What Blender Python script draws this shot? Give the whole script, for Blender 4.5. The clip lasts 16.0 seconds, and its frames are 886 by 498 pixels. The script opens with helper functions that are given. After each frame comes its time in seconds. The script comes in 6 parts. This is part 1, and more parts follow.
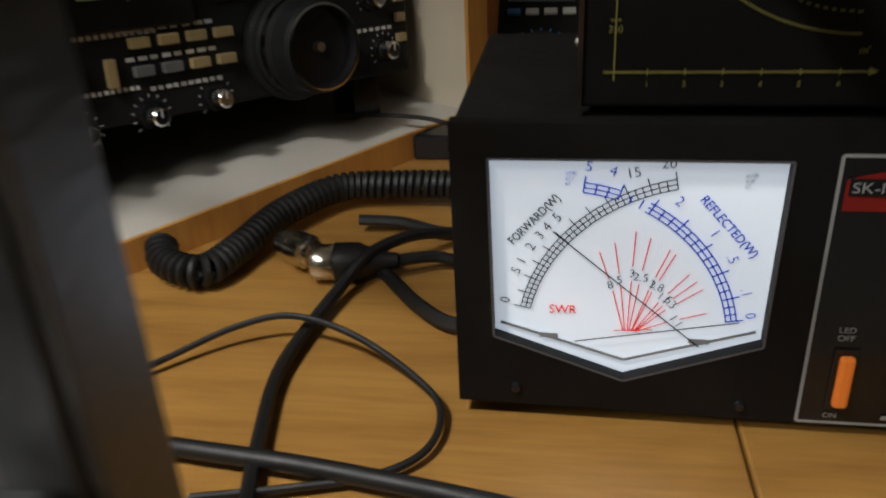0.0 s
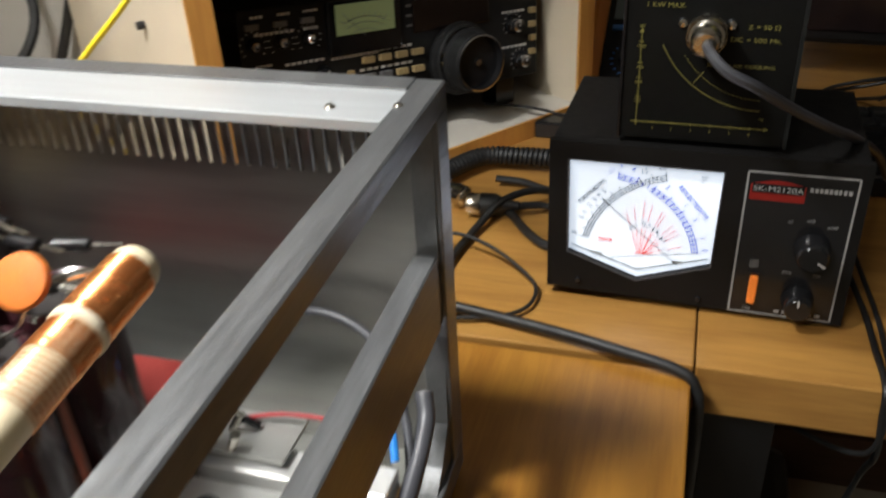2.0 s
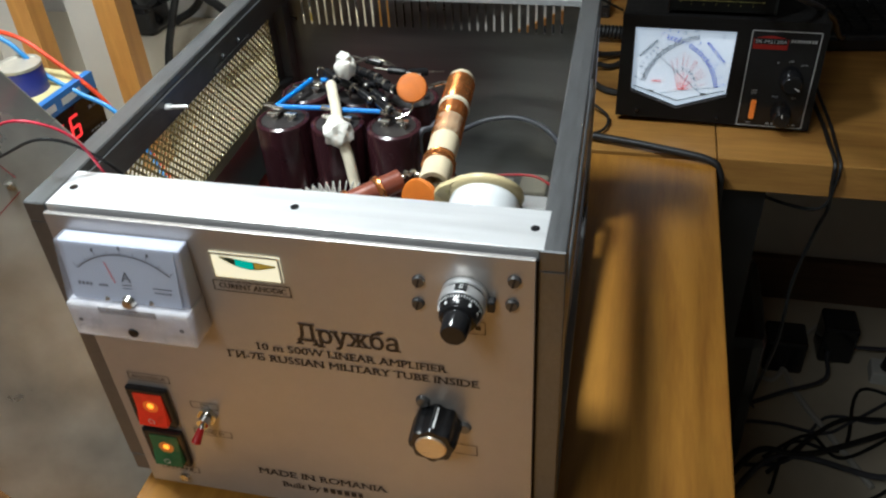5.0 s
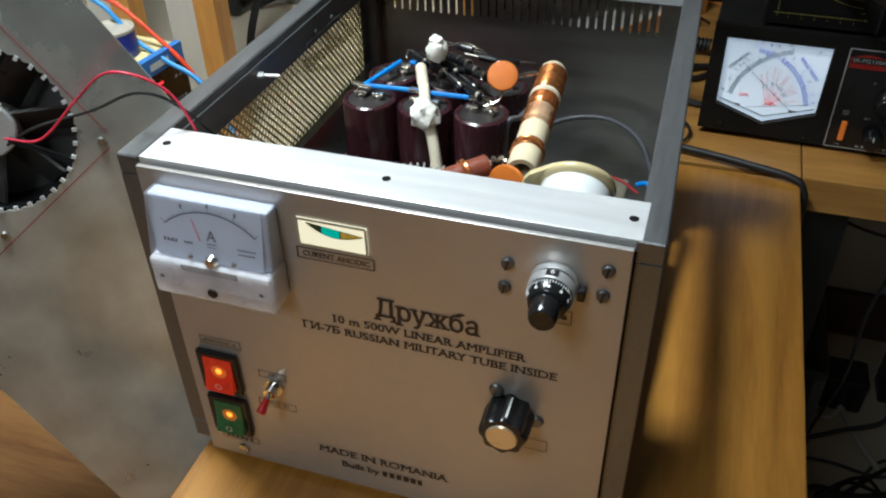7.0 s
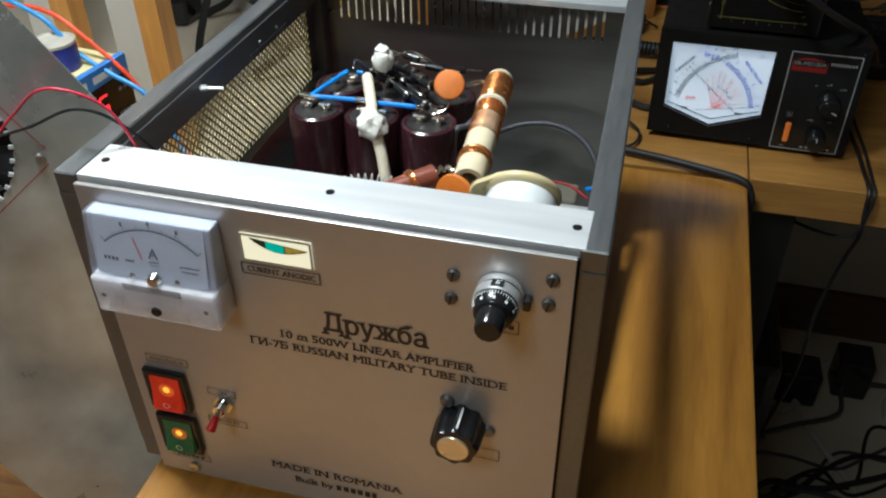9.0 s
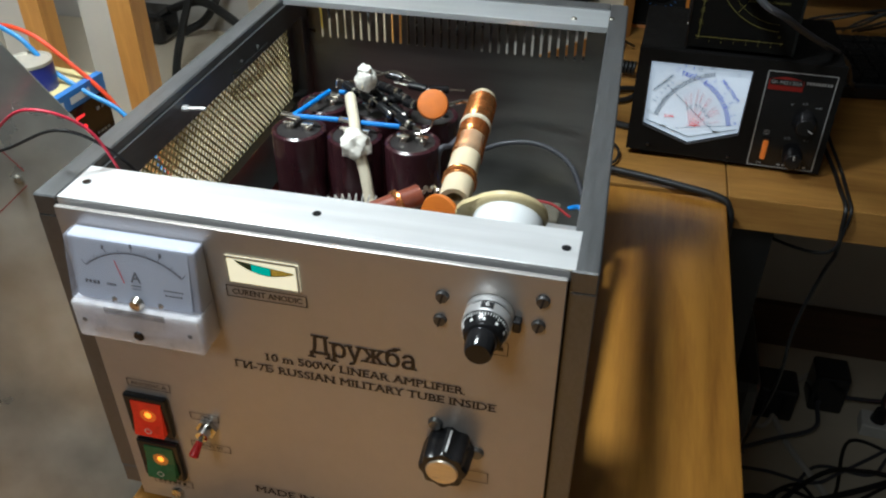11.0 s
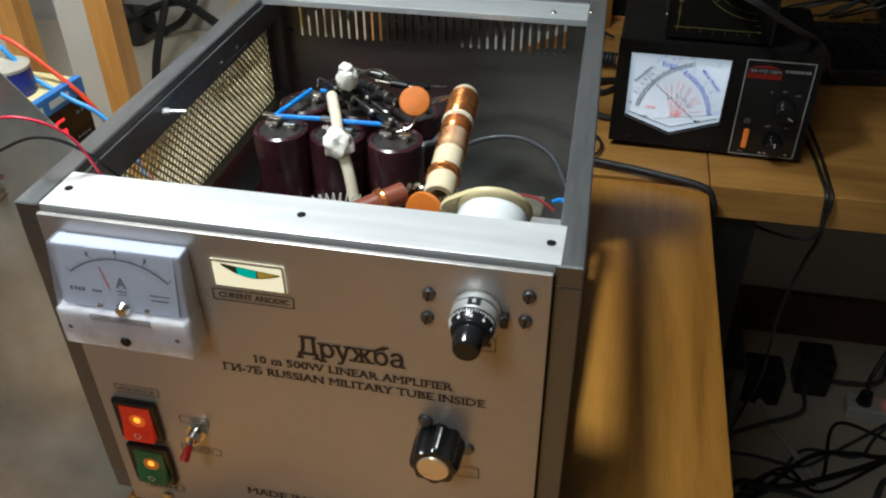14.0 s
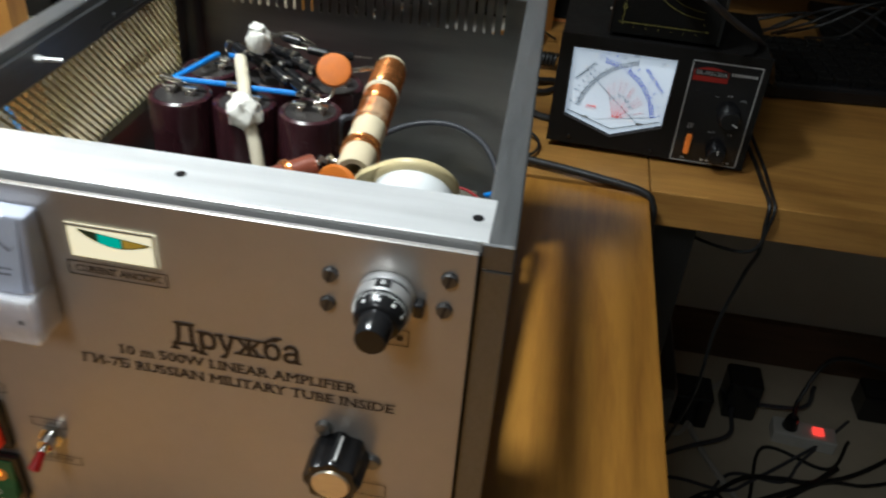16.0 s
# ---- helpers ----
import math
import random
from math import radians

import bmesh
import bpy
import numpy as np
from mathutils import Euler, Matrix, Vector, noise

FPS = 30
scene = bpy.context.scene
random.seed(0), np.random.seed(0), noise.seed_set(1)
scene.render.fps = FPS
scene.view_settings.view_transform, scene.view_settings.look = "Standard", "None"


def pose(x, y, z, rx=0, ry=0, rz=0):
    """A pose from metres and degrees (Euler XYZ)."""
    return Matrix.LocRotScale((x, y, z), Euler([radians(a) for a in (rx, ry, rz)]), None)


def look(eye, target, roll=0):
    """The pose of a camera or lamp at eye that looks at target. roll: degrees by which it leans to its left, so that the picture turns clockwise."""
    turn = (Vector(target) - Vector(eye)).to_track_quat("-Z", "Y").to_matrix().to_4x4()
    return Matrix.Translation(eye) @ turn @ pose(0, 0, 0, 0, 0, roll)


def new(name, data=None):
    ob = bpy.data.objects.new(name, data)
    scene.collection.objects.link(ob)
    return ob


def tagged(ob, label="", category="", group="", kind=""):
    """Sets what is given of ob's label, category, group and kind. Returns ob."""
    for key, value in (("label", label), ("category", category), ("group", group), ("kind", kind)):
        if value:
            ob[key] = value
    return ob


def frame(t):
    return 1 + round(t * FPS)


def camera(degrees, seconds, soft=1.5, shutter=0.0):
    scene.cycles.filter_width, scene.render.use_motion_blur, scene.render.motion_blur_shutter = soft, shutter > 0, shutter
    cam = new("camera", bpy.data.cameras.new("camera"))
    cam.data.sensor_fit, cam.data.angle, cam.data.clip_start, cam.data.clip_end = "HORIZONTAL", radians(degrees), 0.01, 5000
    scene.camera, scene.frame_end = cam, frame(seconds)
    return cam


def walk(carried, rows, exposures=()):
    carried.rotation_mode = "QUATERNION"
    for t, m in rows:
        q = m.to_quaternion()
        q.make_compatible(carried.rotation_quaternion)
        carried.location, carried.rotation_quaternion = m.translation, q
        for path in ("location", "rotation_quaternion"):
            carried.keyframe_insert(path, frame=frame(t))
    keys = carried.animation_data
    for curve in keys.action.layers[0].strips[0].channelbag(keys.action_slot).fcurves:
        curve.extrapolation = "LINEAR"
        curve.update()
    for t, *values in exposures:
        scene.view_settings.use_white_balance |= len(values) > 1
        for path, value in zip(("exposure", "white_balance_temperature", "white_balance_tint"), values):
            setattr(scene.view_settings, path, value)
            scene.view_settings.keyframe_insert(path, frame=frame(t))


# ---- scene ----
cam = camera(55.5, 16.0, soft=2.1, shutter=0.5)
PATH = [
    (0, (0.038, 0.236, 0.932), (-0.222, 1.995, 0.017), -2.9),
    (0.5, (0.032, 0.181, 0.98), (-0.227, 1.91, 0.009), -3.3),
    (1, (0.051, 0.124, 1.041), (-0.285, 1.789, -0.016), -3.1),
    (1.5, (0.053, 0.073, 1.076), (-0.341, 1.738, 0.041), -2.4),
    (2, (0.082, 0.016, 1.054), (-0.439, 1.652, 0.028), -3.1),
    (2.5, (0.101, -0.064, 1.08), (-0.559, 1.51, 0.038), -5.7),
    (3, (0.096, -0.127, 1.105), (-0.579, 1.402, 0.006), -5.6),
    (3.5, (0.077, -0.16, 1.146), (-0.495, 1.371, -0.007), -6.6),
    (4, (0.048, -0.202, 1.164), (-0.44, 1.297, -0.067), -7.1),
    (4.2, (0.039, -0.226, 1.166), (-0.409, 1.283, -0.068), -5.6),
    (6.3, (0.004, -0.287, 1.146), (-0.41, 1.236, -0.083), -2.1),
    (6.5, (0.001, -0.282, 1.145), (-0.461, 1.228, -0.084), -1.7),
    (7, (0.001, -0.278, 1.146), (-0.511, 1.231, -0.063), -1.3),
    (7.5, (0.005, -0.279, 1.145), (-0.483, 1.234, -0.07), -1.4),
    (8, (0.008, -0.276, 1.146), (-0.447, 1.252, -0.062), -1.1),
    (8.5, (0.008, -0.274, 1.146), (-0.412, 1.257, -0.071), -0.7),
    (9, (0.007, -0.273, 1.148), (-0.42, 1.267, -0.055), -0.7),
    (9.2, (0.007, -0.273, 1.149), (-0.413, 1.276, -0.045), -0.5),
    (11.5, (0.0, -0.271, 1.148), (-0.374, 1.309, -0.019), 0.1),
    (12, (0.002, -0.271, 1.149), (-0.372, 1.313, -0.013), -0.1),
    (12.5, (0.001, -0.272, 1.149), (-0.371, 1.312, -0.013), -0.5),
    (13, (0.0, -0.271, 1.145), (-0.365, 1.306, -0.029), -0.7),
    (13.5, (0.001, -0.272, 1.146), (-0.355, 1.3, -0.039), -0.8),
    (14, (0.001, -0.271, 1.15), (-0.341, 1.305, -0.033), -0.6),
    (14.5, (-0.001, -0.269, 1.15), (-0.312, 1.33, -0.011), 0.3),
    (15, (-0.006, -0.267, 1.14), (-0.265, 1.345, -0.016), 1.5),
    (15.5, (-0.008, -0.262, 1.127), (-0.267, 1.357, -0.019), 3.0),
    (16, (0.003, -0.233, 1.104), (-0.191, 1.396, -0.041), 4.8),
]
walk(cam, [(t, look(eye, target, roll)) for t, eye, target, roll in PATH], [(0.0, -0.45, 6150, 10), (0.5, 0.05, 6550, 10), (1.0, 0.14, 6550, 10), (1.5, 0.30, 6350, 10), (2.5, 0.13, 5950, 10), (3.5, -0.22, 5800, 8), (7.0, -0.56, 5450, 3), (13.0, -0.62, 5600, 4), (16.0, -0.62, 5650, 4)])
LAMP_W, ROOM_W, DIAL_GLOW = 12.5, 8.2, 0.58

# ---- light ----
world = bpy.data.worlds.new("room_air")
world.use_nodes = True
scene.world = world
bg = world.node_tree.nodes["Background"]
bg.inputs[0].default_value, bg.inputs[1].default_value = (1.0, 0.90, 0.76, 1), 0.006


def area_lamp(name, at, to, size, size_y, watts, colour):
    d = bpy.data.lights.new(name, "AREA")
    d.shape, d.size, d.size_y, d.energy, d.color = "RECTANGLE", size, size_y, watts, colour
    ob = new(name, d)
    ob.matrix_world = look(at, to)
    return ob


# Main source out of view, placed by the rail shadows on the side desk.
area_lamp("pendant_lamp_light", (-0.34, 0.07, 1.62), (-0.17, 0.10, 0.9), 0.14, 0.14, LAMP_W, (1.0, 0.965, 0.90))
# Added fill light that brightens the panel, lid and floor from the front.
area_lamp("room_lamp_light", (-0.40, -0.92, 2.05), (-0.2, 0.1, 0.8), 0.40, 0.40, ROOM_W, (1.0, 0.96, 0.88))

# ---- materials ----
MATS = {}


def mat(name, colour, rough=0.5, metal=0.0, vary=0.0, scale=40.0, bump=0.0, bump_scale=200.0, emit=0.0, stretch=(1, 1, 1), coat=0.0, alpha=1.0, emit_colour=None, spread=0.08):
    """A procedural surface: base colour with two scales of variation, fine relief and uneven gloss."""
    if name in MATS:
        return MATS[name]
    m = bpy.data.materials.new(name)
    m.use_nodes = True
    nt = m.node_tree
    b = nt.nodes["Principled BSDF"]
    b.inputs["Base Color"].default_value = (*colour, 1)
    b.inputs["Roughness"].default_value = rough
    b.inputs["Metallic"].default_value = metal
    b.inputs["Coat Weight"].default_value = coat
    b.inputs["Alpha"].default_value = alpha
    co = nt.nodes.new("ShaderNodeTexCoord")
    mp = nt.nodes.new("ShaderNodeMapping")
    mp.inputs["Scale"].default_value = stretch
    nt.links.new(co.outputs["Object"], mp.inputs["Vector"])
    if vary:
        n1 = nt.nodes.new("ShaderNodeTexNoise")
        n1.inputs["Scale"].default_value, n1.inputs["Detail"].default_value = scale, 6
        n2 = nt.nodes.new("ShaderNodeTexNoise")
        n2.inputs["Scale"].default_value, n2.inputs["Detail"].default_value = scale * 0.17, 3
        for n in (n1, n2):
            nt.links.new(mp.outputs[0], n.inputs["Vector"])
        add = nt.nodes.new("ShaderNodeMath")
        add.operation = "ADD"
        nt.links.new(n1.outputs[0], add.inputs[0])
        nt.links.new(n2.outputs[0], add.inputs[1])
        ra = nt.nodes.new("ShaderNodeMapRange")
        ra.inputs[1].default_value, ra.inputs[2].default_value = 0.65, 1.35
        ra.inputs[3].default_value, ra.inputs[4].default_value = 1 - vary, 1 + vary
        nt.links.new(add.outputs[0], ra.inputs[0])
        mul = nt.nodes.new("ShaderNodeMix")
        mul.data_type, mul.blend_type = "RGBA", "MULTIPLY"
        mul.inputs[0].default_value = 1
        mul.inputs[6].default_value = (*colour, 1)
        nt.links.new(ra.outputs[0], mul.inputs[7])
        nt.links.new(mul.outputs[2], b.inputs["Base Color"])
        rr = nt.nodes.new("ShaderNodeMapRange")
        rr.inputs[1].default_value, rr.inputs[2].default_value = 0.65, 1.35
        rr.inputs[3].default_value, rr.inputs[4].default_value = max(0.02, rough - spread), min(1, rough + spread)
        nt.links.new(add.outputs[0], rr.inputs[0])
        nt.links.new(rr.outputs[0], b.inputs["Roughness"])
    if bump:
        nb = nt.nodes.new("ShaderNodeTexNoise")
        nb.inputs["Scale"].default_value, nb.inputs["Detail"].default_value = bump_scale, 4
        nt.links.new(mp.outputs[0], nb.inputs["Vector"])
        bp = nt.nodes.new("ShaderNodeBump")
        bp.inputs["Strength"].default_value, bp.inputs["Distance"].default_value = bump, 0.001
        nt.links.new(nb.outputs[0], bp.inputs["Height"])
        nt.links.new(bp.outputs[0], b.inputs["Normal"])
    if emit:
        b.inputs["Emission Color"].default_value = (*(emit_colour or colour), 1)
        b.inputs["Emission Strength"].default_value = emit
    MATS[name] = m
    return m


def wood(name, light, dark, stretch, rough=0.38):
    """Varnished board with grain along one axis, darker veins and pores."""
    if name in MATS:
        return MATS[name]
    m = mat(name, light, rough)
    nt = m.node_tree
    b = nt.nodes["Principled BSDF"]
    co = nt.nodes.new("ShaderNodeTexCoord")
    mp = nt.nodes.new("ShaderNodeMapping")
    mp.inputs["Scale"].default_value = stretch
    nt.links.new(co.outputs["Object"], mp.inputs["Vector"])
    a = nt.nodes.new("ShaderNodeTexNoise")
    a.inputs["Scale"].default_value, a.inputs["Detail"].default_value, a.inputs["Distortion"].default_value = 6, 5, 0.6
    c = nt.nodes.new("ShaderNodeTexNoise")
    c.inputs["Scale"].default_value, c.inputs["Detail"].default_value = 40, 6
    for n in (a, c):
        nt.links.new(mp.outputs[0], n.inputs["Vector"])
    mx = nt.nodes.new("ShaderNodeMath")
    mx.operation = "MULTIPLY_ADD"
    mx.inputs[1].default_value = 0.45
    nt.links.new(c.outputs[0], mx.inputs[0])
    nt.links.new(a.outputs[0], mx.inputs[2])
    r = nt.nodes.new("ShaderNodeValToRGB")
    r.color_ramp.elements[0].position, r.color_ramp.elements[0].color = 0.5, (*dark, 1)
    r.color_ramp.elements[1].position, r.color_ramp.elements[1].color = 0.85, (*light, 1)
    nt.links.new(mx.outputs[0], r.inputs[0])
    nt.links.new(r.outputs[0], b.inputs["Base Color"])
    bp = nt.nodes.new("ShaderNodeBump")
    bp.inputs["Strength"].default_value, bp.inputs["Distance"].default_value = 0.12, 0.0006
    nt.links.new(c.outputs[0], bp.inputs["Height"])
    nt.links.new(bp.outputs[0], b.inputs["Normal"])
    return m


BEECH_Y = wood("beech_veneer_along_y", (0.41, 0.190, 0.026), (0.28, 0.115, 0.014), (9, 0.9, 9))
BEECH_X = wood("beech_veneer_along_x", (0.42, 0.220, 0.052), (0.28, 0.130, 0.028), (0.9, 9, 9))
EDGE_WOOD = wood("orange_edge_veneer", (0.60, 0.30, 0.07), (0.45, 0.20, 0.045), (9, 9, 0.9))
CHIP = mat("raw_chipboard", (0.42, 0.30, 0.16), 0.8, vary=0.5, scale=160, bump=0.5, bump_scale=300)
CREAM = mat("cream_laminate", (0.62, 0.545, 0.415), 0.45, vary=0.06, scale=20, bump=0.05)
WHITE_BOARD = mat("white_laminate", (0.54, 0.51, 0.45), 0.5, vary=0.06, scale=15)
WALL = mat("grey_wall_paint", (0.52, 0.50, 0.46), 0.85, vary=0.07, scale=9, bump=0.15, bump_scale=120)
CEIL = mat("ceiling_paint", (0.75, 0.72, 0.66), 0.9, vary=0.03, scale=5)
FLOOR = mat("beige_floor_covering", (0.50, 0.44, 0.33), 0.6, vary=0.14, scale=14, bump=0.1)
DARK_WOOD = mat("dark_brown_board", (0.10, 0.055, 0.03), 0.5, vary=0.3, scale=12, stretch=(1, 8, 8))
STEEL = mat("grey_worn_steel", (0.205, 0.210, 0.214), 0.38, 0.7, vary=0.12, scale=420, bump=0.2, bump_scale=700, spread=0.10, stretch=(1, 0.12, 0.7))
ALU_BRIGHT = mat("bright_aluminium_strip", (0.88, 0.89, 0.89), 0.38, 0.5, vary=0.10, scale=50, bump=0.06, bump_scale=500, stretch=(0.3, 3, 3))
REAR_ALU = mat("blue_grey_aluminium", (0.52, 0.545, 0.555), 0.34, 0.45, vary=0.12, scale=60, bump=0.08, bump_scale=500, stretch=(0.3, 3, 3))
PANEL = mat("satin_aluminium_panel", (0.50, 0.475, 0.45), 0.34, 0.45, vary=0.04, scale=120, bump=0.03, bump_scale=900, spread=0.04)
# LID_ALU: strong colour variation paints in the plate's cloudy reflections.
LID_ALU = mat("scuffed_aluminium_with_reflections", (0.60, 0.62, 0.58), 0.30, 0.72, vary=0.40, scale=28, bump=0.10, bump_scale=40, spread=0.18)
INNER = mat("dull_sheet_aluminium", (0.34, 0.34, 0.32), 0.36, 0.8, vary=0.26, scale=30, bump=0.12, bump_scale=260, spread=0.12, stretch=(0.25, 1, 2.5))
CHROME = mat("chromed_metal", (0.80, 0.80, 0.80), 0.12, 1.0, vary=0.08, scale=120)
NICKEL = mat("nickel_plated_brass", (0.66, 0.63, 0.56), 0.24, 1.0, vary=0.18, scale=200)
BRASS = mat("brass_mesh_metal", (0.80, 0.66, 0.30), 0.5, 0.0, vary=0.15, scale=80)
COPPER = mat("enamelled_copper_wire", (0.72, 0.30, 0.10), 0.25, 0.9, vary=0.15, scale=200)
BLACK_PAINT = mat("black_textured_paint", (0.006, 0.0056, 0.0052), 0.62, vary=0.25, scale=200, bump=0.25, bump_scale=1500)
BLACK_GLOSS = mat("black_gloss_plastic", (0.012, 0.012, 0.013), 0.16, vary=0.2, scale=100)
RADIO_BLACK = mat("radio_front_plastic", (0.012, 0.0125, 0.013), 0.55, vary=0.2, scale=120, bump=0.1, bump_scale=900)
PLATE_BLACK = mat("black_anodised_plate", (0.006, 0.006, 0.0055), 0.55, vary=0.2, scale=150)
COVER_BLACK = mat("dark_grey_perforated_cover", (0.014, 0.015, 0.014), 0.6, vary=0.3, scale=300, bump=0.6, bump_scale=260)
for dull in (BLACK_PAINT, RADIO_BLACK, PLATE_BLACK, COVER_BLACK):
    dull.node_tree.nodes["Principled BSDF"].inputs["Specular IOR Level"].default_value = 0.22 if dull in (BLACK_PAINT, RADIO_BLACK) else 0.10
RUBBER = mat("black_cable_sheath", (0.010, 0.010, 0.010), 0.52, vary=0.2, scale=80, bump=0.1, bump_scale=400)
GREY_CABLE = mat("grey_cable_sheath", (0.055, 0.056, 0.064), 0.4, vary=0.15, scale=80)
LIGHT_CABLE = mat("pale_grey_cable", (0.45, 0.43, 0.38), 0.5, vary=0.1, scale=60)
CAP_SKIN = mat("maroon_shrink_sleeve", (0.040, 0.0125, 0.0165), 0.22, vary=0.2, scale=70, coat=0.4)
CAP_TOP = mat("black_phenolic_disc", (0.02, 0.017, 0.016), 0.5, vary=0.2, scale=150)
PCB = mat("dark_red_board", (0.16, 0.020, 0.016), 0.35, vary=0.15, scale=60)
PCB_COPPER = mat("bare_copper_board", (0.50, 0.22, 0.10), 0.4, 0.5, vary=0.15, scale=60)
CERAMIC = mat("cream_ceramic", (0.72, 0.62, 0.42), 0.35, vary=0.10, scale=60, bump=0.05)
WHITE_CERAMIC = mat("white_glazed_ceramic", (0.78, 0.80, 0.80), 0.16, vary=0.04, scale=30, coat=0.5)
OLD_CREAM = mat("yellowed_ceramic_rim", (0.66, 0.55, 0.30), 0.3, vary=0.12, scale=50)
FIBRE = mat("cream_glass_sleeving", (0.70, 0.63, 0.47), 0.7, vary=0.12, scale=150, bump=0.4, bump_scale=1200)
PUTTY = mat("white_tape_wrap", (0.80, 0.78, 0.70), 0.6, vary=0.08, scale=120, bump=0.5, bump_scale=500)
ORANGE_DISC = mat("orange_disc_lacquer", (0.50, 0.130, 0.005), 0.6, vary=0.12, scale=220, bump=0.15, bump_scale=500)
BROWN_TUBE = mat("brown_phenolic_tube", (0.20, 0.055, 0.03), 0.3, vary=0.2, scale=90)
FIN = mat("silver_plated_fins", (0.84, 0.82, 0.75), 0.30, 0.6, vary=0.2, scale=100)
HEATSINK = mat("plain_extruded_aluminium", (0.72, 0.72, 0.70), 0.38, 0.6, vary=0.1, scale=40)
WIRE_BLUE = mat("blue_wire", (0.02, 0.20, 0.62), 0.4, vary=0.1, scale=90)
WIRE_RED = mat("red_wire", (0.62, 0.02, 0.02), 0.4, vary=0.1, scale=90)
WIRE_ORANGE = mat("orange_red_wire", (0.75, 0.07, 0.02), 0.35, vary=0.1, scale=90)
WIRE_PINK = mat("pink_red_wire", (0.62, 0.03, 0.07), 0.4, vary=0.1, scale=90)
WIRE_YELLOW = mat("yellow_wire", (0.80, 0.62, 0.02), 0.4, vary=0.05, scale=90)
DIAL_WHITE = mat("white_backlit_dial", (0.85, 0.87, 0.90), 0.5, emit=DIAL_GLOW, emit_colour=(0.80, 0.90, 1.0))
INK_BLACK = mat("black_ink", (0.02, 0.02, 0.025), 0.6)
# Blue and red print emit to stand in for dial light coming through.
INK_BLUE = mat("backlit_blue_ink", (0.03, 0.06, 0.50), 0.6, emit=0.15, emit_colour=(0.05, 0.12, 1.0))
INK_RED = mat("backlit_red_ink", (0.75, 0.05, 0.03), 0.6, emit=0.25, emit_colour=(1.0, 0.08, 0.04))
INK_WHITE = mat("white_ink", (0.72, 0.72, 0.70), 0.6)
INK_YELLOW = mat("yellow_ink", (0.21, 0.185, 0.042), 0.55)
INK_GREY = mat("grey_ink", (0.16, 0.16, 0.17), 0.6)
INK_BROWN = mat("dark_brown_print", (0.035, 0.025, 0.02), 0.5)
ACRYLIC = mat("clear_acrylic_cover", (0.62, 0.66, 0.78), 0.14, vary=0.10, scale=90, coat=0.3, alpha=0.24)
FROST = mat("frosted_acrylic", (0.80, 0.78, 0.80), 0.32, vary=0.16, scale=160, coat=0.5, alpha=0.68)
METER_PAPER = mat("pale_blue_scale_card", (0.52, 0.56, 0.67), 0.5, vary=0.03, scale=30)
for milky in (FROST,):
    sh = milky.node_tree.nodes["Principled BSDF"]
    sh.inputs["Subsurface Weight"].default_value = 0.9
    sh.inputs["Subsurface Radius"].default_value = (1.0, 1.0, 1.0)
    sh.inputs["Subsurface Scale"].default_value = 0.014
WINDOW_GLOW = mat("warm_lit_scale_window", (0.95, 0.84, 0.58), 0.4, emit=1.1, emit_colour=(1.0, 0.86, 0.56))
TEAL_GLOW = mat("teal_lit_sector", (0.02, 0.42, 0.32), 0.4, emit=0.55, emit_colour=(0.02, 0.75, 0.55))
DARK_GREEN = mat("dark_green_sector", (0.03, 0.07, 0.03), 0.4)
RED_LENS = mat("red_lit_rocker", (0.50, 0.02, 0.01), 0.18, vary=0.35, scale=260, emit=0.24, emit_colour=(1.0, 0.05, 0.01))
GREEN_LENS = mat("green_lit_rocker", (0.012, 0.10, 0.045), 0.18, vary=0.35, scale=260, emit=0.05, emit_colour=(0.20, 0.40, 0.10))
HALO = mat("orange_lens_halo", (0.9, 0.20, 0.02), 0.4, emit=0.55, emit_colour=(1.0, 0.28, 0.03), alpha=0.45)
DIAL_METAL = mat("satin_chromed_dial", (0.86, 0.86, 0.86), 0.42, 0.8, vary=0.08, scale=150)
OCHRE_GLOW = mat("ochre_lit_sector", (0.45, 0.28, 0.03), 0.4, vary=0.5, scale=900, emit=0.30, emit_colour=(0.9, 0.55, 0.06))
NEON = mat("neon_glow", (1.0, 0.35, 0.02), 0.4, emit=2.6, emit_colour=(1.0, 0.30, 0.02))
ORANGE_KEY = mat("orange_lit_key", (0.75, 0.20, 0.03), 0.35, emit=0.20, emit_colour=(1.0, 0.25, 0.03))
LCD = mat("green_lit_meter_card", (0.19, 0.21, 0.10), 0.4, emit=0.07, emit_colour=(0.60, 0.70, 0.28))
DISPLAY = mat("black_display_window", (0.012, 0.008, 0.008), 0.12)
SEGMENT = mat("red_led_segment", (0.9, 0.03, 0.03), 0.4, emit=1.5, emit_colour=(1.0, 0.03, 0.03))
BUTTON_TAN = mat("tan_push_key", (0.36, 0.27, 0.13), 0.45, vary=0.1, scale=90)
BUTTON_GREY = mat("grey_push_key", (0.14, 0.14, 0.14), 0.45, vary=0.1, scale=90)
SPOOL_BLUE = mat("dark_blue_label", (0.03, 0.04, 0.28), 0.35, vary=0.1, scale=40)
PSU_BLUE = mat("blue_printed_strip", (0.05, 0.20, 0.55), 0.45, vary=0.08, scale=40)
PSU_CREAM = mat("pale_yellow_case", (0.72, 0.62, 0.30), 0.5, vary=0.06, scale=30)
METER_ORANGE = mat("orange_rubber_holster", (0.75, 0.27, 0.03), 0.5, vary=0.08, scale=40)
GREY_LCD = mat("grey_lcd_glass", (0.13, 0.17, 0.18), 0.15)
WHITE_PLASTIC = mat("white_socket_plastic", (0.55, 0.54, 0.50), 0.45, vary=0.08, scale=40)
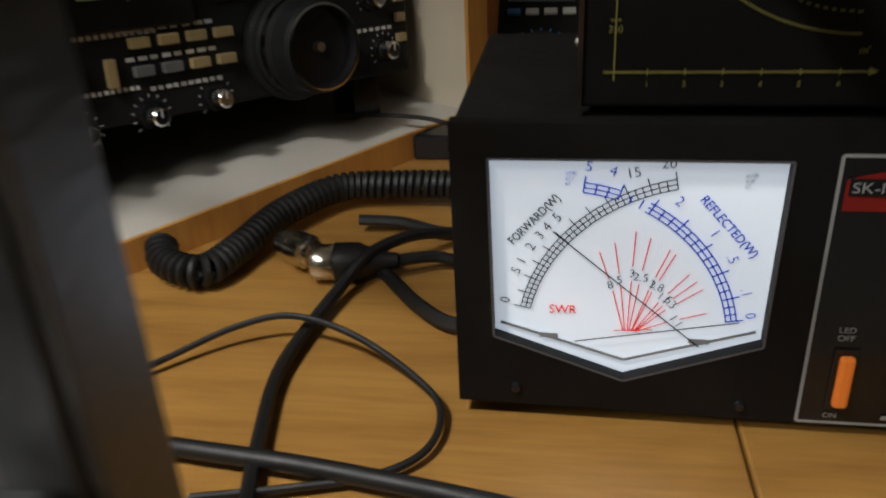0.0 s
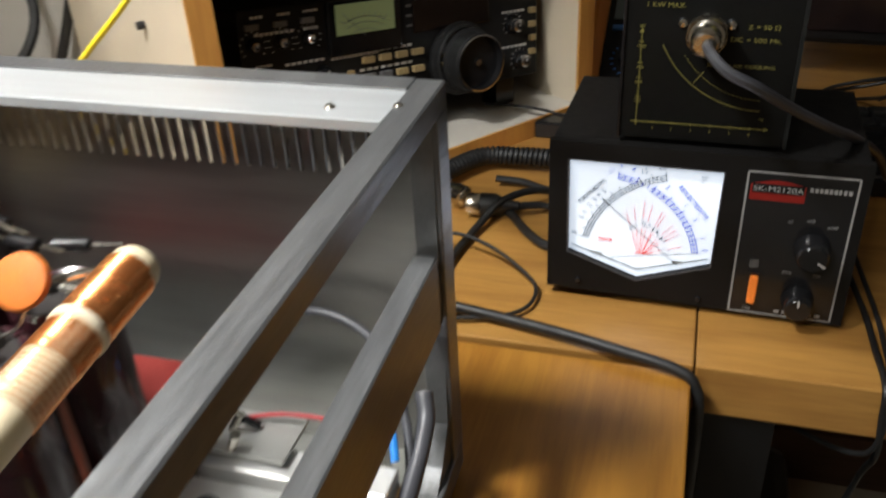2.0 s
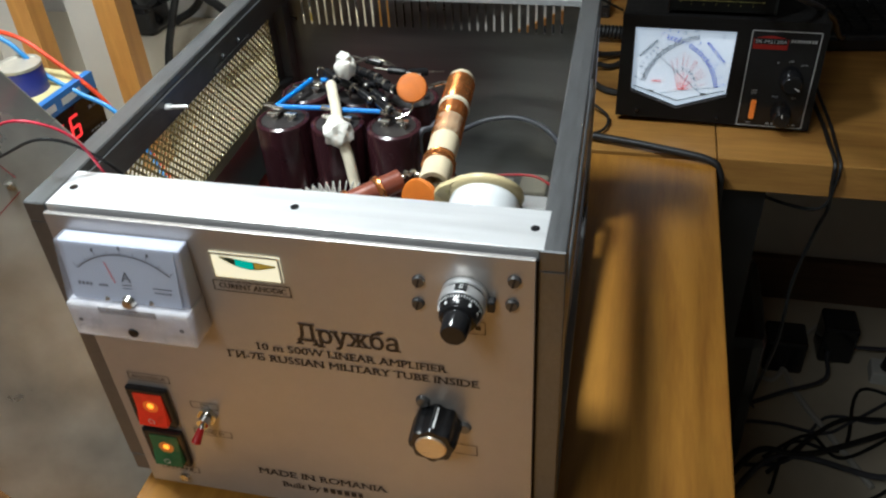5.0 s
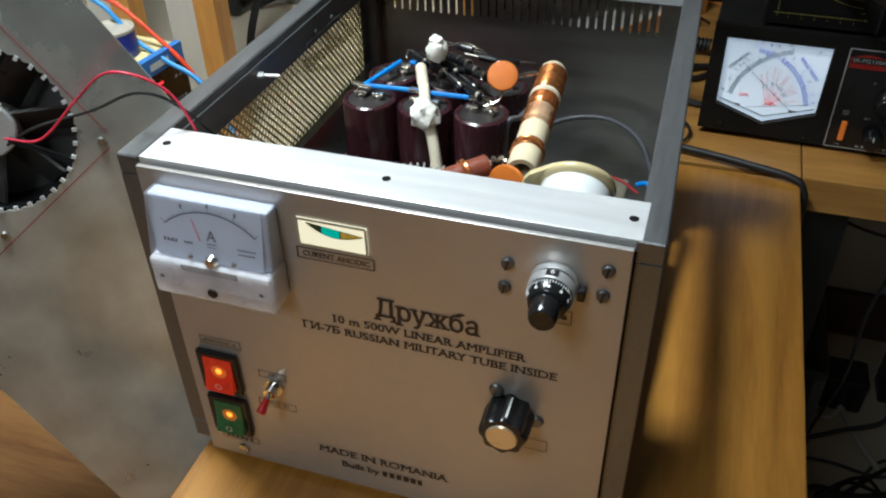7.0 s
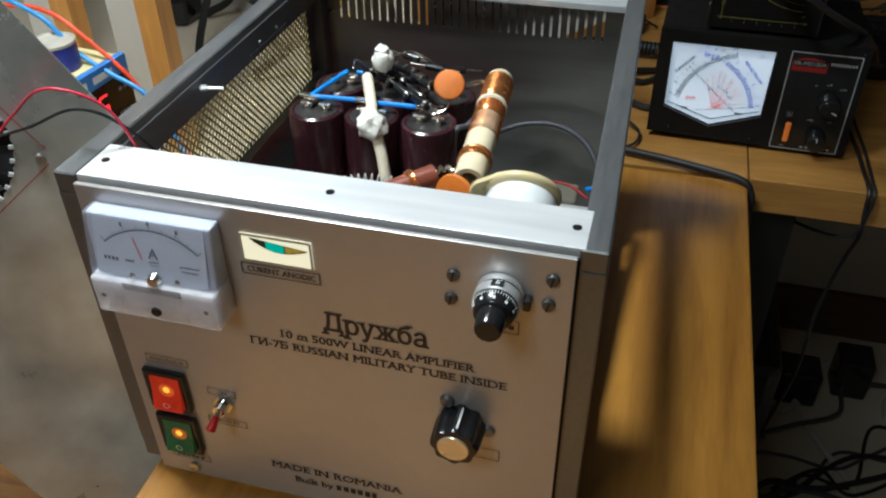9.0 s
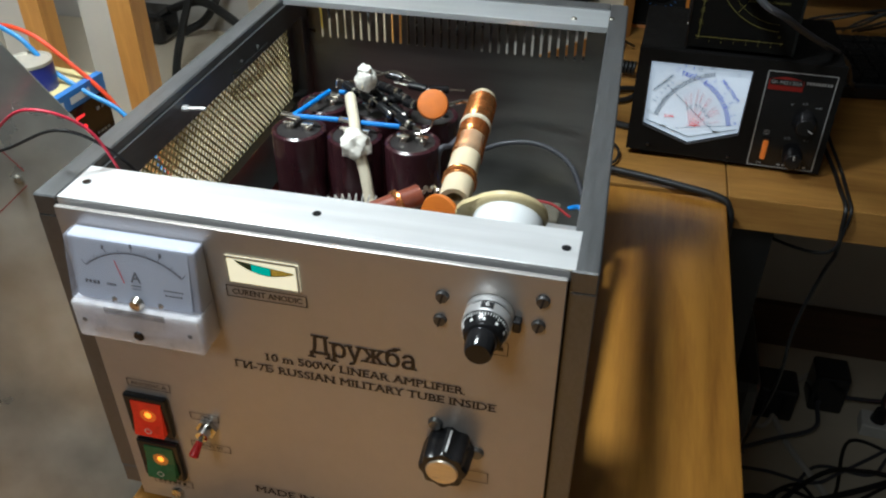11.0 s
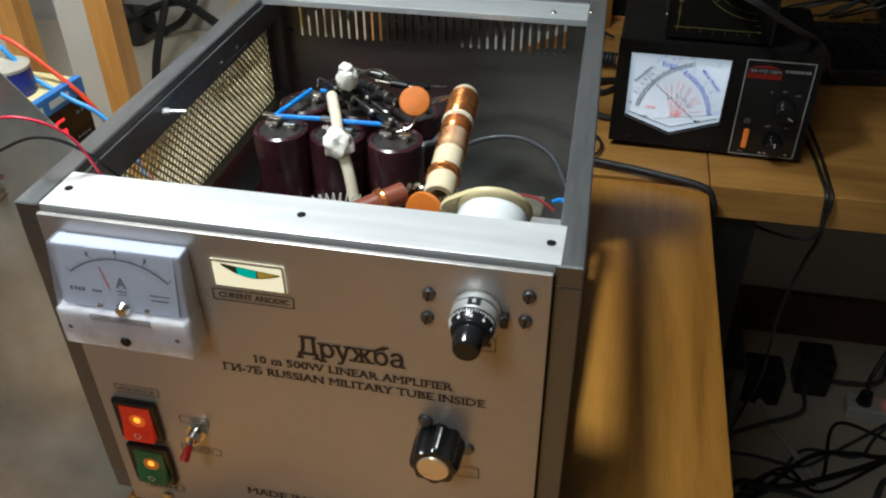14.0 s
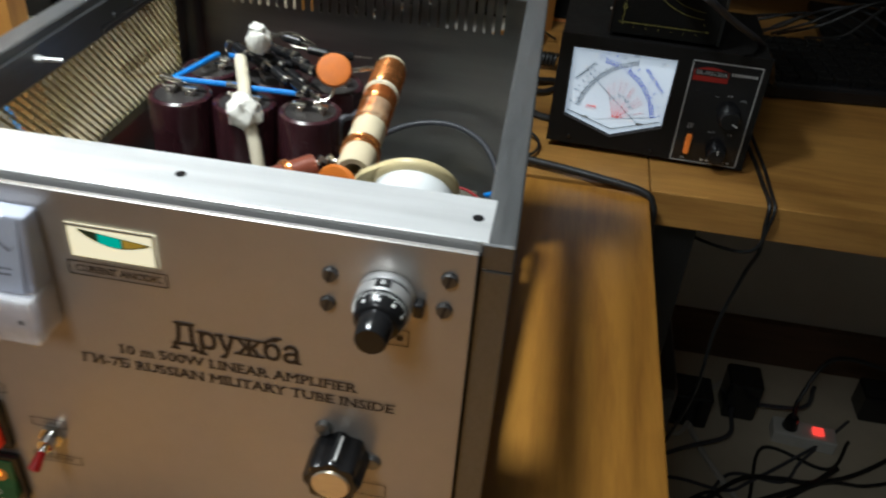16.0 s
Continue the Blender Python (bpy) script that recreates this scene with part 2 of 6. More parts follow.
RED_SWITCH = mat("red_lit_strip_switch", (0.8, 0.05, 0.02), 0.3, emit=1.6, emit_colour=(1.0, 0.06, 0.04))
DARK_METAL = mat("black_steel_leg", (0.015, 0.015, 0.016), 0.4, vary=0.2, scale=30)


# ---- builders ----
def thing(name, at, label, category, group="", kind="", rz=0, rx=0, ry=0):
    ob = new(name)
    ob.matrix_world = pose(*at, rx, ry, rz)
    return tagged(ob, label, category, group, kind)


def mesh_ob(name, bm, material, smooth=False):
    bmesh.ops.recalc_face_normals(bm, faces=bm.faces)
    me = bpy.data.meshes.new(name)
    bm.to_mesh(me)
    bm.free()
    for m in material if isinstance(material, (list, tuple)) else [material]:
        me.materials.append(m)
    if smooth:
        for p in me.polygons:
            p.use_smooth = True
        me.set_sharp_from_angle(angle=radians(38))
    return new(name, me)


def part(name, bm, material, parent, label="", smooth=False):
    ob = mesh_ob(name, bm, material, smooth)
    ob.parent = parent
    if label:
        tagged(ob, label)
    return ob


def solid(name, bm, material, label, category, group="", kind="", smooth=False):
    """A thing or a piece of the setting that is one mesh; its origin goes to the middle of its base."""
    vs = [v.co for v in bm.verts]
    o = Vector(((min(v.x for v in vs) + max(v.x for v in vs)) / 2, (min(v.y for v in vs) + max(v.y for v in vs)) / 2, min(v.z for v in vs)))
    for v in bm.verts:
        v.co -= o
    ob = mesh_ob(name, bm, material, smooth)
    ob.location = o
    return tagged(ob, label, category, group, kind)


def box(bm, x0, x1, y0, y1, z0, z1, bev=0.0, m=None, index=0):
    r = bmesh.ops.create_cube(bm, size=1, matrix=Matrix.Translation(((x0 + x1) / 2, (y0 + y1) / 2, (z0 + z1) / 2)) @ Matrix.Diagonal((x1 - x0, y1 - y0, z1 - z0, 1)))
    vs = r["verts"]
    if bev:
        es = list({e for v in vs for e in v.link_edges})
        q = bmesh.ops.bevel(bm, geom=es, offset=bev, segments=2, affect="EDGES", profile=0.5)
        vs = list({v for f in q["faces"] for v in f.verts} | {v for v in vs if v.is_valid})
    if index:
        for f in {f for v in vs for f in v.link_faces}:
            f.material_index = index
    if m is not None:
        bmesh.ops.transform(bm, matrix=m, verts=vs)
    return vs


def B(*a, **k):
    bm = bmesh.new()
    box(bm, *a, **k)
    return bm


def aim(p0, p1):
    d = Vector(p1) - Vector(p0)
    return Matrix.Translation(p0) @ d.to_track_quat("Z", "Y").to_matrix().to_4x4(), d.length


def lathe(bm, prof, m=None, seg=24, index=0):
    """Turn a profile of (radius, height) round z."""
    rings = []
    for r, h in prof:
        if r < 1e-6:
            rings.append([bm.verts.new((0, 0, h))])
        else:
            rings.append([bm.verts.new((r * math.cos(2 * math.pi * i / seg), r * math.sin(2 * math.pi * i / seg), h)) for i in range(seg)])
    fs = []
    for a, b in zip(rings, rings[1:]):
        for i in range(seg):
            j = (i + 1) % seg
            if len(a) == 1 and len(b) == 1:
                continue
            if len(a) == 1:
                fs.append(bm.faces.new((a[0], b[i], b[j])))
            elif len(b) == 1:
                fs.append(bm.faces.new((a[i], a[j], b[0])))
            else:
                fs.append(bm.faces.new((a[i], a[j], b[j], b[i])))
    for f in fs:
        f.material_index = index
    vs = [v for r in rings for v in r]
    if m is not None:
        bmesh.ops.transform(bm, matrix=m, verts=vs)
    return vs


def cyl(bm, p0, p1, r0, r1=None, seg=20, index=0, bev=0.0):
    m, n = aim(p0, p1)
    r1 = r0 if r1 is None else r1
    prof = [(0, 0), (r0 - bev, 0), (r0, bev), (r1, n - bev), (r1 - bev, n), (0, n)] if bev else [(0, 0), (r0, 0), (r1, n), (0, n)]
    return lathe(bm, prof, m, seg, index)


def C(p0, p1, r0, r1=None, seg=20, bev=0.0):
    bm = bmesh.new()
    cyl(bm, p0, p1, r0, r1, seg, 0, bev)
    return bm


def smooth_line(pts, n=8):
    """Catmull-Rom through the points."""
    p = [Vector(q) for q in pts]
    p = [p[0] * 2 - p[1]] + p + [p[-1] * 2 - p[-2]]
    out = []
    for i in range(1, len(p) - 2):
        for k in range(n):
            t = k / n
            out.append(0.5 * (2 * p[i] + (p[i + 1] - p[i - 1]) * t + (2 * p[i - 1] - 5 * p[i] + 4 * p[i + 1] - p[i + 2]) * t * t + (3 * p[i] - p[i - 1] - 3 * p[i + 1] + p[i + 2]) * t ** 3))
    return out + [p[-2]]


def sweep(bm, line, r, seg=8, index=0):
    rings, up = [], Vector((0, 0, 1))
    for i, p in enumerate(line):
        d = (line[min(i + 1, len(line) - 1)] - line[max(i - 1, 0)]).normalized()
        if abs(d.dot(up)) > 0.97:
            up = Vector((1, 0, 0)) if abs(d.x) < 0.9 else Vector((0, 1, 0))
        s = d.cross(up).normalized()
        u = s.cross(d).normalized()
        up = u
        rings.append([bm.verts.new(p + r * (math.cos(2 * math.pi * k / seg) * s + math.sin(2 * math.pi * k / seg) * u)) for k in range(seg)])
    for a, b in zip(rings, rings[1:]):
        for k in range(seg):
            bm.faces.new((a[k], a[(k + 1) % seg], b[(k + 1) % seg], b[k])).material_index = index
    for e in (rings[0], rings[-1]):
        bm.faces.new(e).material_index = index


def T(pts, r, seg=8, n=8):
    bm = bmesh.new()
    sweep(bm, smooth_line(pts, n), r, seg)
    return bm


def helix_line(line, radius, pitch, per=12):
    """A helix wound round a smooth line."""
    out, turn, up = [], 0.0, Vector((0, 0, 1))
    for a, b in zip(line, line[1:]):
        d = (b - a)
        n = max(1, int(round(d.length / pitch * per)))
        dn = d.normalized()
        s = dn.cross(up).normalized()
        u = s.cross(dn)
        for k in range(n):
            th = turn + 2 * math.pi * k / per
            out.append(a + d * (k / n) + radius * (math.cos(th) * s + math.sin(th) * u))
        turn += 2 * math.pi * n / per
    return out


def sheet(bm, pts, m, thick=0.0, index=0):
    """A flat outline in x, z of m, given some depth towards -y."""
    vs = [bm.verts.new(m @ Vector((x, 0, z))) for x, z in pts]
    f = bm.faces.new(vs)
    f.material_index = index
    if thick:
        q = bmesh.ops.extrude_face_region(bm, geom=[f])
        nv = [v for v in q["geom"] if isinstance(v, bmesh.types.BMVert)]
        d = m.to_3x3() @ Vector((0, -thick, 0))
        for v in nv:
            v.co += d


def arc(bm, cx, cz, r, a0, a1, w, y, n=40):
    """A thin ring sector, standing upright."""
    prev = None
    for i in range(n + 1):
        a = radians(a0 + (a1 - a0) * i / n)
        cur = [bm.verts.new((cx + (r + s * w / 2) * math.cos(a), y, cz + (r + s * w / 2) * math.sin(a))) for s in (-1, 1)]
        if prev:
            bm.faces.new((prev[0], prev[1], cur[1], cur[0]))
        prev = cur


def stroke(bm, x0, z0, x1, z1, w, y):
    d = Vector((x1 - x0, 0, z1 - z0))
    n = Vector((-d.z, 0, d.x)).normalized() * (w / 2)
    a, b = Vector((x0, y, z0)), Vector((x1, y, z1))
    bm.faces.new([bm.verts.new(p) for p in (a - n, b - n, b + n, a + n)])


def letters(bm, text, x, z, y, height, width=0.0, angle=0.0, anchor="LEFT", bold=0.0, serif=0.0):
    """Flat lettering on an upright face, from Blender's own font; serif adds feet to the stems."""
    cu = bpy.data.curves.new("lettering", "FONT")
    cu.body, cu.align_x, cu.fill_mode, cu.resolution_u = text, anchor, "FRONT", 3
    ob = bpy.data.objects.new("lettering", cu)
    scene.collection.objects.link(ob)
    dg = bpy.context.evaluated_depsgraph_get()
    me = bpy.data.meshes.new_from_object(ob.evaluated_get(dg))
    if serif:
        gb = bmesh.new()
        gb.from_mesh(me)
        ends = []
        for e in gb.edges:
            (xa, za, _), (xb, zb, _) = e.verts[0].co, e.verts[1].co
            if len(e.link_faces) == 1 and abs(za - zb) < 0.004 and 0.05 < abs(xa - xb) < 0.75:
                ends.append((min(xa, xb), max(xa, xb), za, 1 if e.link_faces[0].calc_center_median().y > za else -1))
        for xa, xb, za, up in ends:
            if min(abs(za), abs(za - 0.69), abs(za - 0.73), abs(za - 0.52), abs(za + 0.15), abs(za + 0.2)) < 0.03:
                w, d = serif, 0.05 * up
                gb.faces.new([gb.verts.new((px, pz, 0.00003)) for px, pz in ((xa - w, za), (xb + w, za), (xb + w * 0.8, za + d), (xa - w * 0.8, za + d))])
        gb.to_mesh(me)
        gb.free()
    xs = [v.co.x for v in me.vertices] or [0, 1]
    sz = height / 0.70
    sx = width / max(1e-6, max(xs) - min(xs)) if width else sz
    m = Matrix.Translation((x, y, z)) @ Matrix.Rotation(-radians(angle), 4, "Y") @ Matrix.Rotation(radians(90), 4, "X") @ Matrix.Diagonal((sx, sz, 1, 1))
    me.transform(m)
    bm.from_mesh(me)
    if bold:
        for k, dx, dz in ((1, 1.6, 0.0), (2, 0.8, 0.8)):
            me.transform(Matrix.Translation((dx * bold * height * (1 if k == 1 else -1), 0.00003, dz * bold * height)))
            bm.from_mesh(me)
    bpy.data.objects.remove(ob)
    bpy.data.meshes.remove(me)
    bpy.data.curves.remove(cu)


def bars(bm, x0, x1, z, y, h, count, seed):
    """Lettering too small to read: short bars."""
    rnd = random.Random(seed)
    w = (x1 - x0) / count
    for i in range(count):
        a = x0 + i * w
        stroke(bm, a, z, a + w * rnd.uniform(0.6, 0.8), z, h, y)


def outline(bm, x0, x1, z0, z1, w, y):
    for a in ((x0, z0, x1, z0), (x0, z1, x1, z1), (x0, z0, x0, z1), (x1, z0, x1, z1)):
        stroke(bm, *a, w, y)


def screw(bm, at, r=0.0035, way=(0, -1, 0)):
    p = Vector(at)
    d = Vector(way)
    cyl(bm, p, p + d * r * 0.7, r, r * 0.7, 14)


def cable(name, pts, r, material, label, category="cable", seg=8, group=""):
    return solid(name, T(pts, r, seg), material, label, category, group, smooth=True)

# ---- the room and the desks ----
DESK = 0.74
solid("floor", B(-1.6, 1.9, -1.6, 1.16, -0.05, 0.0), FLOOR, "worn beige floor covering under the desks", "floor", kind="structure")
solid("wall_back", B(-1.6, 1.9, 1.13, 1.23, 0.0, 2.5), WALL, "grey painted wall behind the desks", "wall", kind="structure")
solid("wall_left", B(-1.7, -1.6, -1.6, 1.13, 0.0, 2.5), WALL, "grey painted side wall", "wall", kind="structure")
solid("wall_right", B(1.9, 2.0, -1.6, 1.13, 0.0, 2.5), WALL, "grey painted side wall", "wall", kind="structure")
solid("wall_front", B(-1.6, 1.9, -1.7, -1.6, 0.0, 2.5), WALL, "grey painted wall", "wall", kind="structure")
solid("ceiling", B(-1.6, 1.9, -1.6, 1.13, 2.5, 2.6), CEIL, "plain white ceiling", "ceiling", kind="structure")
solid("wall_niche", B(-1.6, -0.40, 0.69, 0.75, 0.0, 2.5), WALL, "grey painted wall behind the cream table", "wall", kind="structure")
# Dark strip added for the brownish shade where wall meets floor.
solid("skirting_board", B(-0.39, 1.895, 1.112, 1.128, 0.0, 0.10), DARK_WOOD, "dark brown strip standing in for shade at the foot of the back wall", "skirting", kind="structure")

side_desk = thing("side_desk", (-0.08, 0.0, 0), "narrow varnished beech desk under the open amplifier", "desk")
part("desk_top", B(-0.170, 0.1805, -0.62, 0.4150, DESK - 0.022, DESK - 0.001, bev=0.0015), BEECH_Y, side_desk)
for x in (-0.145, 0.13):
    for y in (-0.55, 0.30):
        part("leg", B(x - 0.02, x + 0.02, y - 0.02, y + 0.02, 0, DESK - 0.022), DARK_METAL, side_desk)
main_desk = thing("main_desk", (0.4, 0.75, 0), "long varnished beech desk of two joined boards", "desk")
part("desk_board", B(-0.66, -0.2985, -0.3305, 0.36, DESK - 0.034, DESK, bev=0.0012), BEECH_X, main_desk)
part("desk_board", B(-0.2975, 1.2, -0.3305, 0.36, DESK - 0.034, DESK, bev=0.0012), BEECH_X, main_desk)
part("side_panel", B(-0.294, -0.245, -0.305, -0.02, 0, DESK - 0.034), DARK_METAL, main_desk, "black panel leg under the desk")
part("side_panel", B(1.1, 1.14, -0.28, 0.34, 0, DESK - 0.034), DARK_METAL, main_desk)
left_desk = thing("left_table", (-0.9, 0.4, 0), "cream laminate table top beside the amplifier", "table")
part("table_top", B(-0.6, 0.625, -0.30, 0.288, DESK - 0.03, DESK - 0.004, bev=0.002), CREAM, left_desk)
for x in (-0.55, 0.58):
    for y in (-0.26, 0.24):
        part("leg", B(x - 0.02, x + 0.02, y - 0.02, y + 0.02, 0, DESK - 0.03), DARK_METAL, left_desk)
low = thing("low_bench", (-0.62, -0.25, 0), "low brown wooden bench beside the desk", "bench")
part("bench_top", B(-0.33, 0.366, -0.33, 0.345, 0.602, 0.622, bev=0.002), wood("brown_bench_wood", (0.30, 0.15, 0.05), (0.17, 0.075, 0.025), (0.9, 9, 9)), low)
for x in (-0.28, 0.28):
    for y in (-0.28, 0.28):
        part("leg", B(x - 0.02, x + 0.02, y - 0.02, y + 0.02, 0, 0.50), DARK_WOOD, low)

# Unseen body; the deep cone is added to keep light off the shelf.
lamp = thing("pendant_lamp", (-0.34, 0.07, 1.640), "unseen main lamp over the desk, with an added shade that narrows its light", "lamp")
bm = bmesh.new()
lathe(bm, [(0.0, 0.03), (0.080, 0.028), (0.108, -0.05), (0.125, -0.150), (0.122, -0.150), (0.105, -0.05), (0.078, 0.024), (0, 0.026)], None, 32)
part("shade", bm, CEIL, lamp, smooth=True)
part("cord", C((0, 0, 0.03), (0, 0, 0.860), 0.004, seg=8), RUBBER, lamp)
# Unseen housing, added only to go with the fill light.
lamp = thing("ceiling_lamp", (-0.40, -0.92, 2.10), "unseen square housing added above the room fill light", "lamp")
part("housing", B(-0.20, 0.20, -0.20, 0.20, 0.14, 0.40, bev=0.01), CEIL, lamp)

# ---- corner shelf with the transceiver ----
RZ = 53.3
shelf = thing("corner_shelf", (-0.124, 0.628, DESK), "open shelf with cream sides and orange veneered edges", "shelf", rz=RZ)
part("base_board", B(-0.160, 0.178, 0.003, 0.30, 0.0, 0.017), WHITE_BOARD, shelf)
part("edge_strip", B(-0.160, 0.178, 0.0, 0.003, 0.0, 0.0172), EDGE_WOOD, shelf, "orange veneer edge")
for x in (-0.178, 0.178):
    side = part("side_panel", B(x, x + 0.018, 0.003, 0.30, 0.0, 0.42), CREAM, shelf)
    part("edge_strip", B(x, x + 0.018, 0.0, 0.003, 0.0, 0.42), EDGE_WOOD, side, "orange veneer edge")
part("upper_shelf", B(-0.160, 0.178, 0.016, 0.30, 0.190, 0.210), CHIP, shelf, "raw chipboard shelf with a bare front edge")
part("back_board", B(-0.160, 0.178, 0.29, 0.30, 0.017, 0.42), DARK_WOOD, shelf)
bm = bmesh.new()
cyl(bm, (-0.1785, 0.09, 0.15), (-0.184, 0.09, 0.15), 0.003, seg=10)
part("screw_cap", bm, DARK_METAL, shelf)

radio = thing("radio_transceiver", (-0.1508, 0.6676, 0.7957), "black table-top radio transceiver with many knobs and a lit meter", "radio", rz=51.1, rx=-5.4, ry=4.2)
radio.matrix_world = radio.matrix_world @ Matrix.Diagonal((0.887, 0.887, 0.887, 1))
part("case", B(-0.160, 0.160, 0.006, 0.25, 0.0, 0.098, bev=0.003), RADIO_BLACK, radio)
part("front_panel", B(-0.163, 0.163, -0.004, 0.006, -0.002, 0.100, bev=0.002), RADIO_BLACK, radio)
for x in (-0.13, 0.13):
    part("foot", B(x - 0.012, x + 0.012, 0.01, 0.035, -0.0425 + 0.081 * x, 0.0), BLACK_GLOSS, radio)
    part("foot", B(x - 0.012, x + 0.012, 0.21, 0.235, -0.0184 + 0.081 * x, 0.0), BLACK_GLOSS, radio)
bm = B(-0.082, -0.006, -0.008, -0.003, 0.050, 0.099, bev=0.0015)
mb = part("meter_bezel", bm, BLACK_GLOSS, radio)
part("meter_card", B(-0.074, -0.014, -0.0095, -0.008, 0.0685, 0.0950), LCD, mb, "green lit meter card")
bm = bmesh.new()
arc(bm, -0.046, 0.038, 0.045, 62, 118, 0.0007, -0.0098)
arc(bm, -0.046, 0.038, 0.040, 62, 118, 0.0005, -0.0098)
arc(bm, -0.046, 0.038, 0.034, 66, 114, 0.0005, -0.0098)
for a in range(62, 119, 7):
    stroke(bm, -0.046 + 0.045 * math.cos(radians(a)), 0.038 + 0.045 * math.sin(radians(a)), -0.046 + 0.049 * math.cos(radians(a)), 0.038 + 0.049 * math.sin(radians(a)), 0.0006, -0.0098)
stroke(bm, -0.046, 0.066, -0.068, 0.088, 0.0006, -0.0099)
part("meter_scale", bm, INK_GREY, mb)
part("display_window", B(0.008, 0.098, -0.0065, -0.004, 0.060, 0.090, bev=0.001), DISPLAY, radio, "dark unlit display window")
bm = bmesh.new()
for z in (0.086, 0.077, 0.068):
    bars(bm, 0.0, 0.010, z - 0.0, -0.0069, 0.0022, 1, 3)
part("indicator_lamps", bm, BUTTON_GREY, radio)


def radio_knob(x, z, r, n, bright=True):
    k = part("knob", C((x, -0.004, z), (x, -0.004 - n, z), r, r * 0.85, 20, bev=0.0012), CHROME if bright else BLACK_GLOSS, radio, "", smooth=True)
    part("knob_skirt", C((x, -0.004, z), (x, -0.007, z), r * 1.35, r * 1.25, 20), BLACK_GLOSS, k)
    b = bmesh.new()
    stroke(b, x, z, x, z + r * 0.8, 0.0008, -0.0043 - n)
    part("pointer", b, INK_WHITE, k)


for x in (-0.152, -0.126, -0.100):
    radio_knob(x, 0.070, 0.0045, 0.010)
    part("push_key", B(x - 0.006, x + 0.006, -0.008, -0.004, 0.083, 0.088, bev=0.0006), BUTTON_GREY, radio)
for x, z in ((-0.084, -0.002), (-0.042, 0.001), (0.001, 0.0045)):
    radio_knob(x, z, 0.0065, 0.014)
radio_knob(0.129, 0.053, 0.0072, 0.013)
radio_knob(0.138, 0.016, 0.0072, 0.013)
for x in (-0.114, -0.089):
    radio_knob(x, 0.037, 0.0060, 0.012, False)
for z, h in ((0.046, 0.004), (0.022, 0.008)):
    part("push_key", B(-0.152, -0.137, -0.009, -0.004, z - h / 2, z + h / 2, bev=0.0006), BUTTON_GREY, radio)
part("tall_key", B(-0.065, -0.059, -0.009, -0.004, 0.020, 0.036, bev=0.0006), BUTTON_TAN, radio)
for i in range(4):
    part("push_key", B(-0.049 + 0.018 * i, -0.037 + 0.018 * i, -0.009, -0.004, 0.040, 0.046, bev=0.0006), BUTTON_TAN, radio)
    part("push_key", B(-0.049 + 0.018 * i, -0.037 + 0.018 * i, -0.009, -0.004, 0.024, 0.030, bev=0.0006), BUTTON_GREY if i < 2 else BUTTON_TAN, radio)
for i in range(5):
    part("push_key", B(0.150, 0.158, -0.008, -0.004, 0.020 + 0.014 * i, 0.026 + 0.014 * i, bev=0.0006), BUTTON_TAN, radio)
for x0, x1, z, n in ((-0.152, -0.140, 0.093, 3), (-0.127, -0.115, 0.093, 4), (-0.103, -0.089, 0.093, 5), (-0.150, -0.112, 0.0785, 8), (-0.104, -0.090, 0.0785, 5), (-0.152, -0.136, 0.052, 5), (-0.152, -0.134, 0.031, 6), (-0.125, -0.085, 0.050, 7), (-0.13, -0.10, 0.022, 9), (-0.09, -0.045, 0.018, 12), (-0.04, 0.008, 0.016, 10), (-0.052, 0.008, 0.050, 8), (-0.052, 0.008, 0.034, 8), (-0.08, -0.03, 0.0485, 12), (0.115, 0.145, 0.066, 6), (0.115, 0.148, 0.031, 6), (-0.15, -0.12, 0.012, 7)):
    bm = bmesh.new()
    bars(bm, x0, x1, z, -0.0049, 0.0024, n, int(1000 * (x0 + 1)))
    part("lettering", bm, INK_WHITE, radio)
for x, z in ((-0.084, -0.002), (-0.042, 0.001), (0.001, 0.0045), (0.129, 0.053), (0.138, 0.016), (-0.152, 0.070), (-0.126, 0.070), (-0.100, 0.070)):
    bm = bmesh.new()
    for a in range(-40, 221, 26):
        c, s = math.cos(radians(a)), math.sin(radians(a))
        stroke(bm, x + 0.0105 * c, z + 0.0105 * s, x + 0.0125 * c, z + 0.0125 * s, 0.0006, -0.0049)
    part("knob_marks", bm, INK_WHITE, radio)
bm = bmesh.new()
lathe(bm, [(0, 0), (0.036, 0), (0.036, 0.004), (0.033, 0.006), (0.033, 0.010), (0.0315, 0.011), (0.0315, 0.018), (0.0285, 0.020), (0.0285, 0.034), (0.026, 0.036)], aim((0.061, -0.004, 0.029), (0.061, -0.1, 0.029))[0], 40)
tk = part("tuning_knob", bm, RADIO_BLACK, radio, "large black tuning knob with a bright ring", smooth=True)
bm = bmesh.new()
lathe(bm, [(0.0262, 0.0352), (0.0268, 0.0372), (0.0248, 0.0372), (0.0248, 0.030), (0, 0.030)], aim((0.061, -0.004, 0.029), (0.061, -0.1, 0.029))[0], 40)
part("knob_face", bm, BLACK_GLOSS, tk, smooth=True)
bm = bmesh.new()
lathe(bm, [(0.0262, 0.0353), (0.0270, 0.0374), (0.0258, 0.0376)], aim((0.061, -0.004, 0.029), (0.061, -0.1, 0.029))[0], 40)
lathe(bm, [(0.0317, 0.0112), (0.0320, 0.0145), (0.0317, 0.0178)], aim((0.061, -0.004, 0.029), (0.061, -0.1, 0.029))[0], 40)
part("knob_ring", bm, CHROME, tk, smooth=True)
bm = bmesh.new()
cyl(bm, (0.061, -0.034, 0.029), (0.061, -0.037, 0.029), 0.004, 0.003, 12)
part("finger_dimple", bm, CHROME, tk)
bm = bmesh.new()
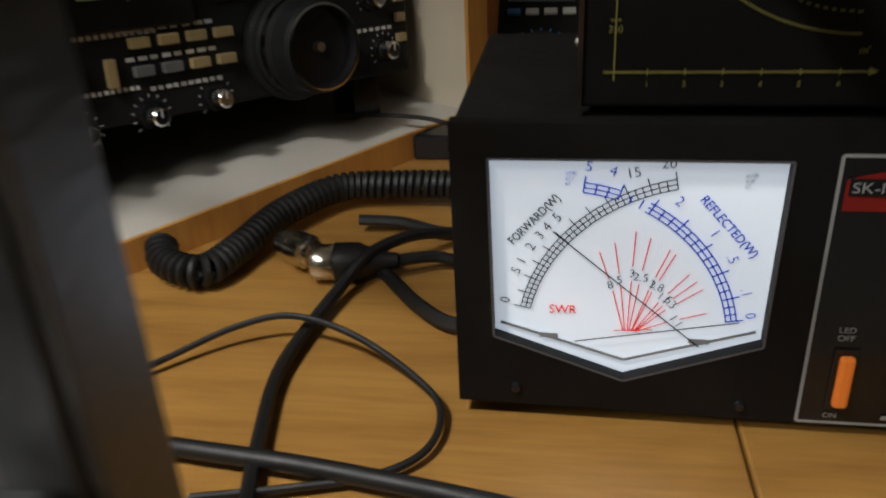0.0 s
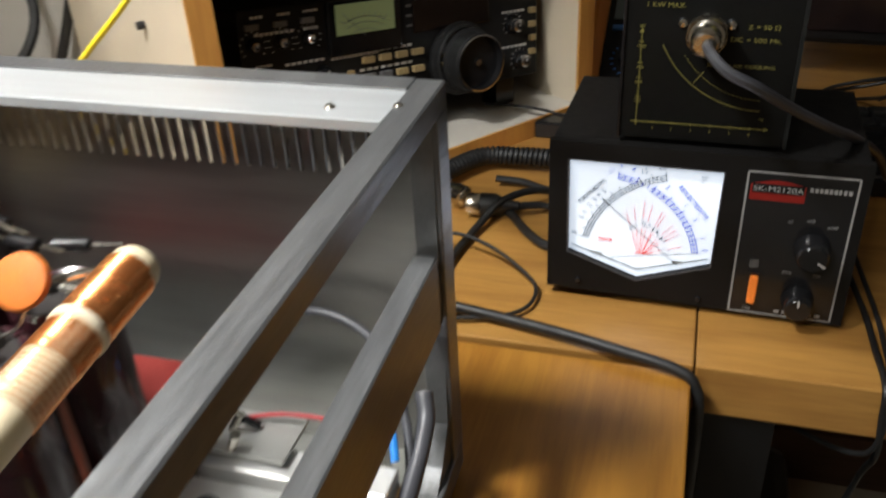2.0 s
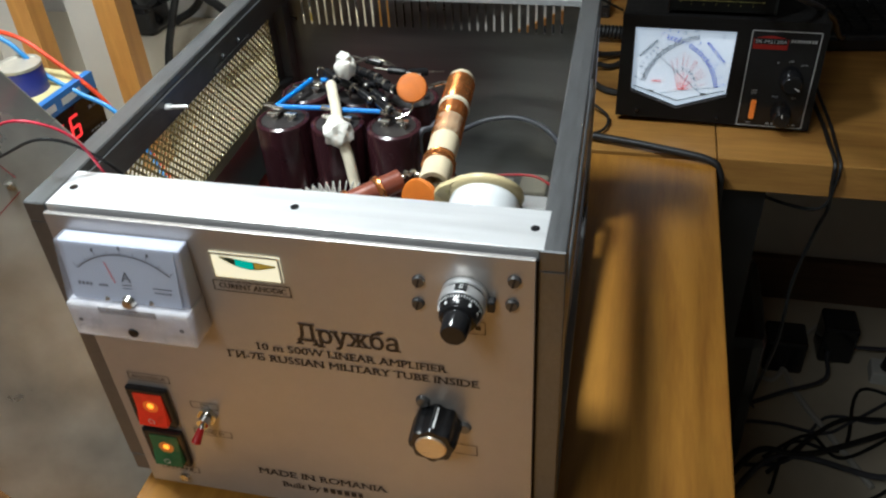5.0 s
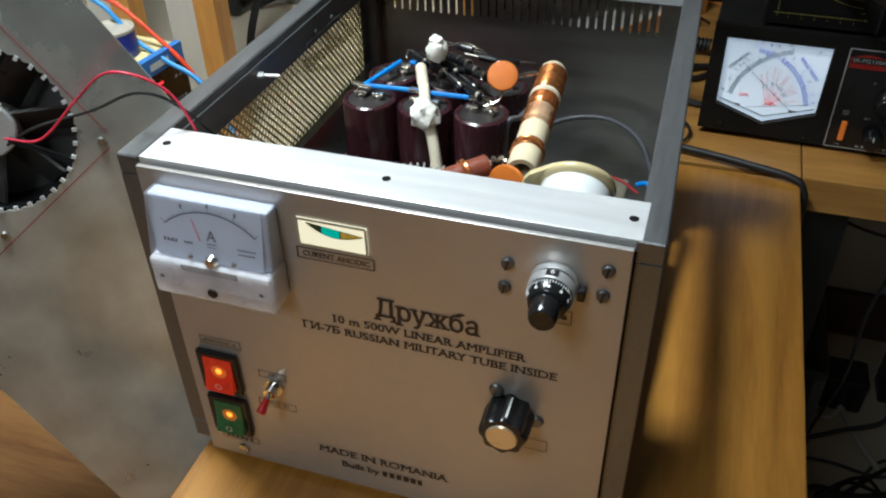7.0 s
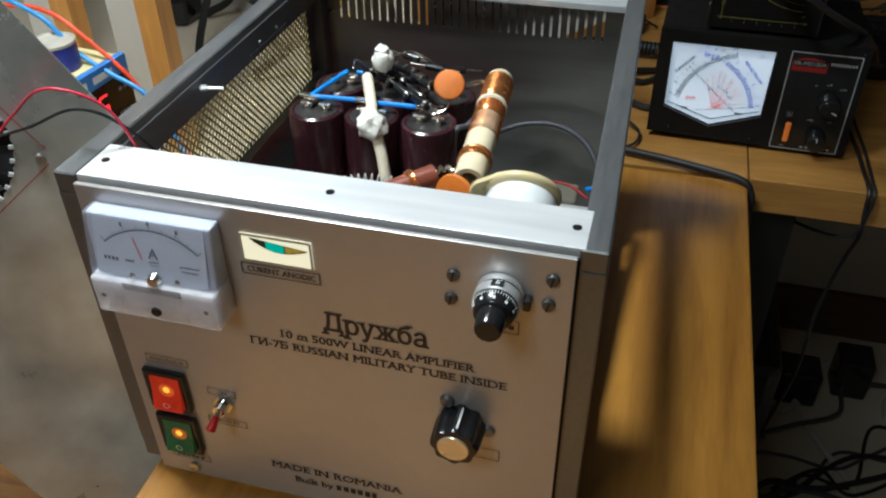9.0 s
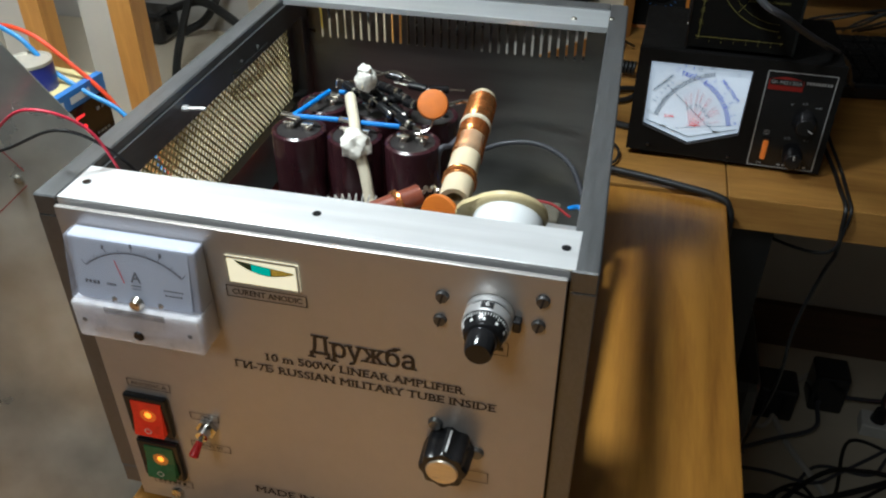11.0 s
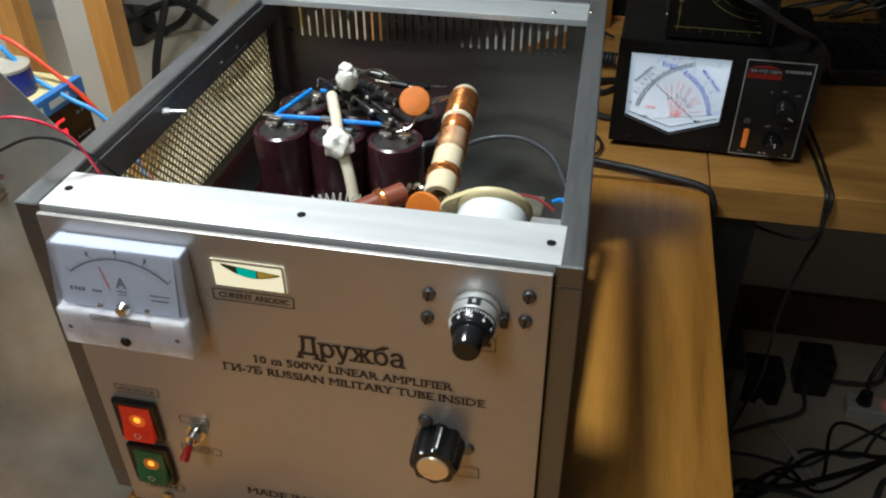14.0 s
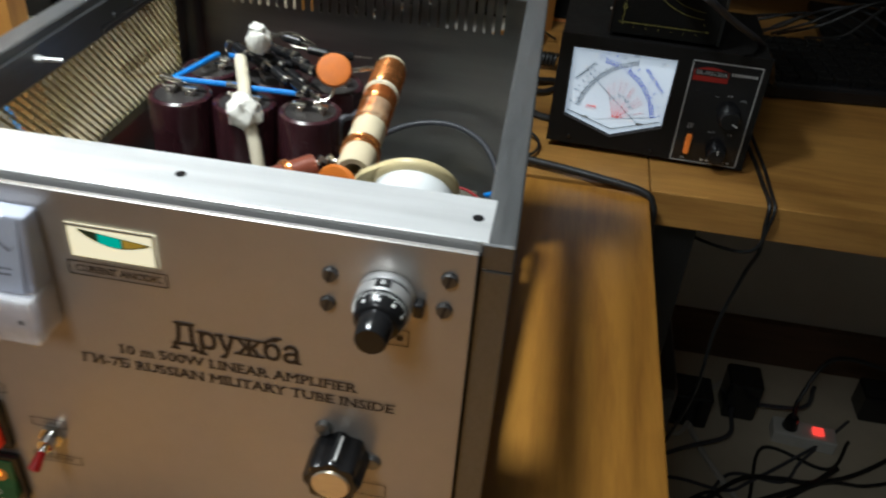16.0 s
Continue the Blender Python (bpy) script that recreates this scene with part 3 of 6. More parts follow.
cyl(bm, (-0.138, -0.004, 0.006), (-0.138, -0.016, 0.006), 0.0085, 0.0085, 18, bev=0.001)
cyl(bm, (-0.122, -0.004, 0.003), (-0.122, -0.012, 0.003), 0.0065, 0.0065, 18, bev=0.001)
part("microphone_socket", bm, BLACK_GLOSS, radio, "round black sockets", smooth=True)
bm = bmesh.new()
lathe(bm, [(0.003, 0), (0.005, 0), (0.005, 0.003), (0.003, 0.003), (0.003, 0)], aim((-0.108, -0.004, 0.001), (-0.108, -0.1, 0.001))[0], 16)
part("headphone_socket", bm, NICKEL, radio)

# ---- power meter with the dummy load on it ----
sk = thing("power_meter", (0.0945, 0.4757, DESK + 0.004), "black cross-needle power and standing-wave meter with a lit dial", "meter", rz=-1.5)
bm = B(-0.090, 0.090, 0.004, 0.118, 0.005, 0.107, bev=0.002)
part("case", bm, BLACK_PAINT, sk)
# front frame with the dial opening left free
DX0, DX1, DZ0, DZ1, DZM = -0.0785, 0.0125, 0.031, 0.096, 0.015
fr = bmesh.new()
out = [(-0.0905, 0.003), (0.0915, 0.000), (0.0905, 0.1075), (-0.0905, 0.1075)]
inn = [(DX0 + 0.001, DZ0), ((DX0 + DX1) / 2, DZM), (DX1 - 0.001, DZ0), (DX1, DZ1), (DX0, DZ1)]
for y0, flip in ((-0.002, False), (0.004, True)):
    o = [fr.verts.new((x, y0, z)) for x, z in out]
    i = [fr.verts.new((x, y0, z)) for x, z in inn]
    for f in ((o[0], o[1], i[2], i[1], i[0]), (o[1], o[2], i[3], i[2]), (o[2], o[3], i[4], i[3]), (o[3], o[0], i[0], i[4])):
        fr.faces.new(f)
fr.verts.ensure_lookup_table()
for a in range(4):
    b = (a + 1) % 4
    fr.faces.new((fr.verts[a], fr.verts[b], fr.verts[9 + b], fr.verts[9 + a]))
for a in range(5):
    b = (a + 1) % 5
    fr.faces.new((fr.verts[4 + a], fr.verts[4 + b], fr.verts[13 + b], fr.verts[13 + a]))
part("front_frame", fr, BLACK_PAINT, sk)
sk.matrix_world = sk.matrix_world @ Matrix.Diagonal((0.98, 0.98, 0.985, 1))
card = bmesh.new()
sheet(card, inn, Matrix.Translation((0, 0.003, 0)))
dial = part("dial_card", card, DIAL_WHITE, sk, "white backlit dial card")
bm = bmesh.new()
for a, b in zip(inn, inn[1:] + inn[:1]):
    stroke(bm, *a, *b, 0.0008, -0.0024)
part("dial_rim", bm, mat("pale_dial_rim", (0.12, 0.12, 0.13), 0.35, vary=0.1, scale=90), sk)
bm = bmesh.new()
stroke(bm, DX0 + 0.003, DZ0 + 0.0035, -0.033, DZM + 0.0060, 0.0012, 0.0018)
stroke(bm, -0.033, DZM + 0.0060, DX1 - 0.003, DZ0 + 0.0035, 0.0012, 0.0018)
stroke(bm, -0.062, DZ0 - 0.001, -0.0556, DZ0 - 0.0012, 0.002, 0.0016)
stroke(bm, -0.012, DZ0 - 0.001, -0.005, DZ0 - 0.0012, 0.002, 0.0016)
part("dial_ledge", bm, mat("grey_dial_ledge", (0.36, 0.36, 0.36), 0.4), sk)
FX, RX, PZ = -0.0085, -0.0555, 0.028
yk = 0.0022
bk, bl, rd = bmesh.new(), bmesh.new(), bmesh.new()
for r in (0.0580, 0.0597, 0.0614):
    arc(bk, FX, PZ, r, 101, 168, 0.00050, yk)
for i in range(34):
    a = radians(101 + 67 * (i / 33) ** 0.9)
    q = 0.0640 if i % 3 == 0 else 0.0614
    stroke(bk, FX + 0.0580 * math.cos(a), PZ + 0.0580 * math.sin(a), FX + q * math.cos(a), PZ + q * math.sin(a), 0.00045, yk)
for r in (0.0558, 0.0575, 0.0592):
    arc(bl, RX, PZ, r, 10, 62, 0.00055, yk - 0.0001)
    arc(bl, RX, PZ, r, 72, 83, 0.00055, yk - 0.0001)
for i in range(22):
    a = radians(10 + 73 * (i / 21) ** 1.1)
    q = 0.0615 if i % 3 == 0 else 0.0592
    stroke(bl, RX + 0.0558 * math.cos(a), PZ + 0.0558 * math.sin(a), RX + q * math.cos(a), PZ + q * math.sin(a), 0.0006, yk - 0.0001)
for s, a in (("0", 167), (".5", 157), ("1", 153), ("2", 147.8), ("3", 143.4), ("4", 140), ("5", 136), ("15", 112), ("20", 102.6)):
    letters(bk, s, FX + 0.0655 * math.cos(radians(a)), PZ + 0.0655 * math.sin(radians(a)), yk, 0.0034, angle=a - 90 if a > 130 else a - 100, anchor="CENTER")
for s, a in (("0", 11), (".1", 19), (".5", 31), ("1", 40.6), ("2", 54.8), ("4", 75.5), ("5", 82.4)):
    letters(bl, s, RX + 0.0622 * math.cos(radians(a)), PZ + 0.0632 * math.sin(radians(a)), yk, 0.0034, angle=a - 90, anchor="CENTER")
letters(bk, "FORWARD(W)", -0.0710, 0.0640, yk, 0.0030, width=0.0225, angle=48, bold=0.04)
letters(bl, "REFLECTED(W)", -0.0130, 0.0815, yk, 0.0030, width=0.0265, angle=-48, bold=0.04)
for i, s in enumerate(("x100", "x10", "x1")):
    letters(bk, s, 0.0, 0.0893 - 0.0018 * i, yk, 0.0013)
    letters(bl, s, -0.0545, 0.0893 - 0.0018 * i, yk, 0.0013)
letters(rd, "SWR", -0.0590, 0.0385, yk, 0.0034, width=0.0092, bold=0.028)
for dx, dz, s in ((-0.0103, 0.0300, "8"), (-0.0055, 0.0335, "5"), (0.001, 0.0378, "3"), (0.0058, 0.0355, "2.5"), (0.0122, 0.0315, "2"), (0.0141, 0.0300, "1.8"), (0.019, 0.0228, "1.5"), (0.0215, 0.0200, "1.3"), (0.0236, 0.0172, ""), (0.0256, 0.0082, "1.1")):
    x0, z0 = -0.0325, 0.0325
    stroke(rd, x0 + 0.12 * dx, z0, x0 + dx * 0.52, z0 + dz * 0.52, 0.00045, yk)
    stroke(rd, x0 + dx * 0.66, z0 + dz * 0.66, x0 + dx, z0 + dz, 0.00045, yk)
    if s:
        letters(bk, s, x0 + dx * 0.58, z0 + dz * 0.58 - 0.001, yk, 0.0030, angle=-math.degrees(math.atan2(dx, dz)) * 0.7, anchor="CENTER")
stroke(rd, -0.037, 0.0325, -0.024, 0.0335, 0.00045, yk)
part("power_scale", bk, INK_BLACK, dial, "black printed scale")
part("reflected_scale", bl, INK_BLUE, dial, "blue printed scale")
part("ratio_scale", rd, INK_RED, dial, "red printed fan of lines")
bm = bmesh.new()
stroke(bm, -0.0085, 0.028, -0.0580, 0.0700, 0.0005, 0.0010)
part("needle", bm, INK_BLACK, dial)
bm = bmesh.new()
stroke(bm, -0.050, 0.0285, 0.0035, 0.0385, 0.0005, 0.0006)
part("needle", bm, INK_BLACK, dial)
bm = bmesh.new()
outline(bm, 0.0255, 0.0845, 0.0025, 0.0985, 0.0011, -0.0026)
part("white_frame_line", bm, mat("dim_white_print", (0.34, 0.34, 0.33), 0.6), sk)
part("control_field", B(0.0262, 0.0838, -0.0024, -0.002, 0.0032, 0.0978), BLACK_GLOSS, sk)
bm = bmesh.new()
sheet(bm, [(0.0275, 0.081), (0.0575, 0.081), (0.0575, 0.091)] + [(0.0575 - 0.03 * k / 8, 0.091 + 0.003 * math.sin(math.pi * k / 8)) for k in range(1, 8)] + [(0.0275, 0.091)], Matrix.Translation((0, -0.0027, 0)))
part("red_badge", bm, mat("red_badge_print", (0.24, 0.014, 0.01), 0.4), sk)
part("name_field", B(0.0285, 0.0565, -0.0032, -0.0028, 0.0862, 0.0915), BLACK_GLOSS, sk)
DIM = MATS["dim_white_print"]
for text, x, z, h, w in (("SK-M2120A", 0.0290, 0.0872, 0.0034, 0.0270), ("LED", 0.0335, 0.0385, 0.0022, 0), ("OFF", 0.0335, 0.0355, 0.0022, 0), ("ON", 0.0335, 0.0048, 0.0020, 0), ("x1", 0.0510, 0.068, 0.0020, 0), ("x10", 0.0610, 0.0695, 0.0020, 0), ("x100", 0.0725, 0.0665, 0.0020, 0), ("AVG", 0.0525, 0.0335, 0.0020, 0), ("PEP", 0.0700, 0.0330, 0.0020, 0)):
    bm = bmesh.new()
    letters(bm, text, x, z, -0.0036 if z > 0.08 else -0.0030, h, width=w)
    part("lettering", bm, DIM, sk)
for x0, x1, z, h, n, q in ((0.0595, 0.082, 0.090, 0.0028, 9, 5), (0.052, 0.080, 0.0058, 0.0018, 6, 8)):
    bm = bmesh.new()
    bars(bm, x0, x1, z, -0.0030, h, n, q)
    part("lettering", bm, DIM, sk)
for x, z, r, a in ((0.0665, 0.0520, 0.0105, -30), (0.0640, 0.0160, 0.0095, 95)):
    k = part("knob", C((x, -0.0024, z), (x, -0.016, z), r, r * 0.82, 24, bev=0.001), BLACK_GLOSS, sk, smooth=True)
    b = bmesh.new()
    c, s = math.cos(radians(a)), math.sin(radians(a))
    stroke(b, x + 0.003 * c, z + 0.003 * s, x + r * 0.78 * c, z + r * 0.78 * s, 0.0011, -0.0163)
    part("pointer", b, INK_WHITE, k)
part("key_well", B(0.0335, 0.0415, -0.0032, -0.0024, 0.0085, 0.0325, bev=0.0003), BLACK_GLOSS, sk)
part("orange_key", B(0.0350, 0.0400, -0.0062, -0.0030, 0.0105, 0.0305, bev=0.0014), ORANGE_KEY, sk, "lit orange rocker key")
for x, z in ((-0.070, 0.010), (0.0065, 0.007)):
    bm = bmesh.new()
    screw(bm, (x, -0.002, z), 0.0022)
    part("screw", bm, BLACK_GLOSS, sk)
for x in (-0.072, 0.075):
    for y in (0.015, 0.10):
        part("foot", C((x, y, -0.004), (x, y, 0.006), 0.008, 0.007, 16), RUBBER, sk)

dl = thing("dummy_load", (0.0905, 0.4800, DESK + 0.111), "black perforated dummy load box with yellow print", "dummy load", rz=-1.5)
part("case", B(-0.0455, 0.0455, 0.004, 0.105, 0.003, 0.103, bev=0.0015), COVER_BLACK, dl)
part("front_plate", B(-0.046, 0.046, 0.0, 0.004, 0.002, 0.104, bev=0.0008), PLATE_BLACK, dl)
part("corner_rail", B(0.0445, 0.0465, -0.0012, 0.004, 0.002, 0.104), COVER_BLACK, dl)
part("corner_rail", B(-0.0465, -0.0450, -0.0012, 0.004, 0.002, 0.104), BLACK_GLOSS, dl)
for x in (-0.03, 0.03):
    for y in (0.015, 0.09):
        part("foot", C((x, y, 0), (x, y, 0.004), 0.005, seg=12), RUBBER, dl)
bm = bmesh.new()
yy = -0.0004
letters(bm, "DUMMY LOAD", -0.0405, 0.0938, yy, 0.0028, width=0.032)
letters(bm, "Mod. DL61", -0.0330, 0.0878, yy, 0.0024, width=0.020)
letters(bm, "1 KW MAX.", -0.0350, 0.0780, yy, 0.0026, width=0.020)
letters(bm, "Z = 50 \u03a9", 0.0180, 0.0680, yy, 0.0024, width=0.016)
letters(bm, "DC \u00f7 500 Mc.", 0.0100, 0.0610, yy, 0.0024, width=0.0255)
letters(bm, "BLOWN AIR COOLING", -0.0005, 0.0468, yy, 0.0019, width=0.0345)
letters(bm, "W", -0.0375, 0.0665, yy, 0.0020)
letters(bm, "m'", 0.0300, 0.0175, yy, 0.0022)
for s, z in (("1000", 0.0555), ("750", 0.0435), ("500", 0.0350), ("250", 0.0240)):
    letters(bm, s, -0.0360, z, yy, 0.0019, anchor="CENTER")
    stroke(bm, -0.0375, z + 0.0035, -0.0345, z + 0.0035, 0.0004, yy)
stroke(bm, -0.0360, 0.010, -0.0360, 0.066, 0.0004, yy)
stroke(bm, -0.0390, 0.0125, 0.0335, 0.0125, 0.0005, yy)
bm.faces.new([bm.verts.new(v) for v in ((0.0335, yy, 0.0113), (0.0335, yy, 0.0137), (0.0362, yy, 0.0125))])
bm.faces.new([bm.verts.new(v) for v in ((-0.0372, yy, 0.064), (-0.0348, yy, 0.064), (-0.0360, yy, 0.0668))])
for i in range(6):
    x = -0.0265 + 0.0105 * i
    stroke(bm, x, 0.0115, x, 0.0135, 0.0004, yy)
    letters(bm, str(i + 1), x, 0.0082, yy, 0.0017, anchor="CENTER")
arc(bm, 0.0300, 0.083, 0.0600, 205, 270, 0.00045, yy, 30)
for i in range(22):
    arc(bm, 0.0300, 0.079, 0.0500, 212 + 2.65 * i, 213.5 + 2.65 * i, 0.0004, yy, 2)
stroke(bm, -0.0015, 0.0440, -0.0065, 0.0370, 0.0004, yy)
stroke(bm, 0.000, 0.0925, 0.0370, 0.0925, 0.0008, yy)
lathe(bm, [(0, 0), (0.0058, 0)], Matrix.Translation((0.0105, yy - 0.0003, 0.0920)) @ Matrix.Rotation(radians(90), 4, "X"), 24)
bars(bm, 0.0180, 0.0345, 0.0955, yy, 0.0022, 6, 2)
bars(bm, 0.0190, 0.0280, 0.0885, yy, 0.0022, 5, 4)
part("yellow_print", bm, INK_YELLOW, dl, "yellow printed lettering and curves")
bm = bmesh.new()
m = aim((-0.002, 0, 0.068), (-0.002, -0.1, 0.068))[0]
lathe(bm, [(0, 0.0), (0.0085, 0), (0.0085, 0.003), (0.0075, 0.003), (0.0075, 0.006), (0.0098, 0.0065), (0.0098, 0.016), (0.0090, 0.018), (0.0078, 0.0185), (0.0072, 0.030), (0.0055, 0.032), (0, 0.032)], m, 28)
con = part("connector", bm, NICKEL, dl, "knurled nickel coaxial plug", smooth=True)
bm = bmesh.new()
for i in range(40):
    a = 2 * math.pi * i / 40
    box(bm, -0.0003, 0.0003, -0.0175, -0.0075, 0.0097, 0.0102, m=Matrix.Translation((-0.002, 0, 0.068)) @ Matrix.Rotation(a, 4, "Y"))
part("knurl", bm, NICKEL, con)
for x in (-0.0150, 0.0100):
    bm = bmesh.new()
    lathe(bm, [(0, 0.0025), (0.0022, 0.0018), (0.003, 0)], Matrix.Translation((x, 0, 0.070)) @ Matrix.Rotation(radians(90), 4, "X"), 16)
    part("screw", bm, CHROME, dl, smooth=True)
for z in (0.018, 0.085):
    bm = bmesh.new()
    screw(bm, (-0.0455, 0.012, z), 0.0025, (-1, 0, 0))
    part("screw", bm, NICKEL, dl)
cable("coaxial_cable", [(0.0885, 0.453, 0.919), (0.0900, 0.441, 0.918), (0.099, 0.431, 0.912), (0.114, 0.433, 0.904), (0.133, 0.450, 0.888), (0.155, 0.470, 0.871), (0.175, 0.500, 0.853), (0.200, 0.550, 0.822), (0.225, 0.62, 0.775), (0.25, 0.70, 0.745), (0.27, 0.80, 0.745)], 0.0028, GREY_CABLE, "grey coaxial cable leaving the dummy load plug")

# ---- things on the main desk ----
mic = smooth_line([(-0.151, 0.580, 0.752), (-0.143, 0.567, 0.750), (-0.1225, 0.560, 0.750), (-0.113, 0.584, 0.750), (-0.1026, 0.618, 0.752), (-0.080, 0.650, 0.753), (-0.050, 0.656, 0.753), (-0.0235, 0.657, 0.753), (0.005, 0.656, 0.753)], 10)
bm = bmesh.new()
sweep(bm, helix_line(mic, 0.0062, 0.0042, 12), 0.0021, 6)
solid("coiled_cord", bm, RUBBER, "black coiled microphone cord lying on the desk", "cord", smooth=True)
hang = smooth_line([(-0.124, 0.441, 0.970), (-0.069, 0.414, 0.973), (-0.013, 0.384, 0.981), (0.031, 0.356, 0.991), (0.065, 0.324, 1.006), (0.090, 0.302, 1.014), (0.110, 0.29, 1.03), (0.16, 0.30, 1.10), (0.24, 0.36, 1.20), (0.34, 0.50, 1.30), (0.42, 0.75, 1.32), (0.44, 0.93, 1.28)], 10)
bm = bmesh.new()
sweep(bm, helix_line(hang, 0.0060, 0.0064, 12), 0.0024, 6)
solid("coiled_cord", bm, RUBBER, "black coiled cord slung between shelf and monitor", "cord", smooth=True)
clip = thing("cord_clip", (-0.131, 0.447, 0.955), "white plastic cord plug at the end of a coiled cord", "plug", rz=-25)
part("body", B(-0.014, 0.012, -0.010, 0.012, 0.0, 0.030, bev=0.003), WHITE_PLASTIC, clip)
part("arm", B(-0.09, -0.012, 0.0, 0.008, 0.008, 0.018, bev=0.002), WHITE_PLASTIC, clip)
bm = bmesh.new()
plug1 = thing("coaxial_plug", (-0.081, 0.583, DESK), "bright knurled coaxial plug on a black lead", "plug", group="plugs")
bm = bmesh.new()
m = aim((0.004, -0.003, 0.010), (-0.016, 0.010, 0.010))[0]
lathe(bm, [(0, -0.004), (0.0065, -0.004), (0.0065, 0.0), (0.0085, 0.001), (0.0085, 0.010), (0.0070, 0.011), (0.0070, 0.018), (0.004, 0.0185), (0, 0.0185)], m, 22)
part("shell", bm, NICKEL, plug1, smooth=True)
plug2 = thing("coaxial_plug", (-0.063, 0.571, DESK), "nickel coaxial plug with a moulded black boot", "plug", group="plugs")
bm = bmesh.new()
m = aim((0.0, 0.0, 0.010), (-0.02, -0.002, 0.010))[0]
lathe(bm, [(0, -0.001), (0.0078, -0.001), (0.0085, 0.0), (0.0085, 0.008), (0.0078, 0.010), (0.003, 0.010), (0, 0.010)], m, 22)
part("shell", bm, NICKEL, plug2, smooth=True)
bm = bmesh.new()
lathe(bm, [(0, -0.03), (0.0035, -0.03), (0.005, -0.020), (0.0090, -0.012), (0.0092, -0.001), (0, -0.001)], m, 22)
part("boot", bm, RUBBER, plug2, "black rubber boot", smooth=True)
Z1 = DESK + 0.0045
cable("coaxial_lead", [(-0.062, 0.622, Z1 + 0.003), (-0.040, 0.622, Z1 + 0.002), (-0.012, 0.615, Z1), (0.03, 0.63, Z1)], 0.0030, RUBBER, "thin black lead lying on the desk")
cable("coaxial_lead", [(-0.033, 0.574, DESK + 0.010), (-0.018, 0.582, DESK + 0.008), (-0.002, 0.588, Z1), (0.02, 0.62, Z1)], 0.0030, RUBBER, "black lead behind the power meter")
cable("black_cable", [(-0.052, 0.412, Z1), (-0.056, 0.426, Z1), (-0.061, 0.452, Z1), (-0.066, 0.495, Z1), (-0.057, 0.549, Z1 + 0.002), (-0.046, 0.570, Z1 + 0.010), (-0.030, 0.590, Z1 + 0.010), (-0.012, 0.607, Z1 + 0.004), (0.015, 0.622, Z1)], 0.0029, RUBBER, "black cable curving across the desk")
cable("black_cable", [(-0.046, 0.578, Z1 + 0.001), (-0.037, 0.568, Z1), (-0.020, 0.544, Z1), (-0.003, 0.529, Z1), (0.012, 0.535, Z1), (0.02, 0.60, Z1)], 0.0034, RUBBER, "black cable passing under the power meter")
cable("thin_wire", [(-0.145, 0.462, DESK + 0.004), (-0.115, 0.496, DESK + 0.005), (-0.090, 0.514, DESK + 0.010), (-0.066, 0.517, DESK + 0.014), (-0.036, 0.505, DESK + 0.012), (-0.007, 0.482, DESK + 0.007), (0.0, 0.467, DESK + 0.005), (-0.004, 0.450, DESK + 0.004), (-0.019, 0.438, DESK + 0.004), (-0.043, 0.431, DESK + 0.004), (-0.075, 0.424, DESK + 0.004)], 0.0014, RUBBER, "thin black wire in a loose loop")
cable("thick_cable", [(-0.13, 0.450, DESK + 0.0065), (-0.084, 0.444, DESK + 0.0065), (-0.038, 0.438, DESK + 0.0065), (0.018, 0.427, DESK + 0.0065), (0.059, 0.417, DESK + 0.0060), (0.092, 0.409, DESK + 0.004), (0.103, 0.405, DESK - 0.004), (0.1065, 0.402, DESK - 0.03), (0.107, 0.402, DESK - 0.15), (0.108, 0.402, 0.3), (0.110, 0.405, 0.02)], 0.0034, RUBBER, "thick black mains cable running off the desk edge", seg=12)
cable("meter_lead", [(0.184, 0.570, DESK + 0.03), (0.193, 0.53, DESK + 0.010), (0.200, 0.488, DESK + 0.003), (0.201, 0.453, DESK + 0.003), (0.202, 0.432, DESK + 0.003), (0.202, 0.4175, DESK + 0.001), (0.203, 0.4155, DESK - 0.015), (0.206, 0.418, DESK - 0.045), (0.208, 0.445, 0.65), (0.203, 0.46, 0.57), (0.206, 0.47, 0.47), (0.23, 0.62, 0.22), (0.28, 0.80, 0.008)], 0.0020, RUBBER, "thin black lead hanging over the desk edge", group="meter leads")
cable("meter_lead", [(0.184, 0.580, DESK + 0.04), (0.199, 0.54, DESK + 0.012), (0.206, 0.490, DESK + 0.004), (0.2065, 0.453, DESK + 0.003), (0.2065, 0.432, DESK + 0.003), (0.2065, 0.4175, DESK + 0.001), (0.206, 0.4155, DESK - 0.015), (0.200, 0.418, DESK - 0.045), (0.175, 0.45, 0.675), (0.14, 0.50, 0.66), (0.115, 0.55, 0.65)], 0.0016, RUBBER, "second thin black lead looping back under the desk", group="meter leads")
bm = bmesh.new()
box(bm, -0.050, -0.015, 0.725, 0.752, DESK, DESK + 0.016, bev=0.002)
solid("black_adapter", bm, BLACK_GLOSS, "small black plastic adapter block on the desk", "adapter")
cable("thin_wire", [(-0.10, 0.74, 0.765), (-0.06, 0.735, 0.766), (-0.03, 0.725, 0.765), (0.0, 0.74, 0.745)], 0.0015, RUBBER, "thin black wire on the shelf")

mm = thing("multimeter", (0.022, 0.815, DESK), "hand-held multimeter in an orange holster leaning back", "multimeter", rx=-58)
part("holster", B(-0.046, 0.044, 0.0, 0.035, 0.0, 0.155, bev=0.006), METER_ORANGE, mm)
part("face", B(-0.029, 0.036, -0.004, 0.002, 0.006, 0.150, bev=0.002), BLACK_PAINT, mm)
part("screen", B(-0.022, 0.030, -0.0055, -0.004, 0.108, 0.138), GREY_LCD, mm)
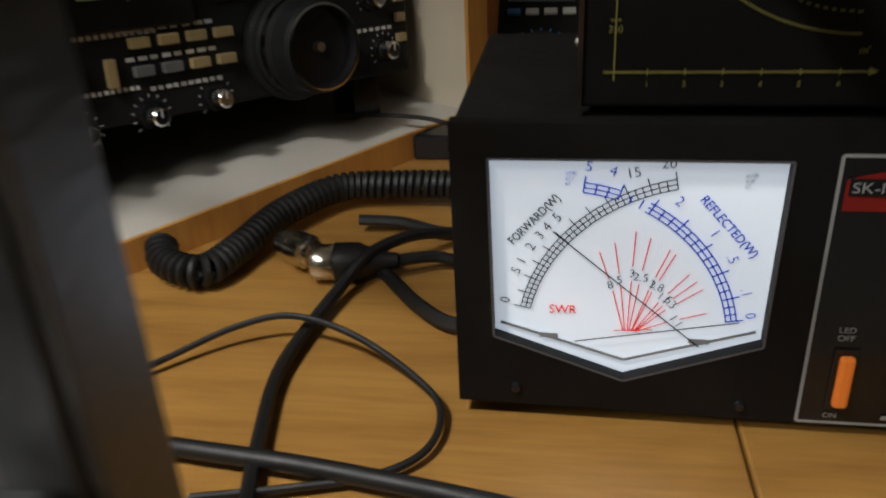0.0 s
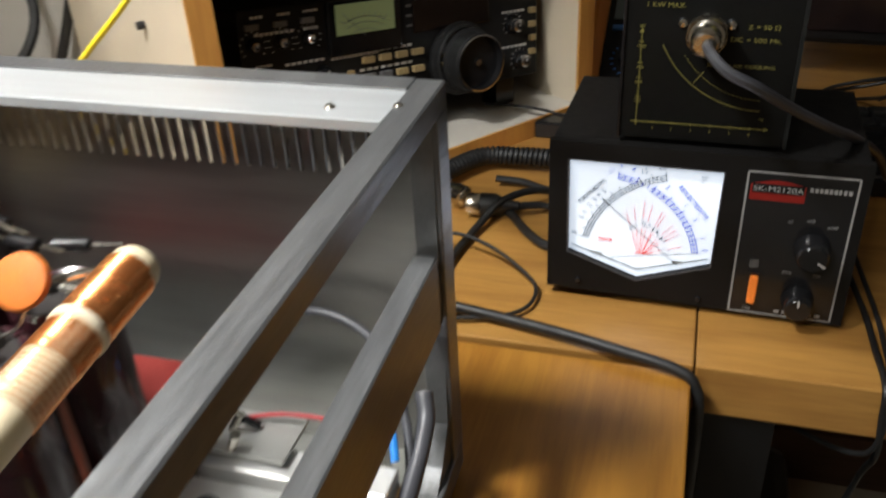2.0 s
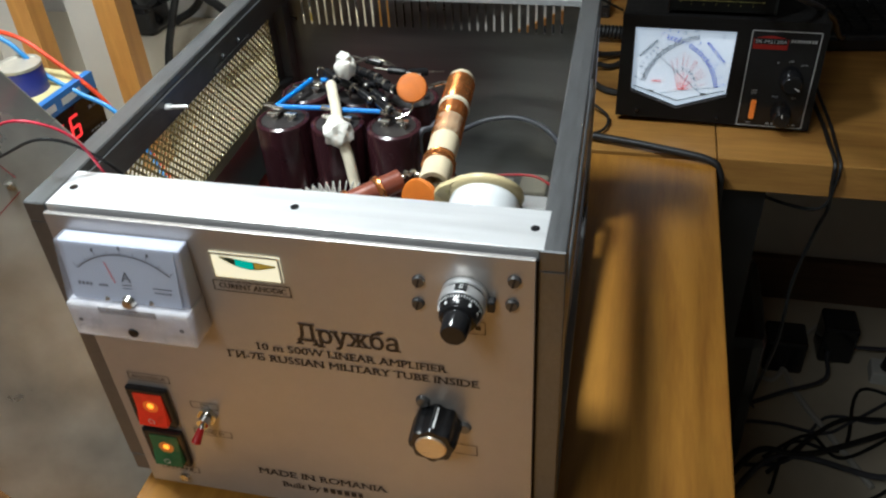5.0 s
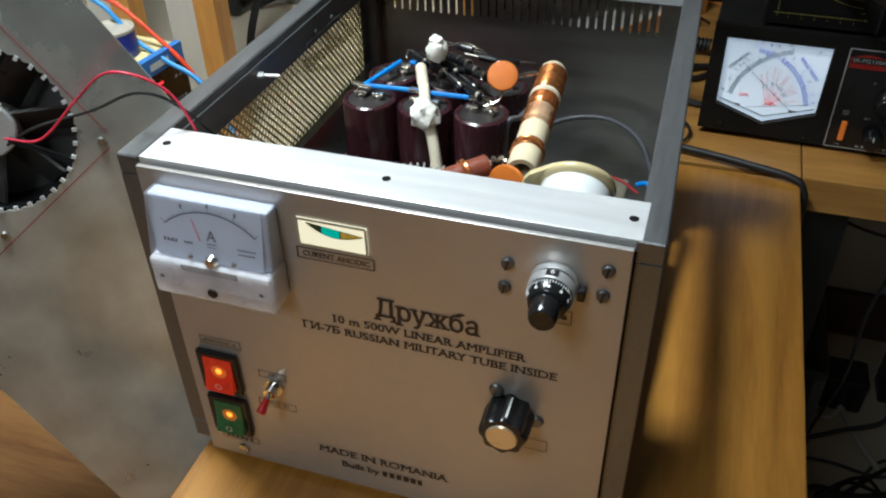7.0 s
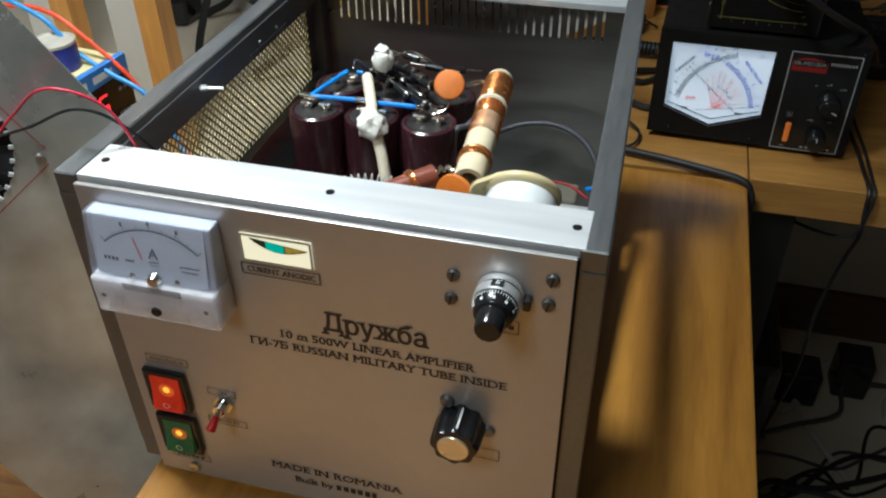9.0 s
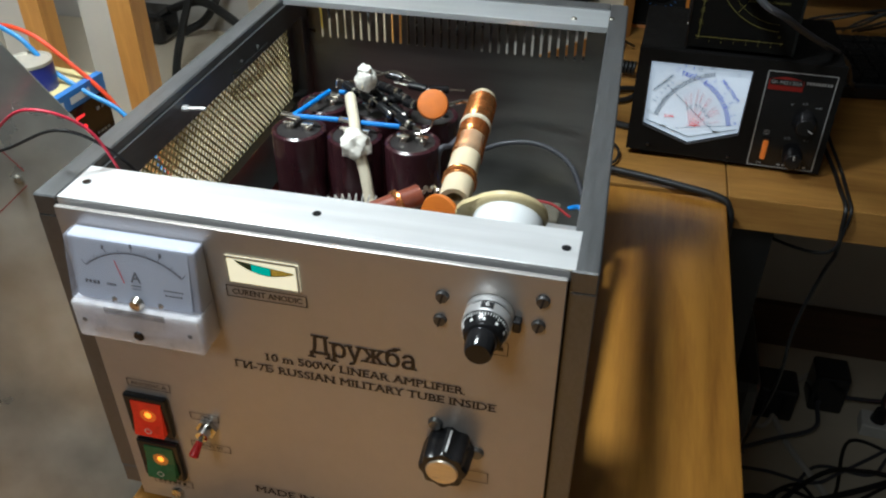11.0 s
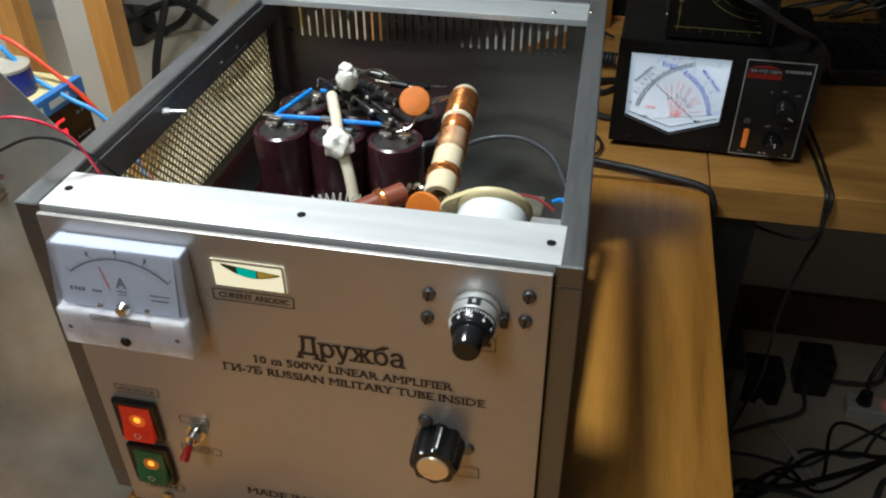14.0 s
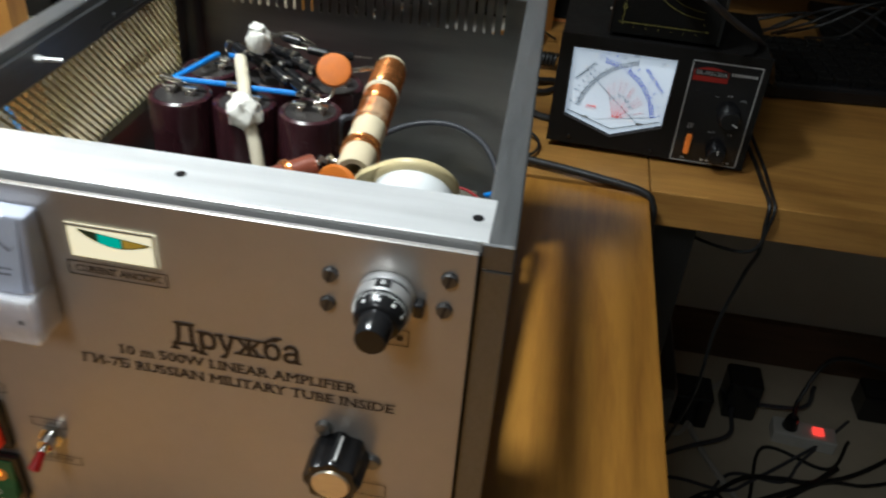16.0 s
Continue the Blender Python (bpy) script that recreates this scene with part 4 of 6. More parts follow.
for i in range(4):
    part("key", B(-0.022 + 0.014 * i, -0.012 + 0.014 * i, -0.007, -0.004, 0.093, 0.099, bev=0.0008), PSU_BLUE if i == 0 else WHITE_PLASTIC, mm)
part("selector", C((0.004, -0.004, 0.056), (0.004, -0.012, 0.056), 0.016, 0.014, 28), BLACK_GLOSS, mm)
bm = bmesh.new()
for a in range(0, 360, 18):
    c, s = math.cos(radians(a)), math.sin(radians(a))
    stroke(bm, 0.004 + 0.021 * c, 0.056 + 0.021 * s, 0.004 + 0.024 * c, 0.056 + 0.024 * s, 0.0012, -0.0044)
part("range_marks", bm, PSU_BLUE, mm)
cable("test_lead", [(-0.02, 0.80, DESK + 0.004), (-0.03, 0.80, 0.80), (-0.012, 0.79, 0.86), (-0.02, 0.80, 0.93), (-0.01, 0.84, 1.0)], 0.0024, RUBBER, "black test lead rising beside the multimeter")

kb = thing("keyboard", (0.36, 0.675, DESK), "black computer keyboard lying on the desk", "keyboard", rz=6)
part("body", B(-0.14, 0.30, -0.005, 0.145, 0.0, 0.018, bev=0.004), BLACK_GLOSS, kb)
key = B(-0.0078, 0.0078, -0.0075, 0.0075, 0.017, 0.024, bev=0.0015)
first = part("key", key, BLACK_PAINT, kb)
first.location = (-0.122, 0.015, 0)
for r in range(6):
    for c in range(22):
        if r or c:
            k = first.copy()
            scene.collection.objects.link(k)
            k.parent = kb
            k.location = (-0.122 + 0.0188 * c, 0.015 + 0.0200 * r + (0.006 if r == 5 else 0), 0)
monitor = thing("monitor", (0.44, 0.88, DESK), "large dark computer monitor, switched off", "monitor", rz=-4)
part("screen_frame", B(-0.30, 0.34, 0.0, 0.03, 0.045, 0.46, bev=0.006), BLACK_PAINT, monitor)
part("screen", B(-0.285, 0.325, -0.003, 0.0, 0.060, 0.445), DISPLAY, monitor)
part("stand", B(-0.03, 0.07, 0.02, 0.05, 0.01, 0.16, bev=0.004), BLACK_GLOSS, monitor)
part("base", B(-0.11, 0.15, -0.05, 0.11, 0.0, 0.012, bev=0.003), BLACK_GLOSS, monitor)
for i in range(7):
    rnd = random.Random(20 + i)
    x = 0.24 + 0.02 * i
    cable("desk_wire", [(x - 0.06 + rnd.uniform(-0.02, 0.02), 0.86, DESK + 0.004), (x - 0.02, 0.82 + rnd.uniform(-0.02, 0.02), DESK + 0.03), (x + 0.05, 0.84, DESK + 0.035 + 0.006 * i), (x + 0.15, 0.86 + rnd.uniform(-0.02, 0.02), DESK + 0.004)], 0.0018, GREY_CABLE if i == 3 else RUBBER, "loose wire among the clutter on the desk", "wire", group="desk wires")
jack = thing("audio_plug", (0.200, 0.700, DESK), "small nickel plug lying on the desk", "plug")
part("body", C((0, 0, 0.006), (0.028, 0.006, 0.006), 0.005, 0.004, 14), NICKEL, jack)
part("tip", C((0.028, 0.006, 0.006), (0.045, 0.010, 0.006), 0.0025, 0.002, 12), CHROME, jack)
# ---- the open amplifier ----
amp = thing("amplifier", (0, 0, DESK), "home-built valve amplifier in an open grey metal case", "amplifier")
W, DEP, TOP, TH = 0.2555, 0.3105, 0.205, 0.012


def bar(p0, p1, w, h):
    """A square bar between two places, w across and h high, its top outer edge on them."""
    bm = bmesh.new()
    a, b = Vector(p0), Vector(p1)
    vs = []
    for p in (a, b):
        for dx, dz in ((0, 0), (w, 0), (w, -h), (0, -h)):
            vs.append(bm.verts.new(p + Vector((dx, 0, dz))))
    for f in ((0, 1, 2, 3), (7, 6, 5, 4), (0, 4, 5, 1), (1, 5, 6, 2), (2, 6, 7, 3), (3, 7, 4, 0)):
        bm.faces.new([vs[i] for i in f])
    bmesh.ops.bevel(bm, geom=list(bm.edges), offset=0.0007, segments=1, affect="EDGES")
    return bm


RX1 = -0.007
part("top_rail", bar((0, 0.0, TOP), (RX1, DEP, TOP), -TH, 0.011), STEEL, amp)
part("top_rail", bar((-W, 0.0, TOP), (-W, DEP, TOP), TH, 0.011), STEEL, amp)
part("bottom_rail", bar((0, 0.0, 0.020), (RX1, DEP, 0.020), -TH, 0.014), STEEL, amp)
part("bottom_rail", bar((-W, 0.0, 0.020), (-W, DEP, 0.020), TH, 0.014), STEEL, amp)
for x0, x1 in ((-TH, 0), (-W, -W + TH)):
    part("front_post", B(x0, x1, 0.0, 0.014, 0.020, TOP - 0.011, bev=0.0006), STEEL, amp)
part("rear_post", B(-TH + RX1, RX1, DEP - 0.014, DEP, 0.020, TOP - 0.011, bev=0.0006), STEEL, amp)
part("rear_post", B(-W, -W + TH, DEP - 0.014, DEP, 0.020, TOP - 0.011, bev=0.0006), STEEL, amp)
part("middle_rail", bar((-0.002, 0.014, 0.138), (RX1 - 0.001, DEP - 0.020, 0.138), -0.010, 0.036), STEEL, amp)
bm = bmesh.new()
sheet(bm, [(0, 0), (0.034, 0), (0.034, 0.09), (0.026, 0.09), (0.024, 0.030), (0.016, 0.012), (0.0, 0.004)], Matrix.Translation((RX1 - 0.010, DEP - 0.040, 0.102)) @ Matrix.Rotation(radians(90), 4, "Z"), 0.008)
part("corner_gusset", bm, STEEL, amp)
bm = bmesh.new()
sheet(bm, [(0.0, 0.0), (0.034, 0.0), (0.034, 0.06), (0.026, 0.06), (0.024, 0.026), (0.012, 0.010)], Matrix.Translation((RX1 - 0.010, DEP - 0.040, 0.018)) @ Matrix.Rotation(radians(90), 4, "Z"), 0.008)
part("corner_gusset", bm, STEEL, amp)
for x in (-W + 0.02, -0.02):
    for y in (0.03, DEP - 0.03):
        part("foot", C((x, y, 0.0), (x, y, 0.007), 0.008, 0.007, 16), RUBBER, amp)
# base plate and back wall with ventilation slots
part("base_plate", B(-W + TH, -TH + RX1, 0.014, DEP - 0.002, 0.008, 0.010), INNER, amp)
x0, x1, y0, y1 = -W + TH, -TH + RX1, DEP - 0.003, DEP - 0.0015
back = part("back_wall", B(x0, x1, y0, y1, 0.010, 0.1625), INNER, amp, "dull grey sheet back wall")
part("back_wall_head", B(x0, x1, y0, y1, 0.190, 0.2035), INNER, amp)
n = 33
sw = (x1 - 0.012 - (x0 + 0.008)) / n
slat = None
for i in range(n + 1):
    a = x0 + 0.008 + sw * i
    if slat is None:
        slat = part("slat", B(-0.0022, 0.0022, y0, y1, 0.1625, 0.190), INNER, back)
        k = slat
    else:
        k = slat.copy()
        scene.collection.objects.link(k)
    k.location = (a, 0, 0)
part("slat_end", B(x0, x0 + 0.006, y0, y1, 0.1625, 0.190), INNER, back)
part("slat_end", B(x1 - 0.010, x1, y0, y1, 0.1625, 0.190), INNER, back)
part("rear_strip", B(x0 - 0.001, x1 + 0.001, DEP - 0.042, DEP - 0.0125, 0.2030, 0.2046, bev=0.0004), REAR_ALU, amp, "pale riveted metal strip")
part("strip_lip", B(x0 - 0.001, x1 + 0.001, DEP - 0.0435, DEP - 0.042, 0.2005, 0.2048, bev=0.0004), REAR_ALU, amp)
part("rear_edge", B(-W + TH, -TH + RX1, DEP - 0.0120, DEP + 0.001, 0.194, 0.2050, bev=0.0006), STEEL, amp)
for x in (-0.236, -0.216, -0.041, -0.0165):
    bm = bmesh.new()
    lathe(bm, [(0, 0.0014), (0.0014, 0.0011), (0.0022, 0)], Matrix.Translation((x, DEP - (0.0285 if x in (-0.216, -0.0165) else 0.033 if x == -0.041 else 0.006), 0.2046)), 14)
    part("rivet", bm, NICKEL, amp, smooth=True)

# left side: frame with an expanded brass mesh
xl = -W + 0.002
bm = bmesh.new()
box(bm, xl, xl + 0.0015, 0.014, DEP - 0.014, 0.186, 0.195)
box(bm, xl, xl + 0.0015, 0.014, DEP - 0.014, 0.010, 0.122)
box(bm, xl, xl + 0.0015, 0.014, 0.036, 0.122, 0.186)
box(bm, xl, xl + 0.0015, DEP - 0.030, DEP - 0.014, 0.122, 0.186)
box(bm, xl + 0.0015, xl + 0.010, 0.014, DEP - 0.014, 0.120, 0.1220)
part("side_frame", bm, STEEL, amp)
part("inner_rail", B(-W + TH, -W + TH + 0.0015, 0.016, DEP - 0.016, 0.183, 0.200), STEEL, amp)
bm = bmesh.new()
cyl(bm, (-W + TH, 0.19, 0.190), (-W + TH + 0.003, 0.19, 0.190), 0.0016, seg=10)
cyl(bm, (-W + TH, 0.215, 0.190), (-W + TH + 0.003, 0.215, 0.190), 0.0016, seg=10)
box(bm, -W + TH, -W + TH + 0.0028, 0.175, 0.230, 0.185, 0.1875)
part("latch_plate", bm, STEEL, amp)
me = bmesh.new()
ys0, ys1, zs0, zs1 = 0.034, DEP - 0.028, 0.121, 0.188
step_y, step_z, xm = 0.0054, 0.0030, xl + 0.0030


def strand(a, b, w=0.0014, d=0.0005):
    a, b = Vector(a), Vector(b)
    t = (b - a).normalized()
    nn = Vector((0, -t.z, t.y)) * (w / 2)
    q = [me.verts.new(p + s * nn + Vector((dd, 0, 0))) for dd in (0, d) for p, s in ((a, -1), (b, -1), (b, 1), (a, 1))]
    for f in ((4, 5, 6, 7), (0, 1, 5, 4), (2, 3, 7, 6)):
        me.faces.new([q[i] for i in f])


rows, cols = int((zs1 - zs0) / step_z), int((ys1 - ys0) / step_y)
for r in range(rows):
    for c in range(cols):
        y, z = ys0 + step_y * c, zs0 + step_z * r
        h = step_y / 2
        if r % 2 == 0:
            strand((xm, y, z), (xm, y + h, z + step_z))
            strand((xm, y + h, z + step_z), (xm, y + step_y, z))
        else:
            strand((xm, y + h, z), (xm, y, z + step_z))
            strand((xm, y + h, z), (xm, y + step_y, z + step_z))
tagged(part("wire_mesh", me, BRASS, amp, "gold-coloured expanded metal mesh"), kind="stuff")
bm = bmesh.new()
cyl(bm, (-W + 0.012, 0.113, 0.1945), (-W + 0.026, 0.1165, 0.194), 0.0011, seg=12)
cyl(bm, (-W + 0.013, 0.1133, 0.1945), (-W + 0.017, 0.1143, 0.1945), 0.0019, seg=6)
part("side_bolt", bm, DIAL_METAL, amp)

# front bracket and panel
br = bmesh.new()
box(br, -0.2430, -0.0095, 0.0005, 0.0285, 0.2036, 0.2052, bev=0.0003)
box(br, -0.2430, -0.0095, 0.0005, 0.0020, 0.1885, 0.2036)
part("front_bracket", br, ALU_BRIGHT, amp, "bright folded aluminium angle")
for x in (-0.2365, -0.124, -0.015):
    bm = bmesh.new()
    cyl(bm, (x, 0.0145, 0.2049), (x, 0.0145, 0.2055), 0.0020, seg=16)
    h = part("screw_hole", bm, BLACK_GLOSS, amp)
PX0, PX1, PZ0, PZ1 = -0.2420, -0.0121, 0.004, 0.2030
part("front_panel", B(PX0, PX1, -0.0045, -0.0020, PZ0, PZ1, bev=0.0004), PANEL, amp, "satin aluminium front panel with printed labels")
part("panel_backing", B(PX0 + 0.003, -0.0112, -0.0020, -0.0002, PZ0 + 0.004, PZ1 - 0.002), BLACK_PAINT, amp)
YF = -0.0049
bm = bmesh.new()
letters(bm, "\u0414\u0440\u0443\u0436\u0431\u0430", -0.1268, 0.1400, YF, 0.0110, width=0.0525, bold=0.028, serif=0.095)
part("title_lettering", bm, INK_BROWN, amp, "dark printed lettering on the panel")
bm = bmesh.new()
letters(bm, "10 m 500W LINEAR AMPLIFIER", -0.1503, 0.1302, YF, 0.0046, width=0.0970, bold=0.028, serif=0.095)
part("power_lettering", bm, INK_BROWN, amp, "dark printed lettering on the panel")
bm = bmesh.new()
letters(bm, "\u0413\u0418-7\u0411 RUSSIAN MILITARY TUBE INSIDE", -0.1665, 0.1224, YF, 0.0046, width=0.1290, bold=0.028, serif=0.095)
part("valve_lettering", bm, INK_BROWN, amp, "dark printed lettering on the panel")
bm = bmesh.new()
letters(bm, "MADE IN ROMANIA", -0.1685, 0.0275, YF, 0.0050, width=0.0770, bold=0.028, serif=0.095)
part("origin_lettering", bm, INK_BROWN, amp, "dark printed lettering on the panel")
bm = bmesh.new()
letters(bm, "Built by", -0.1555, 0.0183, YF, 0.0046, width=0.0230, bold=0.028, serif=0.095)
bars(bm, -0.1305, -0.1055, 0.0205, YF, 0.0042, 6, 3)
part("builder_lettering", bm, INK_BROWN, amp, "dark printed lettering on the panel")
bm = bmesh.new()
letters(bm, "CURENT ANODIC", -0.1605, 0.1690, YF, 0.0030, width=0.0335, bold=0.02, serif=0.095)
outline(bm, -0.1630, -0.1248, 0.1674, 0.1735, 0.0005, YF)
part("current_label", bm, INK_BROWN, amp, "dark printed lettering on the panel")
bm = bmesh.new()
letters(bm, "ANODICA", -0.2290, 0.0958, YF, 0.0026, width=0.0205)
outline(bm, -0.2305, -0.2065, 0.0945, 0.0998, 0.0004, YF)
part("anode_label", bm, INK_BROWN, amp, "dark printed lettering on the panel")
bm = bmesh.new()
letters(bm, "ON", -0.1925, 0.0792, YF, 0.0024)
outline(bm, -0.1980, -0.1822, 0.0780, 0.0828, 0.0004, YF)
part("on_label", bm, INK_BROWN, amp, "dark printed lettering on the panel")
bm = bmesh.new()
letters(bm, "STAND BY", -0.1995, 0.0567, YF, 0.0024, width=0.0165)
outline(bm, -0.2015, -0.1790, 0.0553, 0.0602, 0.0004, YF)
part("standby_label", bm, INK_BROWN, amp, "dark printed lettering on the panel")
bm = bmesh.new()
outline(bm, -0.2315, -0.2080, 0.0178, 0.0225, 0.0004, YF)
bars(bm, -0.229, -0.211, 0.0200, YF, 0.0020, 6, 9)
part("filament_label", bm, INK_BROWN, amp, "dark printed lettering on the panel")
bm = bmesh.new()
outline(bm, -0.2180, -0.1860, 0.1380, 0.1420, 0.0004, YF)
bars(bm, -0.216, -0.188, 0.140, YF, 0.0022, 8, 10)
part("meter_label", bm, INK_BROWN, amp, "dark printed lettering on the panel")
bm = bmesh.new()
outline(bm, -0.0530, -0.0340, 0.1580, 0.1655, 0.0004, YF)
bars(bm, -0.0385, -0.0350, 0.1615, YF, 0.0022, 1, 10)
part("tuning_label", bm, INK_BROWN, amp, "dark printed lettering on the panel")
bm = bmesh.new()
outline(bm, -0.0700, -0.0400, 0.0715, 0.0790, 0.0004, YF)
part("loading_label", bm, INK_BROWN, amp, "dark printed lettering on the panel")
# ampere meter
mt = part("ammeter", B(-0.2330, -0.1708, -0.0182, -0.0045, 0.1465, 0.1950, bev=0.001), mat("lilac_white_meter_body", (0.46, 0.48, 0.57), 0.5, vary=0.06, scale=60), amp, "square clear-cased moving-coil ampere meter")
bm = bmesh.new()
box(bm, -0.2338, -0.1700, -0.0200, -0.0046, 0.1640, 0.1957, bev=0.0012)
part("scale_housing", bm, ACRYLIC, mt).visible_shadow = False
part("lower_cover", B(-0.2338, -0.1700, -0.0218, -0.0046, 0.1432, 0.1640, bev=0.0012), FROST, mt, "frosted lower cover").visible_shadow = False
part("scale_card", B(-0.2300, -0.1740, -0.0184, -0.0180, 0.1650, 0.1945), METER_PAPER, mt)
YS = -0.0187
bm = bmesh.new()
arc(bm, -0.2010, 0.1535, 0.0365, 50, 130, 0.0007, YS)
for i in range(41):
    a = radians(50 + 2 * i)
    q = 0.0395 if i % 10 == 0 else 0.0385 if i % 5 == 0 else 0.0376
    stroke(bm, -0.2010 + 0.0365 * math.cos(a), 0.1535 + 0.0365 * math.sin(a), -0.2010 + q * math.cos(a), 0.1535 + q * math.sin(a), 0.00035, YS)
    if i % 10 == 0 and 0 < i < 40:
        bars(bm, -0.2010 + 0.0408 * math.cos(a) - 0.0008, -0.2010 + 0.0408 * math.cos(a) + 0.0010, 0.1535 + 0.0402 * math.sin(a), YS, 0.0020, 1, i)
letters(bm, "A", -0.2005, 0.1762, YS, 0.0052, anchor="CENTER", bold=0.03)
stroke(bm, -0.2030, 0.1745, -0.1980, 0.1745, 0.0006, YS)
stroke(bm, -0.2028, 0.1730, -0.1982, 0.1730, 0.0004, YS)
bars(bm, -0.2260, -0.2180, 0.1735, YS, 0.0018, 4, 11)
bars(bm, -0.2150, -0.2100, 0.1735, YS, 0.0014, 4, 12)
bars(bm, -0.1870, -0.1770, 0.1745, YS, 0.0009, 7, 13)
bars(bm, -0.1865, -0.1775, 0.1722, YS, 0.0009, 5, 14)
part("scale_print", bm, mat("dark_grey_scale_ink", (0.06, 0.06, 0.08), 0.6), mt)
bm = bmesh.new()
stroke(bm, -0.2060, 0.1755, -0.2098, 0.1860, 0.0006, YS - 0.0004)
part("needle", bm, WIRE_RED, mt, "red needle")
bm = bmesh.new()
lathe(bm, [(0, 0.0032), (0.0026, 0.0028), (0.0036, 0)], Matrix.Translation((-0.2005, -0.0186, 0.1665)) @ Matrix.Rotation(radians(90), 4, "X"), 16)
lathe(bm, [(0, 0.0015), (0.0015, 0)], Matrix.Translation((-0.2120, -0.0186, 0.1668)) @ Matrix.Rotation(radians(90), 4, "X"), 12)
lathe(bm, [(0, 0.0015), (0.0015, 0)], Matrix.Translation((-0.1890, -0.0186, 0.1668)) @ Matrix.Rotation(radians(90), 4, "X"), 12)
part("movement_screw", bm, NICKEL, mt, smooth=True)
bm = bmesh.new()
for i in range(22):
    x = -0.2160 + 0.0013 * i
    stroke(bm, x, 0.1545, x, 0.1615, 0.00035, -0.0222)
part("movement_shade", B(-0.2165, -0.1865, -0.02200, -0.0218, 0.1600, 0.1636), mat("movement_behind_frost", (0.20, 0.15, 0.12), 0.3, vary=0.6, scale=420, alpha=0.40), mt, "dark movement behind the frosted cover")
part("cover_ribs", bm, mat("rib_shadow_line", (0.60, 0.60, 0.63), 0.3), mt)
bm = bmesh.new()
lathe(bm, [(0, 0.0012), (0.0024, 0.0010), (0.0028, 0)], Matrix.Translation((-0.2020, -0.0215, 0.1490)) @ Matrix.Rotation(radians(90), 4, "X"), 18)
part("zero_screw", bm, BLACK_GLOSS, mt, smooth=True)
for x in (-0.2285, -0.1755):
    bm = bmesh.new()
    lathe(bm, [(0, 0.0004), (0.0012, 0.0004), (0.0014, 0)], Matrix.Translation((x, -0.0215, 0.1540)) @ Matrix.Rotation(radians(90), 4, "X"), 12)
    part("cover_screw", bm, INK_GREY, mt)
# the scale leans back: its upper edge is half as far from the panel
for ob in [mt] + [c for c in mt.children if c.name.split(".")[0] in ("scale_housing", "scale_card", "scale_print", "needle")]:
    for v in ob.data.vertices:
        if v.co.z > 0.164 and v.co.y < -0.008:
            v.co.y += (v.co.z - 0.164) * 0.19
# lit anode current window
wd = part("level_window", B(-0.1610, -0.1270, -0.0052, -0.0044, 0.1757, 0.1905), WINDOW_GLOW, amp, "small warm-lit indicator window")


def crescent(name, a, b, grow, y, material, label=""):
    """A stretch of the lens-shaped level mark, from share a to share b of its length."""
    cb, low, top = bmesh.new(), [], []
    for i in range(13):
        q = a + (b - a) * i / 12
        x, base = -0.1610 + 0.0340 * (0.14 + 0.80 * q), 0.1905 - 0.0148 * (0.12 + 0.20 * q)
        top.append(cb.verts.new((x, y, base + grow * 0.3)))
        low.append(cb.verts.new((x, y, base - 0.0145 * 0.30 * math.sin(math.pi * q ** 0.9) - grow)))
    for i in range(12):
        cb.faces.new((low[i], low[i + 1], top[i + 1], top[i]))
    part(name, cb, material, wd, label)


crescent("dark_sector", 0.0, 1.0, 0.00055, -0.0055, DARK_GREEN)
crescent("teal_sector", 0.28, 0.60, 0.0001, -0.0057, TEAL_GLOW, "glowing teal sector")
crescent("ochre_sector", 0.62, 0.97, -0.0001, -0.0057, OCHRE_GLOW, "glowing ochre sector")
bm = bmesh.new()
outline(bm, -0.1607, -0.1273, 0.1760, 0.1902, 0.0013, -0.0056)
part("window_edge", bm, mat("dirty_white_edge", (0.58, 0.55, 0.46), 0.5, vary=0.2, scale=400), wd)
